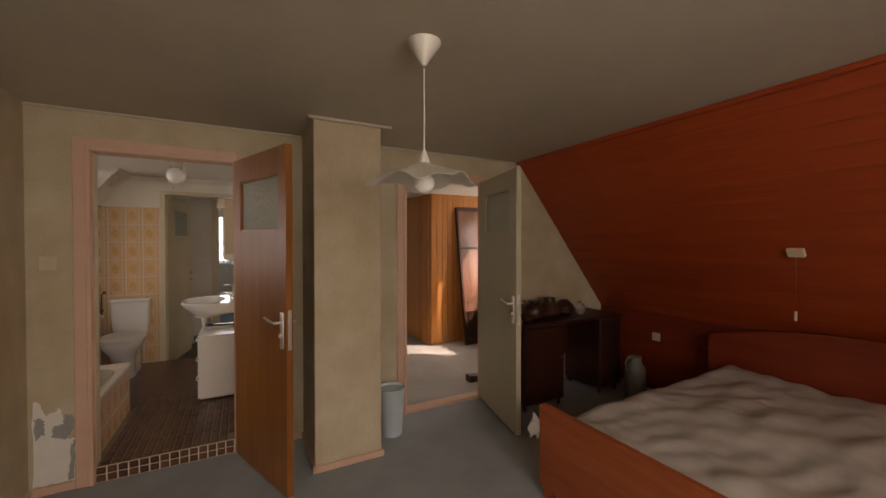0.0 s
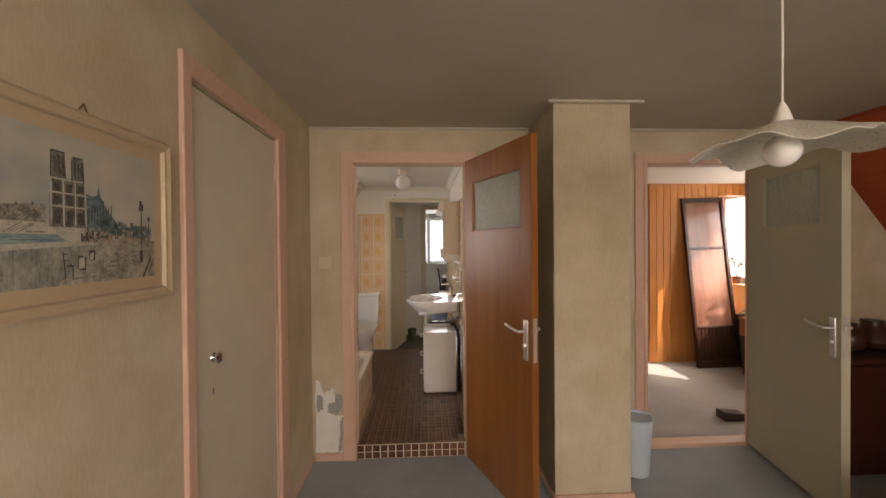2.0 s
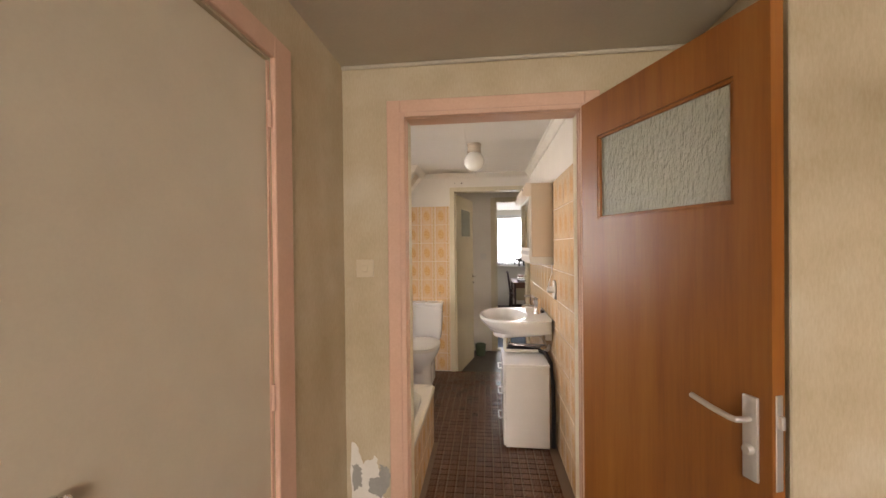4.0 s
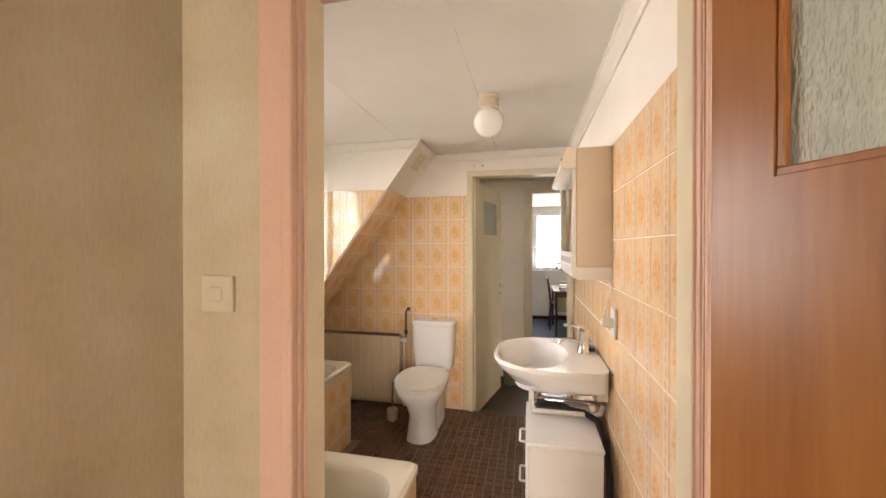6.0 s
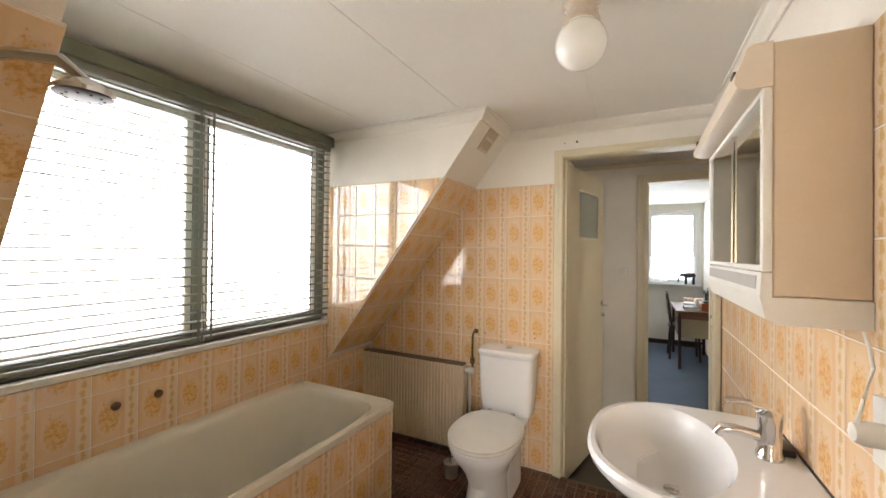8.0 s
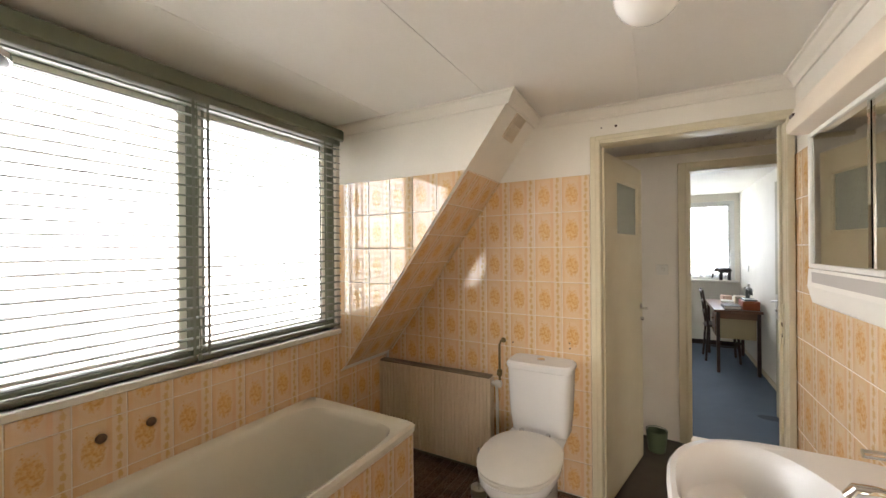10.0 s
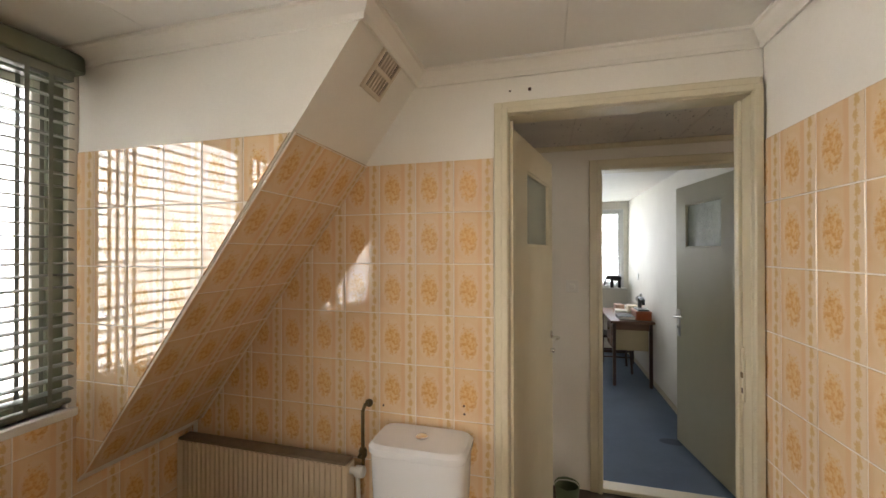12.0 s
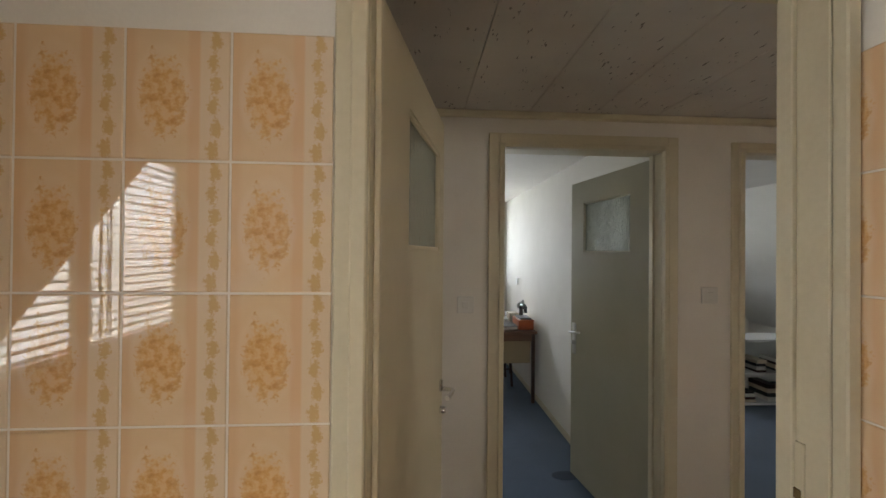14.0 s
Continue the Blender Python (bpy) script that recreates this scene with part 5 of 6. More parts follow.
        part(name, bm, inks[tone], art)

    def strokes(name, marks, tone):
        """Brush marks (u, v, width, height, slant), each a slightly crooked four-sided dab."""
        layer[0] += 1
        y = -0.0089 - 0.00002 * layer[0]
        bm = bmesh.new()
        j = lambda k: rnd.uniform(-0.12, 0.12) * k
        for u, v, w, h, lean in marks:
            q = [(u + j(w), v + j(h)), (u + w + j(w), v + j(h)), (u + w + lean + j(w), v + h + j(h)), (u + lean + j(w), v + h + j(h))]
            bm.faces.new([bm.verts.new((X(c), y, Z(d))) for c, d in q])
        tagged(part(name, bm, inks[tone], art), "", kind="stuff")

    U = rnd.uniform
    # far bank: town, quay steps, river
    flat("far_quay", [(-0.3, 0.33), (0.56, 0.33), (0.66, 0.36), (0.66, 0.43), (-0.3, 0.43)], "pale")
    top = [(-0.3 + 0.04 * k, 0.53 + U(-0.035, 0.06)) for k in range(17)]
    town = [(-0.3, 0.42), (0.525, 0.41), (0.525, 0.53)]
    for (u, v) in top[::-1]:
        if u < 0.5:
            town += [(u + 0.036, v), (u, v)]
    flat("town", town, "town")
    strokes("town_window", [(U(-0.28, 0.5), 0.43 + U(0, 0.08), 0.006, U(0.012, 0.03), 0) for _ in range(150)], "stone")
    strokes("town_roof", [(u, v - 0.004, 0.036, 0.012, 0.0) for u, v in top if u < 0.48], "dark")
    strokes("quay_shade", [(U(-0.25, 0.5), U(0.335, 0.36), U(0.03, 0.08), 0.008, 0) for _ in range(14)] + [(0.40 + 0.012 * k, 0.34, 0.006, 0.06, 0.05) for k in range(4)], "town")
    flat("river", [(-0.3, 0.20), (0.30, 0.24), (0.60, 0.29), (0.56, 0.335), (-0.3, 0.335)], "water")
    strokes("ripple", [(U(-0.25, 0.5), U(0.25, 0.325), U(0.03, 0.09), 0.005, 0) for _ in range(26)], "teal")
    # the cathedral
    flat("nave", [(0.66, 0.40), (0.66, 0.63), (0.70, 0.615), (0.715, 0.63), (0.722, 0.70), (0.728, 0.62), (0.76, 0.52), (0.80, 0.44), (0.80, 0.40)], "teal")
    flat("cathedral", [(0.535, 0.385), (0.54, 0.70), (0.543, 0.86), (0.55, 0.885), (0.59, 0.875), (0.596, 0.71), (0.613, 0.71), (0.616, 0.85), (0.622, 0.868), (0.658, 0.86), (0.665, 0.70), (0.672, 0.385)], "stone")
    strokes("belfry_arch", [(0.553 + 0.014 * k, 0.735, 0.007, 0.11, 0) for k in range(3)] + [(0.625 + 0.013 * k, 0.725, 0.006, 0.105, 0) for k in range(3)], "dark")
    strokes("cornice", [(0.538, v, 0.13, 0.010, 0) for v in (0.515, 0.605, 0.695)], "pale")
    strokes("buttress", [(u, 0.39, 0.006, 0.31, 0) for u in (0.54, 0.582, 0.624, 0.663)], "pale")
    strokes("portal", [(0.553 + 0.042 * k, v, 0.022, h, 0) for k in range(3) for v, h in ((0.40, 0.09), (0.535, 0.055), (0.622, 0.05))], "dark")
    strokes("tower_edge", [(0.541, 0.70, 0.004, 0.17, 0.002), (0.588, 0.71, 0.004, 0.16, 0), (0.614, 0.71, 0.004, 0.14, 0), (0.657, 0.70, 0.004, 0.15, 0), (0.546, 0.872, 0.045, 0.010, 0), (0.617, 0.856, 0.043, 0.010, 0)], "dark")
    strokes("nave_line", [(0.675 + 0.012 * k, 0.42, 0.004, U(0.08, 0.17), 0.003) for k in range(9)], "dark")
    # near bank: parapet, paving, stalls, trees
    flat("paving", [(0.50, -0.0), (1.0, -0.0), (1.0, 0.30), (0.86, 0.345), (0.72, 0.30)], "quay")
    flat("parapet", [(-0.3, 0.0), (0.555, 0.0), (0.63, 0.12), (0.735, 0.24), (0.67, 0.275), (-0.3, 0.16)], "wall")
    flat("coping", [(-0.3, 0.155), (0.67, 0.265), (0.69, 0.285), (0.64, 0.295), (-0.3, 0.20)], "pale")
    strokes("parapet_joint", [(-0.25 + 0.075 * k, 0.02, 0.004, 0.15 + 0.008 * k, 0) for k in range(11)] + [(-0.25 + 0.15 * k, 0.035 + 0.008 * k, 0.055, 0.09, 0) for k in range(5)], "town")
    strokes("chair_line", [(0.585, 0.04, 0.004, 0.18, -0.008), (0.612, 0.03, 0.004, 0.10, 0), (0.59, 0.12, 0.026, 0.012, 0.004), (0.575, 0.20, 0.022, 0.010, 0.004), (0.578, 0.16, 0.02, 0.008, 0.004), (0.628, 0.09, 0.034, 0.10, 0.004), (0.675, 0.15, 0.024, 0.075, 0.004)], "dark")
    strokes("canvas", [(0.634, 0.105, 0.022, 0.07, 0.003), (0.679, 0.162, 0.015, 0.05, 0.003), (0.655, 0.33, 0.05, 0.035, 0.0), (0.755, 0.31, 0.03, 0.03, 0)], "pale")
    strokes("paving_shade", [(0.60 + 0.05 * k, 0.03 + 0.035 * k, 0.10, 0.016, 0.03) for k in range(6)] + [(0.70 + 0.04 * k, 0.02 + 0.03 * k, 0.07, 0.010, 0.02) for k in range(5)], "town")
    flat("stall_awning", [(0.66, 0.37), (0.685, 0.435), (0.72, 0.41), (0.79, 0.385), (0.79, 0.36), (0.70, 0.36)], "teal")
    strokes("stall_body", [(0.645 + 0.0085 * k, 0.275 + 0.003 * k + U(-0.015, 0.02), U(0.004, 0.010), U(0.03, 0.08), 0) for k in range(20)], "dark")
    strokes("market_dab", [(U(0.65, 0.93), 0.285 + U(0.0, 0.09), U(0.004, 0.010), U(0.012, 0.03), 0) for _ in range(120)], "ochre")
    strokes("foliage", [(0.70 + 0.27 * q, 0.385 - 0.05 * q + U(-0.03, 0.07 - 0.02 * q), U(0.006, 0.016), U(0.015, 0.04), U(-0.004, 0.004)) for q in [rnd.random() for _ in range(110)]], "teal")
    strokes("twig", [(0.80 + 0.18 * rnd.random(), 0.33 + U(-0.02, 0.06), 0.003, U(0.02, 0.06), U(-0.004, 0.004)) for _ in range(60)], "stone")
    strokes("street_lamp", [(0.924, 0.12, 0.005, 0.44, 0), (0.919, 0.12, 0.016, 0.10, -0.003), (0.914, 0.55, 0.022, 0.055, 0.002), (0.918, 0.605, 0.014, 0.03, 0), (0.967, 0.24, 0.003, 0.24, 0), (0.962, 0.47, 0.013, 0.035, 0)], "dark")
    strokes("kerb", [(0.93, 0.01, 0.006, 0.16, 0.045), (0.965, 0.02, 0.004, 0.14, 0.03)], "dark")
    part("hanging_hook", tube([(w * 0.695, -0.004, h - 0.004), (w * 0.7125, -0.006, h + 0.022), (w * 0.73, -0.004, h - 0.004)], 0.002, 6), BRASS, p, "small brass hook")
    return p


picture()


# ---- the landing and hall ----
leaf = thing("spare_door_leaf", pose(3.985, 1.665, 0.0, -6.6, -1.2, 0.0), "dark stained panelled door leaf leaning on the boards", "door leaf")
part("leaf", boxes(((-0.04, 0.0, 0.0), (0.0, 0.04, 2.03)), ((0.44, 0.0, 0.0), (0.48, 0.04, 2.03)), ((0.0, 0.0, 1.97), (0.44, 0.04, 2.03)), ((0.0, 0.0, 0.0), (0.44, 0.04, 0.08)), ((0.0, 0.0, 1.40), (0.44, 0.04, 1.43)), ((0.0, 0.0, 0.46), (0.44, 0.04, 0.49)), bevel=0.003), DARK_WOOD, leaf)
# panel colour raised above the frame's to carry the sun patch and glare
SUNLIT_PANEL = wood("sunlit_gloss_panel", (0.12, 0.05, 0.034), (0.24, 0.115, 0.08), (0.36, 0.20, 0.15), "z", 0.6, 0.2, coat=0.6)
part("panel", boxes(((0.0, 0.018, 0.49), (0.44, 0.03, 1.40))), SUNLIT_PANEL, leaf, "glossy brown panel lightened for its sun patch")
part("panel", boxes(((0.0, 0.018, 1.43), (0.44, 0.03, 1.97))), SUNLIT_PANEL, leaf, "glossy brown panel lightened for its sun patch")
part("panel", boxes(*[((0.006 + k * 0.0433, 0.016, 0.08), (0.042 + k * 0.0433, 0.03, 0.46)) for k in range(10)], bevel=0.002), DARK_WOOD, leaf, "dark ribbed lower panel")
def houseplant(m, seed, label):
    """A low pot with arching stems and pointed leaves."""
    rnd = random.Random(seed)
    h = thing("houseplant", m, label, "houseplant")
    part("pot", lathe([(0.036, 0.0005), (0.04, 0.004), (0.052, 0.075), (0.055, 0.078), (0.055, 0.092), (0.048, 0.092), (0.044, 0.07)], 20), plain("glazed_clay", (0.20, 0.09, 0.05), 0.35), h, "brown glazed pot", True)
    part("soil", lathe([(0.046, 0.060), (0.045, 0.072)], 16), DARK_WOOD, h)
    green = surface("plant_leaf", (0.04, 0.075, 0.02), (0.09, 0.14, 0.04), 12, 60, 0.45)
    for k in range(9):
        a, r, top = rnd.uniform(0, 6.28), rnd.uniform(0.05, 0.12), rnd.uniform(0.18, 0.34)
        c, q = math.cos(a) * 0.6, math.sin(a)
        pts = [(0, 0, 0.07), (r * 0.3 * c, r * 0.3 * q, 0.07 + top * 0.5), (r * c, r * q, 0.07 + top)]
        stem = part("stem", tube(pts, 0.0018, 5), green, h)
        for j in range(4):
            f = 0.45 + 0.17 * j
            base = Vector(pts[1]).lerp(Vector(pts[2]), max(0.0, (f - 0.4) / 0.6))
            d = Vector((math.cos(a + 2.2 * j) * 0.7, math.sin(a + 2.2 * j), rnd.uniform(-0.1, 0.6))).normalized() * rnd.uniform(0.05, 0.085)
            w = d.cross(Vector((0, 0, 1))).normalized() * 0.017
            up = d.cross(w).normalized() * 0.004
            bm = loft([[base, base + d * 0.35 + w + up, base + d * 0.7 + w * 0.7 + up, base + d, base + d * 0.7 - w * 0.7 + up, base + d * 0.35 - w + up],
                       [p - Vector((0, 0, 0.0008)) for p in (base, base + d * 0.35 + w + up, base + d * 0.7 + w * 0.7 + up, base + d, base + d * 0.7 - w * 0.7 + up, base + d * 0.35 - w + up)]])
            part("leaf", bm, green, stem)
    return h


houseplant(pose(4.70, 2.02, 0.95), 3, "small green houseplant in a brown pot on the landing sill")
# second plant is out of view, added for its leaf shadows
houseplant(pose(4.70, 1.42, 0.95), 8, "unseen leafy houseplant added to dapple the leaning door leaf")
spk = thing("speaker_box", pose(4.55, 1.62, 0.0), "black boxy loudspeaker under the window", "loudspeaker")
part("case", boxes(((-0.10, -0.12, 0.0005), (0.14, 0.14, 0.62)), bevel=0.006), BLACK, spk)
part("front_cloth", boxes(((-0.09, -0.126, 0.04), (0.13, -0.1205, 0.58)), bevel=0.003), surface("black_cloth", (0.012, 0.011, 0.010), (0.03, 0.028, 0.025), 20, 300, 0.95, bump=0.5), spk)
part("badge", boxes(((0.085, -0.1285, 0.05), (0.11, -0.1265, 0.075))), ALU, spk, "small bright badge")
hat = thing("folded_cloth", pose(4.56, 1.62, 0.62), "grey folded cloth lying on the loudspeaker", "cloth")
part("cloth", loft([oval(0, 0, 0.09, 0.10, 0.001, 24, 3), oval(0, 0, 0.11, 0.11, 0.02, 24, 3), oval(0.01, 0, 0.09, 0.09, 0.045, 24, 2.5), oval(0.02, 0, 0.04, 0.05, 0.06, 24, 2)]), surface("grey_felt", (0.10, 0.10, 0.09), (0.24, 0.24, 0.21), 20, 150, 0.9), hat, "", True)
tb = thing("side_table", pose(4.46, 1.16, 0.0), "reddish brown veneered wall table below the window", "table")
part("top", boxes(((-0.22, -0.30, 0.615), (0.285, 0.30, 0.64)), bevel=0.004), LEAF_WOOD, tb)
part("drawer", boxes(((-0.21, -0.29, 0.44), (0.275, 0.29, 0.614)), bevel=0.003), LEAF_WOOD, tb)
for x, y in ((-0.18, -0.26), (-0.18, 0.26), (0.2, -0.26), (0.2, 0.26)):
    part("leg", lathe([(0.012, 0.0), (0.02, 0.44)], 10, (x, y, 0)), DARK_WOOD, tb, "", True)
for k, (y, s) in enumerate(((1.55, 1.0), (1.36, 0.6))):
    f = thing("figurine", pose(4.70, y, 0.95), "small dark ornament standing on the window sill", "figurine")
    bm = lathe([(0.03 * s, 0.0005), (0.032 * s, 0.01 * s), (0.012 * s, 0.03 * s), (0.02 * s, 0.08 * s), (0.03 * s, 0.12 * s), (0.022 * s, 0.15 * s), (0.012 * s, 0.16 * s), (0.022 * s, 0.19 * s), (0.014 * s, 0.215 * s), (0.003, 0.22 * s)], 16)
    o = mesh_object("figurine_body", bm, DARK_WOOD, True)
    o.parent = f
hatch = thing("floor_box", pose(3.30, 0.42, 0.0), "dark brown wooden wedge on the landing carpet", "wooden block")
part("block", loft([[(-0.09, -0.05, 0.0005), (0.09, -0.05, 0.0005), (0.09, -0.05, 0.05), (-0.09, -0.05, 0.07)], [(-0.09, 0.05, 0.0005), (0.09, 0.05, 0.0005), (0.09, 0.05, 0.05), (-0.09, 0.05, 0.07)]]), DARK_WOOD, hatch)
bk = thing("bucket", pose(0.545, 3.42, 0.0), "small green plastic bucket in the hall", "bucket")
part("body", lathe([(0.055, 0.0), (0.058, 0.004), (0.072, 0.15), (0.068, 0.15), (0.054, 0.01)], 22), plain("dull_green_plastic", (0.12, 0.16, 0.09), 0.5), bk, "", True)
part("handle", tube([(-0.072, 0, 0.14), (-0.05, 0, 0.165), (0, 0, 0.172), (0.05, 0, 0.165), (0.072, 0, 0.14)], 0.003, 6), ALU, bk, "", True)


# ---- the study ----
desk = thing("desk", pose(1.16, 5.78, 0.0), "brown wooden desk with a pale drawer unit", "desk")
DESK = wood("desk_veneer", (0.10, 0.04, 0.018), (0.16, 0.065, 0.03), (0.22, 0.10, 0.05), "x", 1.0, 0.35, coat=0.15)
part("top", boxes(((-0.02, -0.06, 0.715), (0.435, 1.0, 0.745)), bevel=0.004), DESK, desk)
for x, y in ((0.02, -0.02), (0.40, -0.02), (0.02, 0.95), (0.40, 0.95)):
    part("leg", boxes(((x - 0.017, y - 0.017, 0.0), (x + 0.017, y + 0.017, 0.7145)), bevel=0.003), DARK_WOOD, desk)
part("apron", boxes(((0.037, -0.03, 0.64), (0.383, -0.012, 0.7145)), bevel=0.002), DESK, desk)
part("end_panel", boxes(((0.037, 0.02, 0.40), (0.383, 0.036, 0.66)), bevel=0.002), plain("cream_board", (0.50, 0.40, 0.24), 0.5), desk, "pale cream end panel")
for k in range(2):
    d = part("drawer", boxes(((0.0, 0.04, 0.42 + 0.13 * k), (0.03, 0.36, 0.54 + 0.13 * k)), bevel=0.003), DESK, desk)
    part("knob", lathe([(0.006, 0.0), (0.012, -0.012), (0.008, -0.02)], 10, (0.0, 0.2, 0.48 + 0.13 * k), "x"), BRASS, d)
part("foot_rail", boxes(((0.037, 0.93, 0.15), (0.383, 0.955, 0.18))), DARK_WOOD, desk)
ch = thing("chair", pose(1.29, 6.42, 0.0), "dark wooden bentwood chair at the desk", "chair")
part("seat", loft([oval(0, 0, 0.20, 0.20, 0.44, 26, 2.6), oval(0, 0, 0.205, 0.205, 0.455, 26, 2.6), oval(0, 0, 0.19, 0.19, 0.468, 26, 2.6)]), DARK_WOOD, ch, "", True)
for x, y in ((0.15, -0.15), (0.15, 0.15)):
    part("leg", tube([(x, y, 0.44), (x * 1.15, y * 1.15, 0.0)], 0.015), DARK_WOOD, ch, "", True)
for y in (-0.15, 0.15):
    part("leg", tube([(-0.19, y * 1.2, 0.0), (-0.16, y, 0.44), (-0.19, y * 1.02, 0.72), (-0.22, y * 0.95, 0.92)], 0.014), DARK_WOOD, ch, "", True)
for z, x in ((0.62, -0.18), (0.76, -0.197), (0.89, -0.216)):
    part("back_rail", tube([(x, -0.15, z), (x - 0.02, 0.0, z + 0.01), (x, 0.15, z)], 0.014), DARK_WOOD, ch, "", True)
for y in (-0.165, 0.165):
    part("stretcher", tube([(-0.175, y, 0.2), (0.162, y, 0.2)], 0.009), DARK_WOOD, ch, "", True)
bx = thing("wooden_box", pose(1.42, 5.80, 0.745), "reddish wooden box on the desk", "box")
part("body", boxes(((0.0, 0.0, 0.0005), (0.16, 0.28, 0.085)), bevel=0.004), BED_WOOD, bx)
part("lid", boxes(((-0.004, -0.004, 0.086), (0.164, 0.284, 0.102)), bevel=0.004), BED_WOOD, bx)
sew = thing("sewing_machine", pose(1.50, 5.92, 0.848), "old grey sewing machine standing on the box", "sewing machine")
GUN = plain("gunmetal", (0.10, 0.11, 0.11), 0.3, 0.6)
part("base", boxes(((-0.06, -0.10, 0.0), (0.06, 0.12, 0.02)), bevel=0.004), GUN, sew)
part("arm", tube([(0.0, 0.09, 0.02), (0.0, 0.09, 0.11), (0.0, 0.07, 0.135), (0.0, -0.05, 0.135), (0.0, -0.075, 0.12), (0.0, -0.08, 0.07)], 0.022), GUN, sew, "", True)
part("hand_wheel", lathe([(0.035, 0.0), (0.04, 0.006), (0.035, 0.012)], 18, (0.0, 0.118, 0.12), "y"), ALU, sew, "", True)
part("spool_pin", lathe([(0.006, 0.15), (0.014, 0.155), (0.014, 0.19), (0.004, 0.195)], 10, (0.0, 0.03, 0.0)), ALU, sew, "", True)
bd = thing("binder", pose(1.24, 5.80, 0.745), "black ring binder lying on the desk", "binder")
part("cover", boxes(((0.0, 0.0, 0.0005), (0.17, 0.25, 0.006)), ((0.0, 0.0, 0.036), (0.17, 0.25, 0.042)), ((0.0, 0.0, 0.006), (0.004, 0.25, 0.036)), bevel=0.001), BLACK, bd)
part("paper", boxes(((0.006, 0.004, 0.007), (0.165, 0.246, 0.035))), WHITE_PLASTIC, bd)
for k, (x, y, w, d, h, m) in enumerate(((1.25, 6.12, 0.13, 0.18, 0.05, WHITE_PLASTIC), (1.40, 6.14, 0.11, 0.14, 0.11, CREAM_PL), (1.30, 6.36, 0.10, 0.12, 0.09, PINK), (1.44, 6.40, 0.11, 0.2, 0.06, ALU))):
    b = thing("carton", pose(x, y, 0.745, 0, 0, 7 * (k - 1)), ("white paper stack lying on the desk", "cream cardboard carton on the desk", "pink tin on the desk", "grey metal case on the desk")[k], "box")
    part("body", boxes(((0, 0, 0.0005), (w, d, h)), bevel=0.004), m, b)
    part("lid", boxes(((-0.002, -0.002, h + 0.0005), (w + 0.002, d + 0.002, h + 0.012)), bevel=0.003), m, b)
ele = thing("elephant_figure", pose(1.43, 7.20, 0.9905), "black carved elephant on the study window sill", "figurine")
bm = loft([oval(0, 0, 0.03, 0.03, 0.10, 16)] * 1 + [oval(0, 0, 0.075, 0.045, 0.115, 16), oval(0, 0, 0.085, 0.05, 0.145, 16), oval(-0.005, 0, 0.07, 0.042, 0.175, 16), oval(-0.01, 0, 0.03, 0.02, 0.187, 16)])
for x, y in ((-0.05, -0.025), (-0.05, 0.025), (0.05, -0.025), (0.05, 0.025)):
    lathe([(0.02, 0.0), (0.018, 0.06), (0.02, 0.125)], 10, (x, y, 0), bm=bm)
loft([oval(-0.095, 0, 0.03, 0.03, 0.12, 14), oval(-0.10, 0, 0.04, 0.038, 0.145, 14), oval(-0.09, 0, 0.03, 0.03, 0.18, 14)], bm=bm)
tube([(-0.115, 0, 0.145), (-0.145, 0, 0.11), (-0.15, 0, 0.06), (-0.16, 0, 0.03)], 0.012, 8, bm=bm)
for s in (-1, 1):
    loft([[(-0.09, s * 0.035, 0.175), (-0.05, s * 0.06, 0.17), (-0.055, s * 0.065, 0.11), (-0.085, s * 0.045, 0.12)], [(-0.088, s * 0.042, 0.175), (-0.048, s * 0.067, 0.17), (-0.053, s * 0.072, 0.11), (-0.083, s * 0.052, 0.12)]], bm=bm)
o = mesh_object("elephant_body", bm, plain("ebony", (0.015, 0.014, 0.014), 0.35, vary=0.2), True)
o.parent = ele
cur = thing("net_curtain", pose(0.27, 7.285, 1.02), "white half-height net curtain in the study window", "curtain")
bm = bmesh.new()
cols = [[bm.verts.new((i * 0.0123, 0.008 * math.sin(i * 1.1) - 0.004, z)) for z in (0.0, 0.2, 0.42)] for i in range(101)]
for p, q in zip(cols, cols[1:]):
    for k in range(2):
        bm.faces.new((p[k], q[k], q[k + 1], p[k + 1]))
net, tree, b = material("white_net", 0.9)
b.inputs["Base Color"].default_value = (0.85, 0.86, 0.88, 1)
b.inputs["Alpha"].default_value = 0.55
b.inputs["Transmission Weight"].default_value = 0.3
part("net", bm, net, cur, "", True)
part("rod", tube([(-0.01, 0, 0.425), (1.25, 0, 0.425)], 0.004, 8), ALU, cur, "", True)
pl2 = thing("wall_plate", pose(1.60, 6.55, 1.20), "small cream socket on the study wall", "socket")
part("plate", boxes(((-0.012, -0.04, -0.04), (-0.0005, 0.04, 0.04)), bevel=0.003), WHITE_PLASTIC, pl2)
stain = thing("floor_mat", pose(1.41, 4.475, 0.0), "dark round stain patch on the blue carpet", "stain")
part("stain", loft([oval(0, 0, 0.10, 0.055, 0.0005, 22), oval(0, 0, 0.097, 0.052, 0.002, 22)]), carpet("dark_blue_pile", (0.03, 0.045, 0.07), (0.06, 0.085, 0.12)), stain)
sh2 = thing("shelf_unit", pose(3.55, 5.55, 0.0), "low white shelf unit with papers in the spare room", "shelf unit")
for x0, x1, z0, z1 in ((0.0, 0.02, 0.0, 0.66), (1.18, 1.2, 0.0, 0.66), (0.02, 1.18, 0.02, 0.045), (0.02, 1.18, 0.32, 0.345), (-0.02, 1.22, 0.66, 0.69)):
    part("board", boxes(((x0, 0.0, z0), (x1, 0.32, z1)), bevel=0.002), WHITE_LACQUER, sh2)
part("back", boxes(((0.0, 0.321, 0.0), (1.2, 0.33, 0.66))), WHITE_LACQUER, sh2)
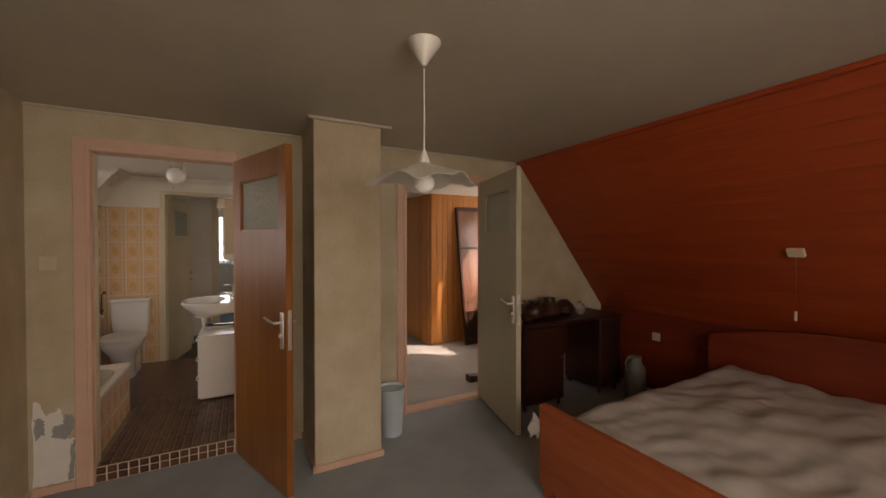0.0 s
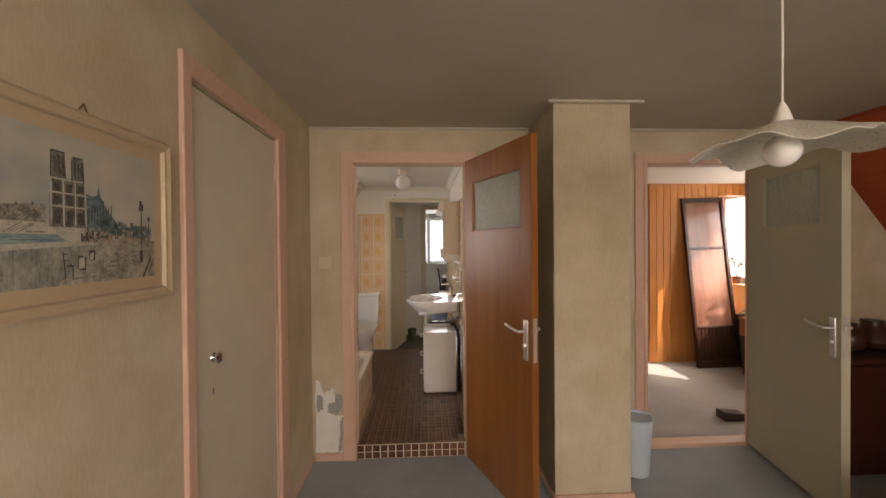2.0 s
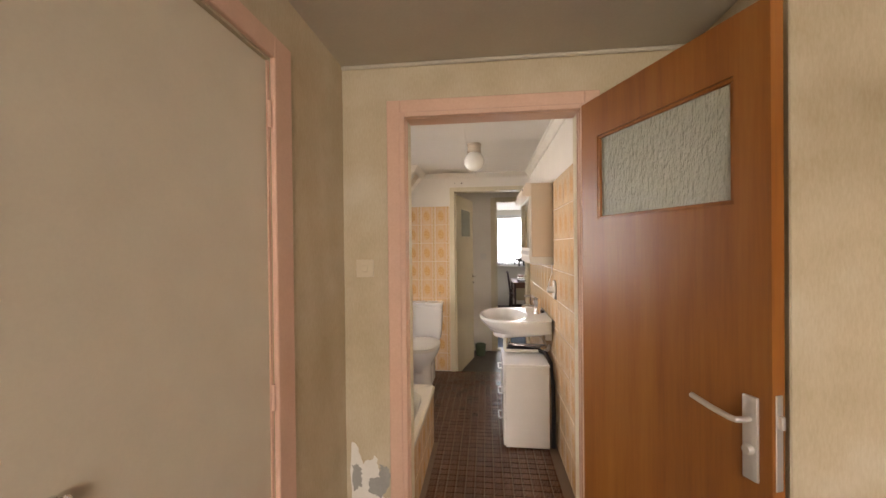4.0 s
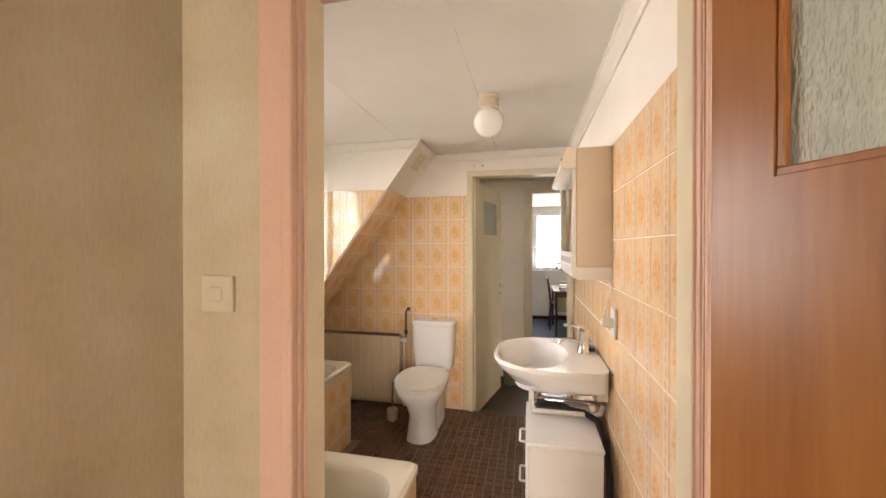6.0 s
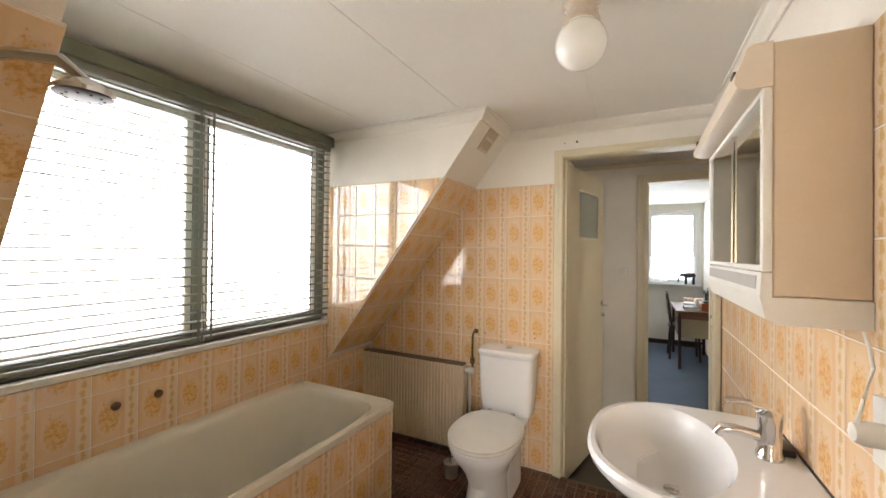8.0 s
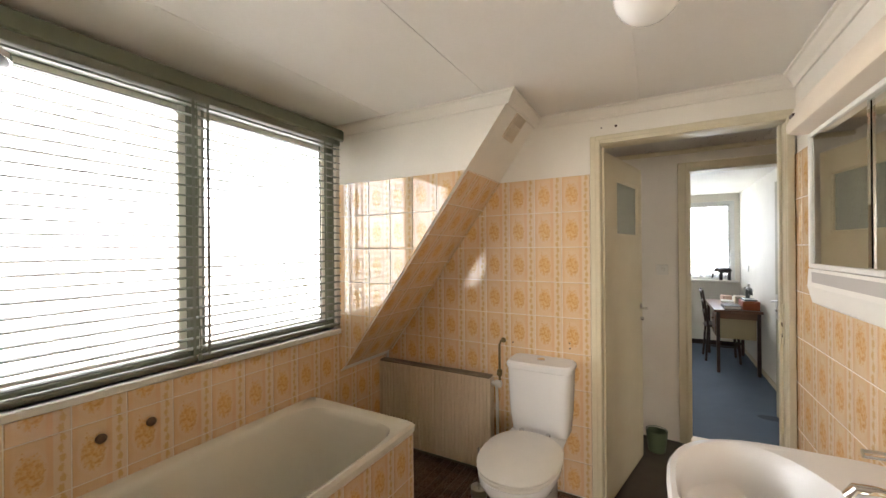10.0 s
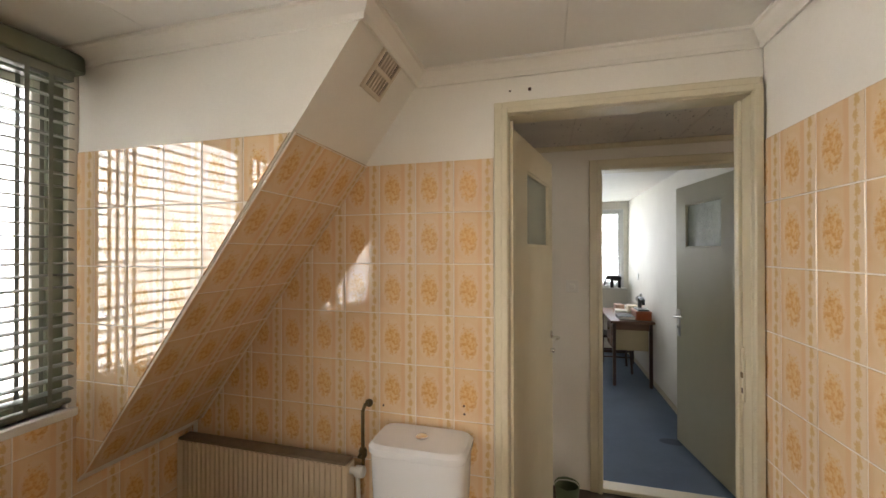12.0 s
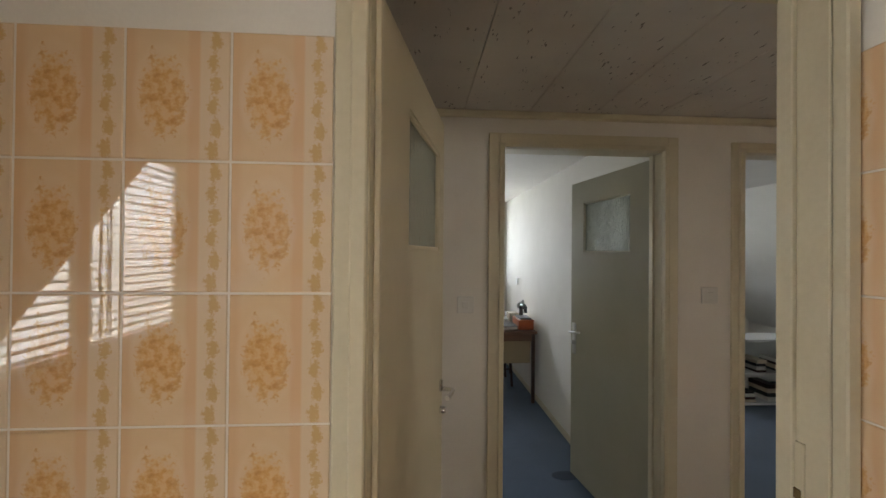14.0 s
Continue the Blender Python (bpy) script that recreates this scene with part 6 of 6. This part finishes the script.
rb = random.Random(8)
for k in range(9):
    x = 3.60 + k * 0.12
    zb = 0.045 if k % 2 else 0.345
    b = thing("book_stack", pose(x, 5.57, zb), "flat stack of dark and pale magazines on the shelf", "magazines", "magazines on the shelf")
    zz = 0.0005
    for j in range(4):
        hh = rb.uniform(0.02, 0.045)
        part("magazine", boxes(((rb.uniform(0, 0.01), rb.uniform(0, 0.02), zz), (0.108, 0.24, zz + hh)), bevel=0.001), (BLACK, CREAM_PL, DARK_WOOD, WHITE_PLASTIC)[(k + j) % 4], b)
        zz += hh + 0.0004


# ---- beyond the windows ----
def house(m, w, d, h, ridge, label):
    hs = thing("house", m, label, "house")
    brick = surface("pale_brick", (0.30, 0.20, 0.14), (0.42, 0.30, 0.22), 2.0, 20.0, 0.9)
    tiles = surface("grey_roof_tiles", (0.16, 0.17, 0.19), (0.26, 0.27, 0.29), 1.0, 14.0, 0.7)
    part("wall", boxes(((-w / 2, -d / 2, 0), (w / 2, d / 2, h))), brick, hs)
    rf = part("roof", loft([[(x, -d / 2 - 0.4, h), (x, d / 2 + 0.4, h), (x, 0, h + ridge)] for x in (-w / 2 - 0.3, w / 2 + 0.3)]), tiles, hs)
    part("chimney", boxes(((-0.5, 0.2, h + ridge - 0.8), (0.1, 0.8, h + ridge + 0.6))), brick, rf)
    for x in (-w / 3, 0, w / 3):
        for z in (1.0, 3.4):
            wn = part("window", boxes(((x - 0.6, -d / 2 - 0.04, z), (x + 0.6, -d / 2 + 0.02, z + 1.2))), WHITE_LACQUER, hs)
            part("pane", boxes(((x - 0.52, -d / 2 - 0.05, z + 0.08), (x + 0.52, -d / 2 - 0.041, z + 1.12))), plain("dark_glass", (0.05, 0.06, 0.07), 0.05), wn)
    return hs


def tree(m, h, seed, label):
    rnd = random.Random(seed)
    t = thing("tree", m, label, "tree")
    bark = surface("bark", (0.05, 0.035, 0.025), (0.12, 0.09, 0.065), 6, 40, 0.9)
    bm = tube([(0, 0, 0), (0.05, 0.02, h * 0.25), (-0.04, 0.05, h * 0.5), (0.03, 0, h * 0.8)], 0.16, 8)
    for k in range(7):
        a, z = k * 0.9, h * (0.3 + 0.07 * k)
        tube([(0, 0, z), (0.8 * math.cos(a), 0.8 * math.sin(a), z + 0.7), (1.5 * math.cos(a), 1.5 * math.sin(a), z + 1.1)], 0.05, 6, bm=bm)
    part("trunk", bm, bark, t)
    verts, faces = [], []
    for k in range(2600):
        a, u = rnd.uniform(0, 6.283), rnd.random()
        z = h * (0.32 + 0.72 * u)
        r = (2.1 * math.sin(math.pi * min(1, 0.15 + 0.85 * u)) ** 0.7 + 0.2) * rnd.uniform(0.35, 1.0) * (0.8 + 0.4 * math.sin(3 * a + 5 * u))
        c = Vector((r * math.cos(a), r * math.sin(a), z))
        p = Vector((rnd.gauss(0, 1), rnd.gauss(0, 1), rnd.gauss(0, 1))).normalized()
        q = p.orthogonal().normalized()
        s = rnd.uniform(0.07, 0.14)
        n = len(verts)
        verts += [c - p * s, c + q * s * 0.5, c + p * s, c - q * s * 0.5]
        faces.append((n, n + 1, n + 2, n + 3))
    me = bpy.data.meshes.new("crown")
    me.from_pydata(verts, [], faces)
    me.materials.append(surface("foliage", (0.05, 0.085, 0.02), (0.11, 0.17, 0.045), 2, 20, 0.6))
    c = new("crown", me)
    c.parent = t
    return t


house(pose(-22, 6, -3.0, 0, 0, 90), 11, 8, 5.0, 3.2, "brick house with a grey tiled roof across the gardens")
house(pose(2.0, 30, -3.0), 10, 8, 4.6, 3.6, "brick house with a grey roof behind the study")
tree(pose(-11, 12, -3.0), 6.5, 2, "leafy green garden tree behind the bathroom")
tree(pose(-3.0, 19, -3.0), 7.5, 4, "leafy green garden tree behind the study")
tree(pose(4.2, 22, -3.0), 7.0, 6, "tall green tree beside the far house")


# ---- boards ----
def boards(parent, m_of, lengths, data_of):
    for k in lengths:
        ob = new("plank", data_of)
        ob.matrix_world = m_of(k)
        ob.parent = parent


pitch = 0.139
bm = boxes(((0.0008, -4.79, -0.012), (pitch - 0.0008, -0.001, 0.006)), bevel=0.0015)
first = mesh_object("plank", bm, RED_WOOD)
slope_wall = bpy.data.objects["wall_slope"]
first.matrix_world = BED_SLOPE
first.parent = slope_wall
boards(slope_wall, lambda k: BED_SLOPE @ pose(k * pitch, 0, 0), range(1, 14), first.data)

pitch = 0.0885
bm = loft([[(x, y, z) for x, y in ((0.0, 0.0), (0.0, -0.010), (0.006, -0.015), (pitch - 0.006, -0.015), (pitch, -0.010), (pitch, 0.0))] for z in (0.001, 2.199)])
first = mesh_object("plank", bm, PINE)
pine_front, pine_side = bpy.data.objects["wall_pine_front"], bpy.data.objects["wall_pine_side"]
first.matrix_world = pose(3.512, 1.9445, 0)
first.parent = pine_front
boards(pine_front, lambda k: pose(3.512 + k * pitch, 1.9445, 0), range(1, 10), first.data)
# short boards over the added alcove opening
short = first.data.copy()
short.transform(Matrix.Translation((0, 0, 2.05)) @ Matrix.Diagonal((1, 1, 0.149 / 2.198, 1)))
boards(pine_front, lambda k: pose(3.512 + k * pitch, 1.9445, 0), range(10, 14), short)
boards(pine_side, lambda k: pose(3.5115, 2.018 + (k + 1) * pitch, 0, 0, 0, -90), range(0, 18), first.data)


# ---- tiles ----
def printed_tile():
    """Glazed peach tile: pale ground, darker side bands, a bunch of golden flowers and a strip of small ones."""
    m, tree, b = material("flowered_glaze", 0.10, 0.0, 0.95)
    tc = tree.nodes.new("ShaderNodeTexCoord")
    sep = tree.nodes.new("ShaderNodeSeparateXYZ")
    tree.links.new(tc.outputs["Object"], sep.inputs[0])
    u, v = calc(tree, "DIVIDE", sep.outputs[0], 0.155), calc(tree, "DIVIDE", sep.outputs[1], 0.2)

    def window_of(x, centre, half, soft):
        d = calc(tree, "ABSOLUTE", calc(tree, "SUBTRACT", x, centre))
        return ramp(tree, d, [(max(0.0, half - soft), (1, 1, 1)), (half + soft, (0, 0, 0))])

    def radial(cx, cy, rx, ry):
        a, c = calc(tree, "DIVIDE", calc(tree, "SUBTRACT", u, cx), rx), calc(tree, "DIVIDE", calc(tree, "SUBTRACT", v, cy), ry)
        return calc(tree, "SQRT", calc(tree, "ADD", calc(tree, "MULTIPLY", a, a), calc(tree, "MULTIPLY", c, c)))

    fine, petal = spots(tree, 95.0, 3.0), spots(tree, 230.0, 3.0)
    vor = node(tree, "ShaderNodeTexVoronoi", Scale=85.0)
    tree.links.new(tc.outputs["Object"], vor.inputs["Vector"])
    info = tree.nodes.new("ShaderNodeObjectInfo")
    ground = mixed(tree, info.outputs["Random"], (0.76, 0.53, 0.31), (0.79, 0.565, 0.34))
    ground = mixed(tree, calc(tree, "MULTIPLY", window_of(u, 0.055, 0.05, 0.03), 0.55), ground, (0.74, 0.455, 0.255))
    ground = mixed(tree, calc(tree, "MULTIPLY", window_of(u, 0.655, 0.055, 0.02), 0.65), ground, (0.76, 0.465, 0.265))
    halo = ramp(tree, radial(0.36, 0.5, 0.30, 0.42), [(0.55, (0, 0, 0)), (0.85, (1, 1, 1)), (1.05, (0, 0, 0))])
    ground = mixed(tree, calc(tree, "MULTIPLY", halo, 0.30), ground, (0.84, 0.66, 0.46))
    ground = mixed(tree, calc(tree, "MULTIPLY", window_of(v, 0.0, 0.10, 0.08), 0.35), ground, (0.84, 0.66, 0.46))
    ground = mixed(tree, window_of(u, 0.855, 0.145, 0.012), ground, (0.79, 0.615, 0.42))
    # the bunch of flowers
    wobble = calc(tree, "ADD", calc(tree, "MULTIPLY", calc(tree, "SUBTRACT", fine, 0.5), 1.5), calc(tree, "MULTIPLY", calc(tree, "SUBTRACT", petal, 0.5), 0.8))
    mask = ramp(tree, calc(tree, "ADD", radial(0.36, 0.5, 0.225, 0.32), wobble), [(0.45, (1, 1, 1)), (0.80, (0.75, 0.75, 0.75)), (1.0, (0, 0, 0))])
    tone = calc(tree, "ADD", calc(tree, "MULTIPLY", fine, 0.75), calc(tree, "MULTIPLY", vor.outputs["Distance"], 0.25))
    gold = ramp(tree, tone, [(0.34, (0.60, 0.27, 0.06)), (0.46, (0.73, 0.38, 0.115)), (0.58, (0.80, 0.52, 0.25))])
    out = mixed(tree, calc(tree, "MULTIPLY", mask, 0.8), ground, gold)
    # the strip of small flowers: a wavy chain of blossoms
    sway = calc(tree, "MULTIPLY", calc(tree, "SINE", calc(tree, "MULTIPLY", v, 18.85)), 0.018)
    across = calc(tree, "DIVIDE", calc(tree, "ADD", calc(tree, "SUBTRACT", u, 0.845), sway), 0.062)
    along = calc(tree, "MULTIPLY", calc(tree, "SUBTRACT", calc(tree, "FRACT", calc(tree, "MULTIPLY", v, 6.0)), 0.5), 1.9)
    bead = calc(tree, "SQRT", calc(tree, "ADD", calc(tree, "MULTIPLY", across, across), calc(tree, "MULTIPLY", along, along)))
    smask = ramp(tree, calc(tree, "ADD", bead, calc(tree, "MULTIPLY", calc(tree, "SUBTRACT", petal, 0.5), 2.2)), [(0.60, (1, 1, 1)), (1.05, (0, 0, 0))])
    out = mixed(tree, calc(tree, "MULTIPLY", smask, 0.75), out, (0.64, 0.38, 0.13))
    tree.links.new(out, b.inputs["Base Color"])
    tree.links.new(calc(tree, "MULTIPLY_ADD", fine, 0.02, 0.01), b.inputs["Roughness"])
    relief(tree, b, spots(tree, 14.0, 2.0), 0.03, 0.002)
    return m


TILE = printed_tile()
PU, PV, JOINT, THICK = 0.155, 0.2, 0.0038, 0.006


def clip(poly, region):
    """The part of a polygon inside a convex region, both anticlockwise."""
    for (ax, ay), (bx, by) in zip(region, region[1:] + region[:1]):
        if not poly:
            break
        out = []
        side = lambda p: (bx - ax) * (p[1] - ay) - (by - ay) * (p[0] - ax)
        for p, q in zip(poly, poly[1:] + poly[:1]):
            sp, sq = side(p), side(q)
            if sp >= 0:
                out.append(p)
            if sp * sq < 0:
                t = sp / (sp - sq)
                out.append((p[0] + t * (q[0] - p[0]), p[1] + t * (q[1] - p[1])))
        poly = out
    return poly


def tile_mesh(poly):
    """One tile with a softly chamfered face; z points out of the wall."""
    cx, cy = sum(p[0] for p in poly) / len(poly), sum(p[1] for p in poly) / len(poly)
    inner = []
    for x, y in poly:
        d = math.hypot(x - cx, y - cy) or 1
        k = max(0.0, 1 - 0.002 / d)
        inner.append((cx + (x - cx) * k, cy + (y - cy) * k))
    bm = loft([[(x, y, 0) for x, y in poly], [(x, y, THICK - 0.0012) for x, y in poly], [(x, y, THICK) for x, y in inner]])
    me = bpy.data.meshes.new("tile")
    bm.normal_update()
    bm.to_mesh(me)
    bm.free()
    me.materials.append(TILE)
    return me


def area(poly):
    return 0.5 * sum(p[0] * q[1] - q[0] * p[1] for p, q in zip(poly, poly[1:] + poly[:1]))


FULL = [(JOINT / 2, JOINT / 2), (PU - JOINT / 2, JOINT / 2), (PU - JOINT / 2, PV - JOINT / 2), (JOINT / 2, PV - JOINT / 2)]
FULL_MESH = tile_mesh(FULL)


def tile_field(parent, origin, u, v, region, u0=0.0, v0=0.0):
    """Tiles a convex region of the plane through origin along u and v; the rows start at u0, v0."""
    u, v, origin = Vector(u).normalized(), Vector(v).normalized(), Vector(origin)
    n = u.cross(v)
    if area(region) < 0:
        region = region[::-1]
    us, vs = [p[0] for p in region], [p[1] for p in region]
    for i in range(math.floor((min(us) - u0) / PU), math.ceil((max(us) - u0) / PU)):
        for j in range(math.floor((min(vs) - v0) / PV), math.ceil((max(vs) - v0) / PV)):
            a, b = u0 + i * PU, v0 + j * PV
            cut = clip([(a + x, b + y) for x, y in FULL], region)
            if len(cut) < 3 or area(cut) < 2e-4:
                continue
            whole = abs(area(cut) - area(FULL)) < 1e-6
            me = FULL_MESH if whole else tile_mesh([(x - a, y - b) for x, y in cut])
            ob = new("tile", me)
            p = origin + u * a + v * b
            tilt = 0.0012
            w = (n + u * random.uniform(-tilt, tilt) + v * random.uniform(-tilt, tilt)).normalized()
            ob.matrix_world = Matrix(((u.x, v.x, w.x, p.x), (u.y, v.y, w.y, p.y), (u.z, v.z, w.z, p.z), (0, 0, 0, 1)))
            ob.parent = parent


def grout_sheet(name, origin, u, v, region, parent):
    """Thin mortar bed behind a field of tiles."""
    u, v, origin = Vector(u).normalized(), Vector(v).normalized(), Vector(origin)
    n = u.cross(v)
    if area(region) < 0:
        region = region[::-1]
    pts = [origin + u * a + v * b for a, b in region]
    part(name, loft([[p + n * 0.0002 for p in pts], [p + n * 0.0042 for p in pts]]), GROUT, parent)


TILE_TOP, ROW0 = 1.89, 0.09
S0, S1 = Vector((SLOPE[0][0], 0, SLOPE[0][1])), Vector((SLOPE[1][0], 0, SLOPE[1][1]))
on_slope = lambda z: S0.x + (S1.x - S0.x) * (z - S0.z) / (S1.z - S0.z)
fields = []
W = bpy.data.objects
fields.append((W["wall_far_bathroom"], (0.24, FAR_Y + 0.006, ROW0), (1, 0, 0), (0, 0, 1), [(-1.405, 0.012), (-0.001, 0.012), (-0.001, 1.8), (on_slope(1.89) - 0.24 + 0.004, 1.8), (-1.385, S0.z - ROW0 - 0.01)], 0.0, 0.0))
fields.append((W["wall_east_bathroom"], (BATH_X + 0.006, 2.503, ROW0), (0, -1, 0), (0, 0, 1), [(0.06, 0.012), (2.40, 0.012), (2.40, 1.8), (0.06, 1.8)], 0.0, 0.0))
fields.append((W["wall_dormer"], (DORMER_X - 0.006, 0.34, ROW0), (0, 1, 0), (0, 0, 1), [(0.0, 0.012), (2.1, 0.012), (2.1, 0.64), (1.645, 0.64), (1.645, 0.876), (0.0, 0.876)], 0.075, 0.0))
fields.append((W["wall_cheek_north"], (0.24, 1.981, ROW0), (1, 0, 0), (0, 0, 1), [(-1.403, S0.z - ROW0 - 0.03), (S0.x - 0.24 + 0.018, S0.z - ROW0), (on_slope(1.89) - 0.24, 1.8), (-1.403, 1.8)], 0.075, 0.0))
slope_v = (S1 - S0).normalized()
length = (TILE_TOP - S0.z) / slope_v.z
fields.append((W["wall_cheek_north"], (S0.x + 0.018, 1.977, S0.z), (0, 1, 0), slope_v, [(0.0, 0.0), (0.466, 0.0), (0.466, length), (0.0, length)], 0.0, 0.0))
fields.append((W["wall_cheek_south"], (S0.x + 0.018, 0.1, S0.z), (0, 1, 0), slope_v, [(0.003, 0.0), (0.243, 0.0), (0.243, length), (0.003, length)], 0.0, 0.0))
fields.append((apron, (-0.469, 0.93, BATH_Z), (0, 1, 0), (0, 0, 1), [(0.0, 0.002), (0.807, 0.002), (0.807, 0.505), (0.0, 0.505)], 0.03, -0.09))
fields.append((apron, (-0.469, 0.93, BATH_Z), (0, 1, 0), (0, 0, 1), [(-0.555, 0.33), (-0.001, 0.33), (-0.001, 0.505), (-0.555, 0.505)], 0.03, -0.09))
fields.append((apron3, (0.254, 0.11, BATH_Z), (0, 1, 0), (0, 0, 1), [(0.0, 0.002), (0.80, 0.002), (0.80, 0.352), (0.0, 0.352)], 0.02, -0.045))
fields.append((apron3, (0.252, 0.91, BATH_Z), (-1, 0, 0), (0, 0, 1), [(0.0, 0.002), (0.672, 0.002), (0.672, 0.352), (0.0, 0.352)], 0.02, -0.045))
joint = [(S0.x + 0.026, FAR_Y - 0.001, S0.z), (on_slope(TILE_TOP) + 0.009, FAR_Y - 0.001, TILE_TOP)]
part("joint_bead", tube(joint, 0.0045, 8), GROUT, W["wall_cheek_north"], "pale mortar bead in the corner")
for parent, origin, u, v, region, u0, v0 in fields:
    if parent is W["wall_dormer"]:
        for sub in ([(0.0, 0.012), (1.645, 0.012), (1.645, 0.876), (0.0, 0.876)], [(1.645, 0.012), (2.1, 0.012), (2.1, 0.66), (1.645, 0.66)]):
            grout_sheet("grout", origin, u, v, sub, parent)
            tile_field(parent, origin, u, v, sub, u0, v0)
        continue
    grout_sheet("grout", origin, u, v, region, parent)
    tile_field(parent, origin, u, v, region, u0, v0)


# ---- mosaic floor ----
def mosaic_material():
    m, tree, b = material("brown_glazed_mosaic", 0.22)
    info = tree.nodes.new("ShaderNodeObjectInfo")
    geo = tree.nodes.new("ShaderNodeNewGeometry")
    rnd = calc(tree, "FRACT", calc(tree, "ADD", info.outputs["Random"], geo.outputs["Random Per Island"]))
    cloud = spots(tree, 120.0, 3.0)
    tone = calc(tree, "MULTIPLY_ADD", rnd, 0.6, calc(tree, "MULTIPLY", cloud, 0.4))
    tree.links.new(ramp(tree, tone, [(0.1, (0.068, 0.030, 0.017)), (0.5, (0.115, 0.054, 0.031)), (0.9, (0.160, 0.082, 0.050))]), b.inputs["Base Color"])
    tree.links.new(calc(tree, "MULTIPLY_ADD", cloud, 0.3, 0.12), b.inputs["Roughness"])
    relief(tree, b, cloud, 0.15, 0.002)
    return m


MOSAIC = mosaic_material()
MP, MS = 0.0535, 0.0475
floor = W["floor_bathroom"]
bm = boxes(((0, 0, 0), (MS, MS, 0.006)), bevel=0.0013)
piece = mesh_object("mosaic_tile", bm, MOSAIC)
piece.matrix_world = pose(0.29, 0.014, BATH_Z - 0.0055)
piece.parent = floor
shared = piece.data
verts, faces = [], []
pattern = [tuple(v.co) for v in shared.vertices]
polys = [tuple(p.vertices) for p in shared.polygons]
for i in range(-28, 15):
    for j in range(0, 46):
        x, y = 0.29 + i * MP, 0.014 + j * MP
        if (i, j) == (0, 0) or x + MS > 1.086 or x < -1.155 or y + MS > FAR_Y or (x < 0.27 and y < 0.91) or (x < -0.44 and y < 1.74):
            continue
        if x + MS > BATH_DOOR[1] and y < 0.10:
            continue
        dz = random.uniform(-0.0006, 0.0006)
        if y < 1.02 and x >= 0.28:
            ob = new("mosaic_tile", shared)
            ob.matrix_world = pose(x, y, BATH_Z - 0.0055 + dz)
            ob.parent = floor
        else:
            n = len(verts)
            verts += [(x + a, y + b, BATH_Z - 0.0055 + dz + c) for a, b, c in pattern]
            faces += [tuple(k + n for k in p) for p in polys]
me = bpy.data.meshes.new("mosaic_field")
me.from_pydata(verts, [], faces)
me.materials.append(MOSAIC)
rest = new("mosaic_field", me)
rest.parent = floor
tagged(rest, "small brown glazed mosaic tiles", kind="stuff")
part("riser_grout", boxes(((0.277, 0.003, 0.0), (1.028, 0.0058, 0.0955))), plain("pale_mortar", (0.66, 0.58, 0.47), 0.85), floor, "pale mortar between the step tiles")
for i in range(0, 14):
    for j, z in enumerate((0.0035, 0.0500)):
        ob = new("mosaic_tile", shared)
        ob.matrix_world = pose(0.279 + i * MP, 0.0065, z, 90, 0, 0) @ Matrix.Diagonal((0.97, 0.88, 1, 1))
        ob.parent = floor
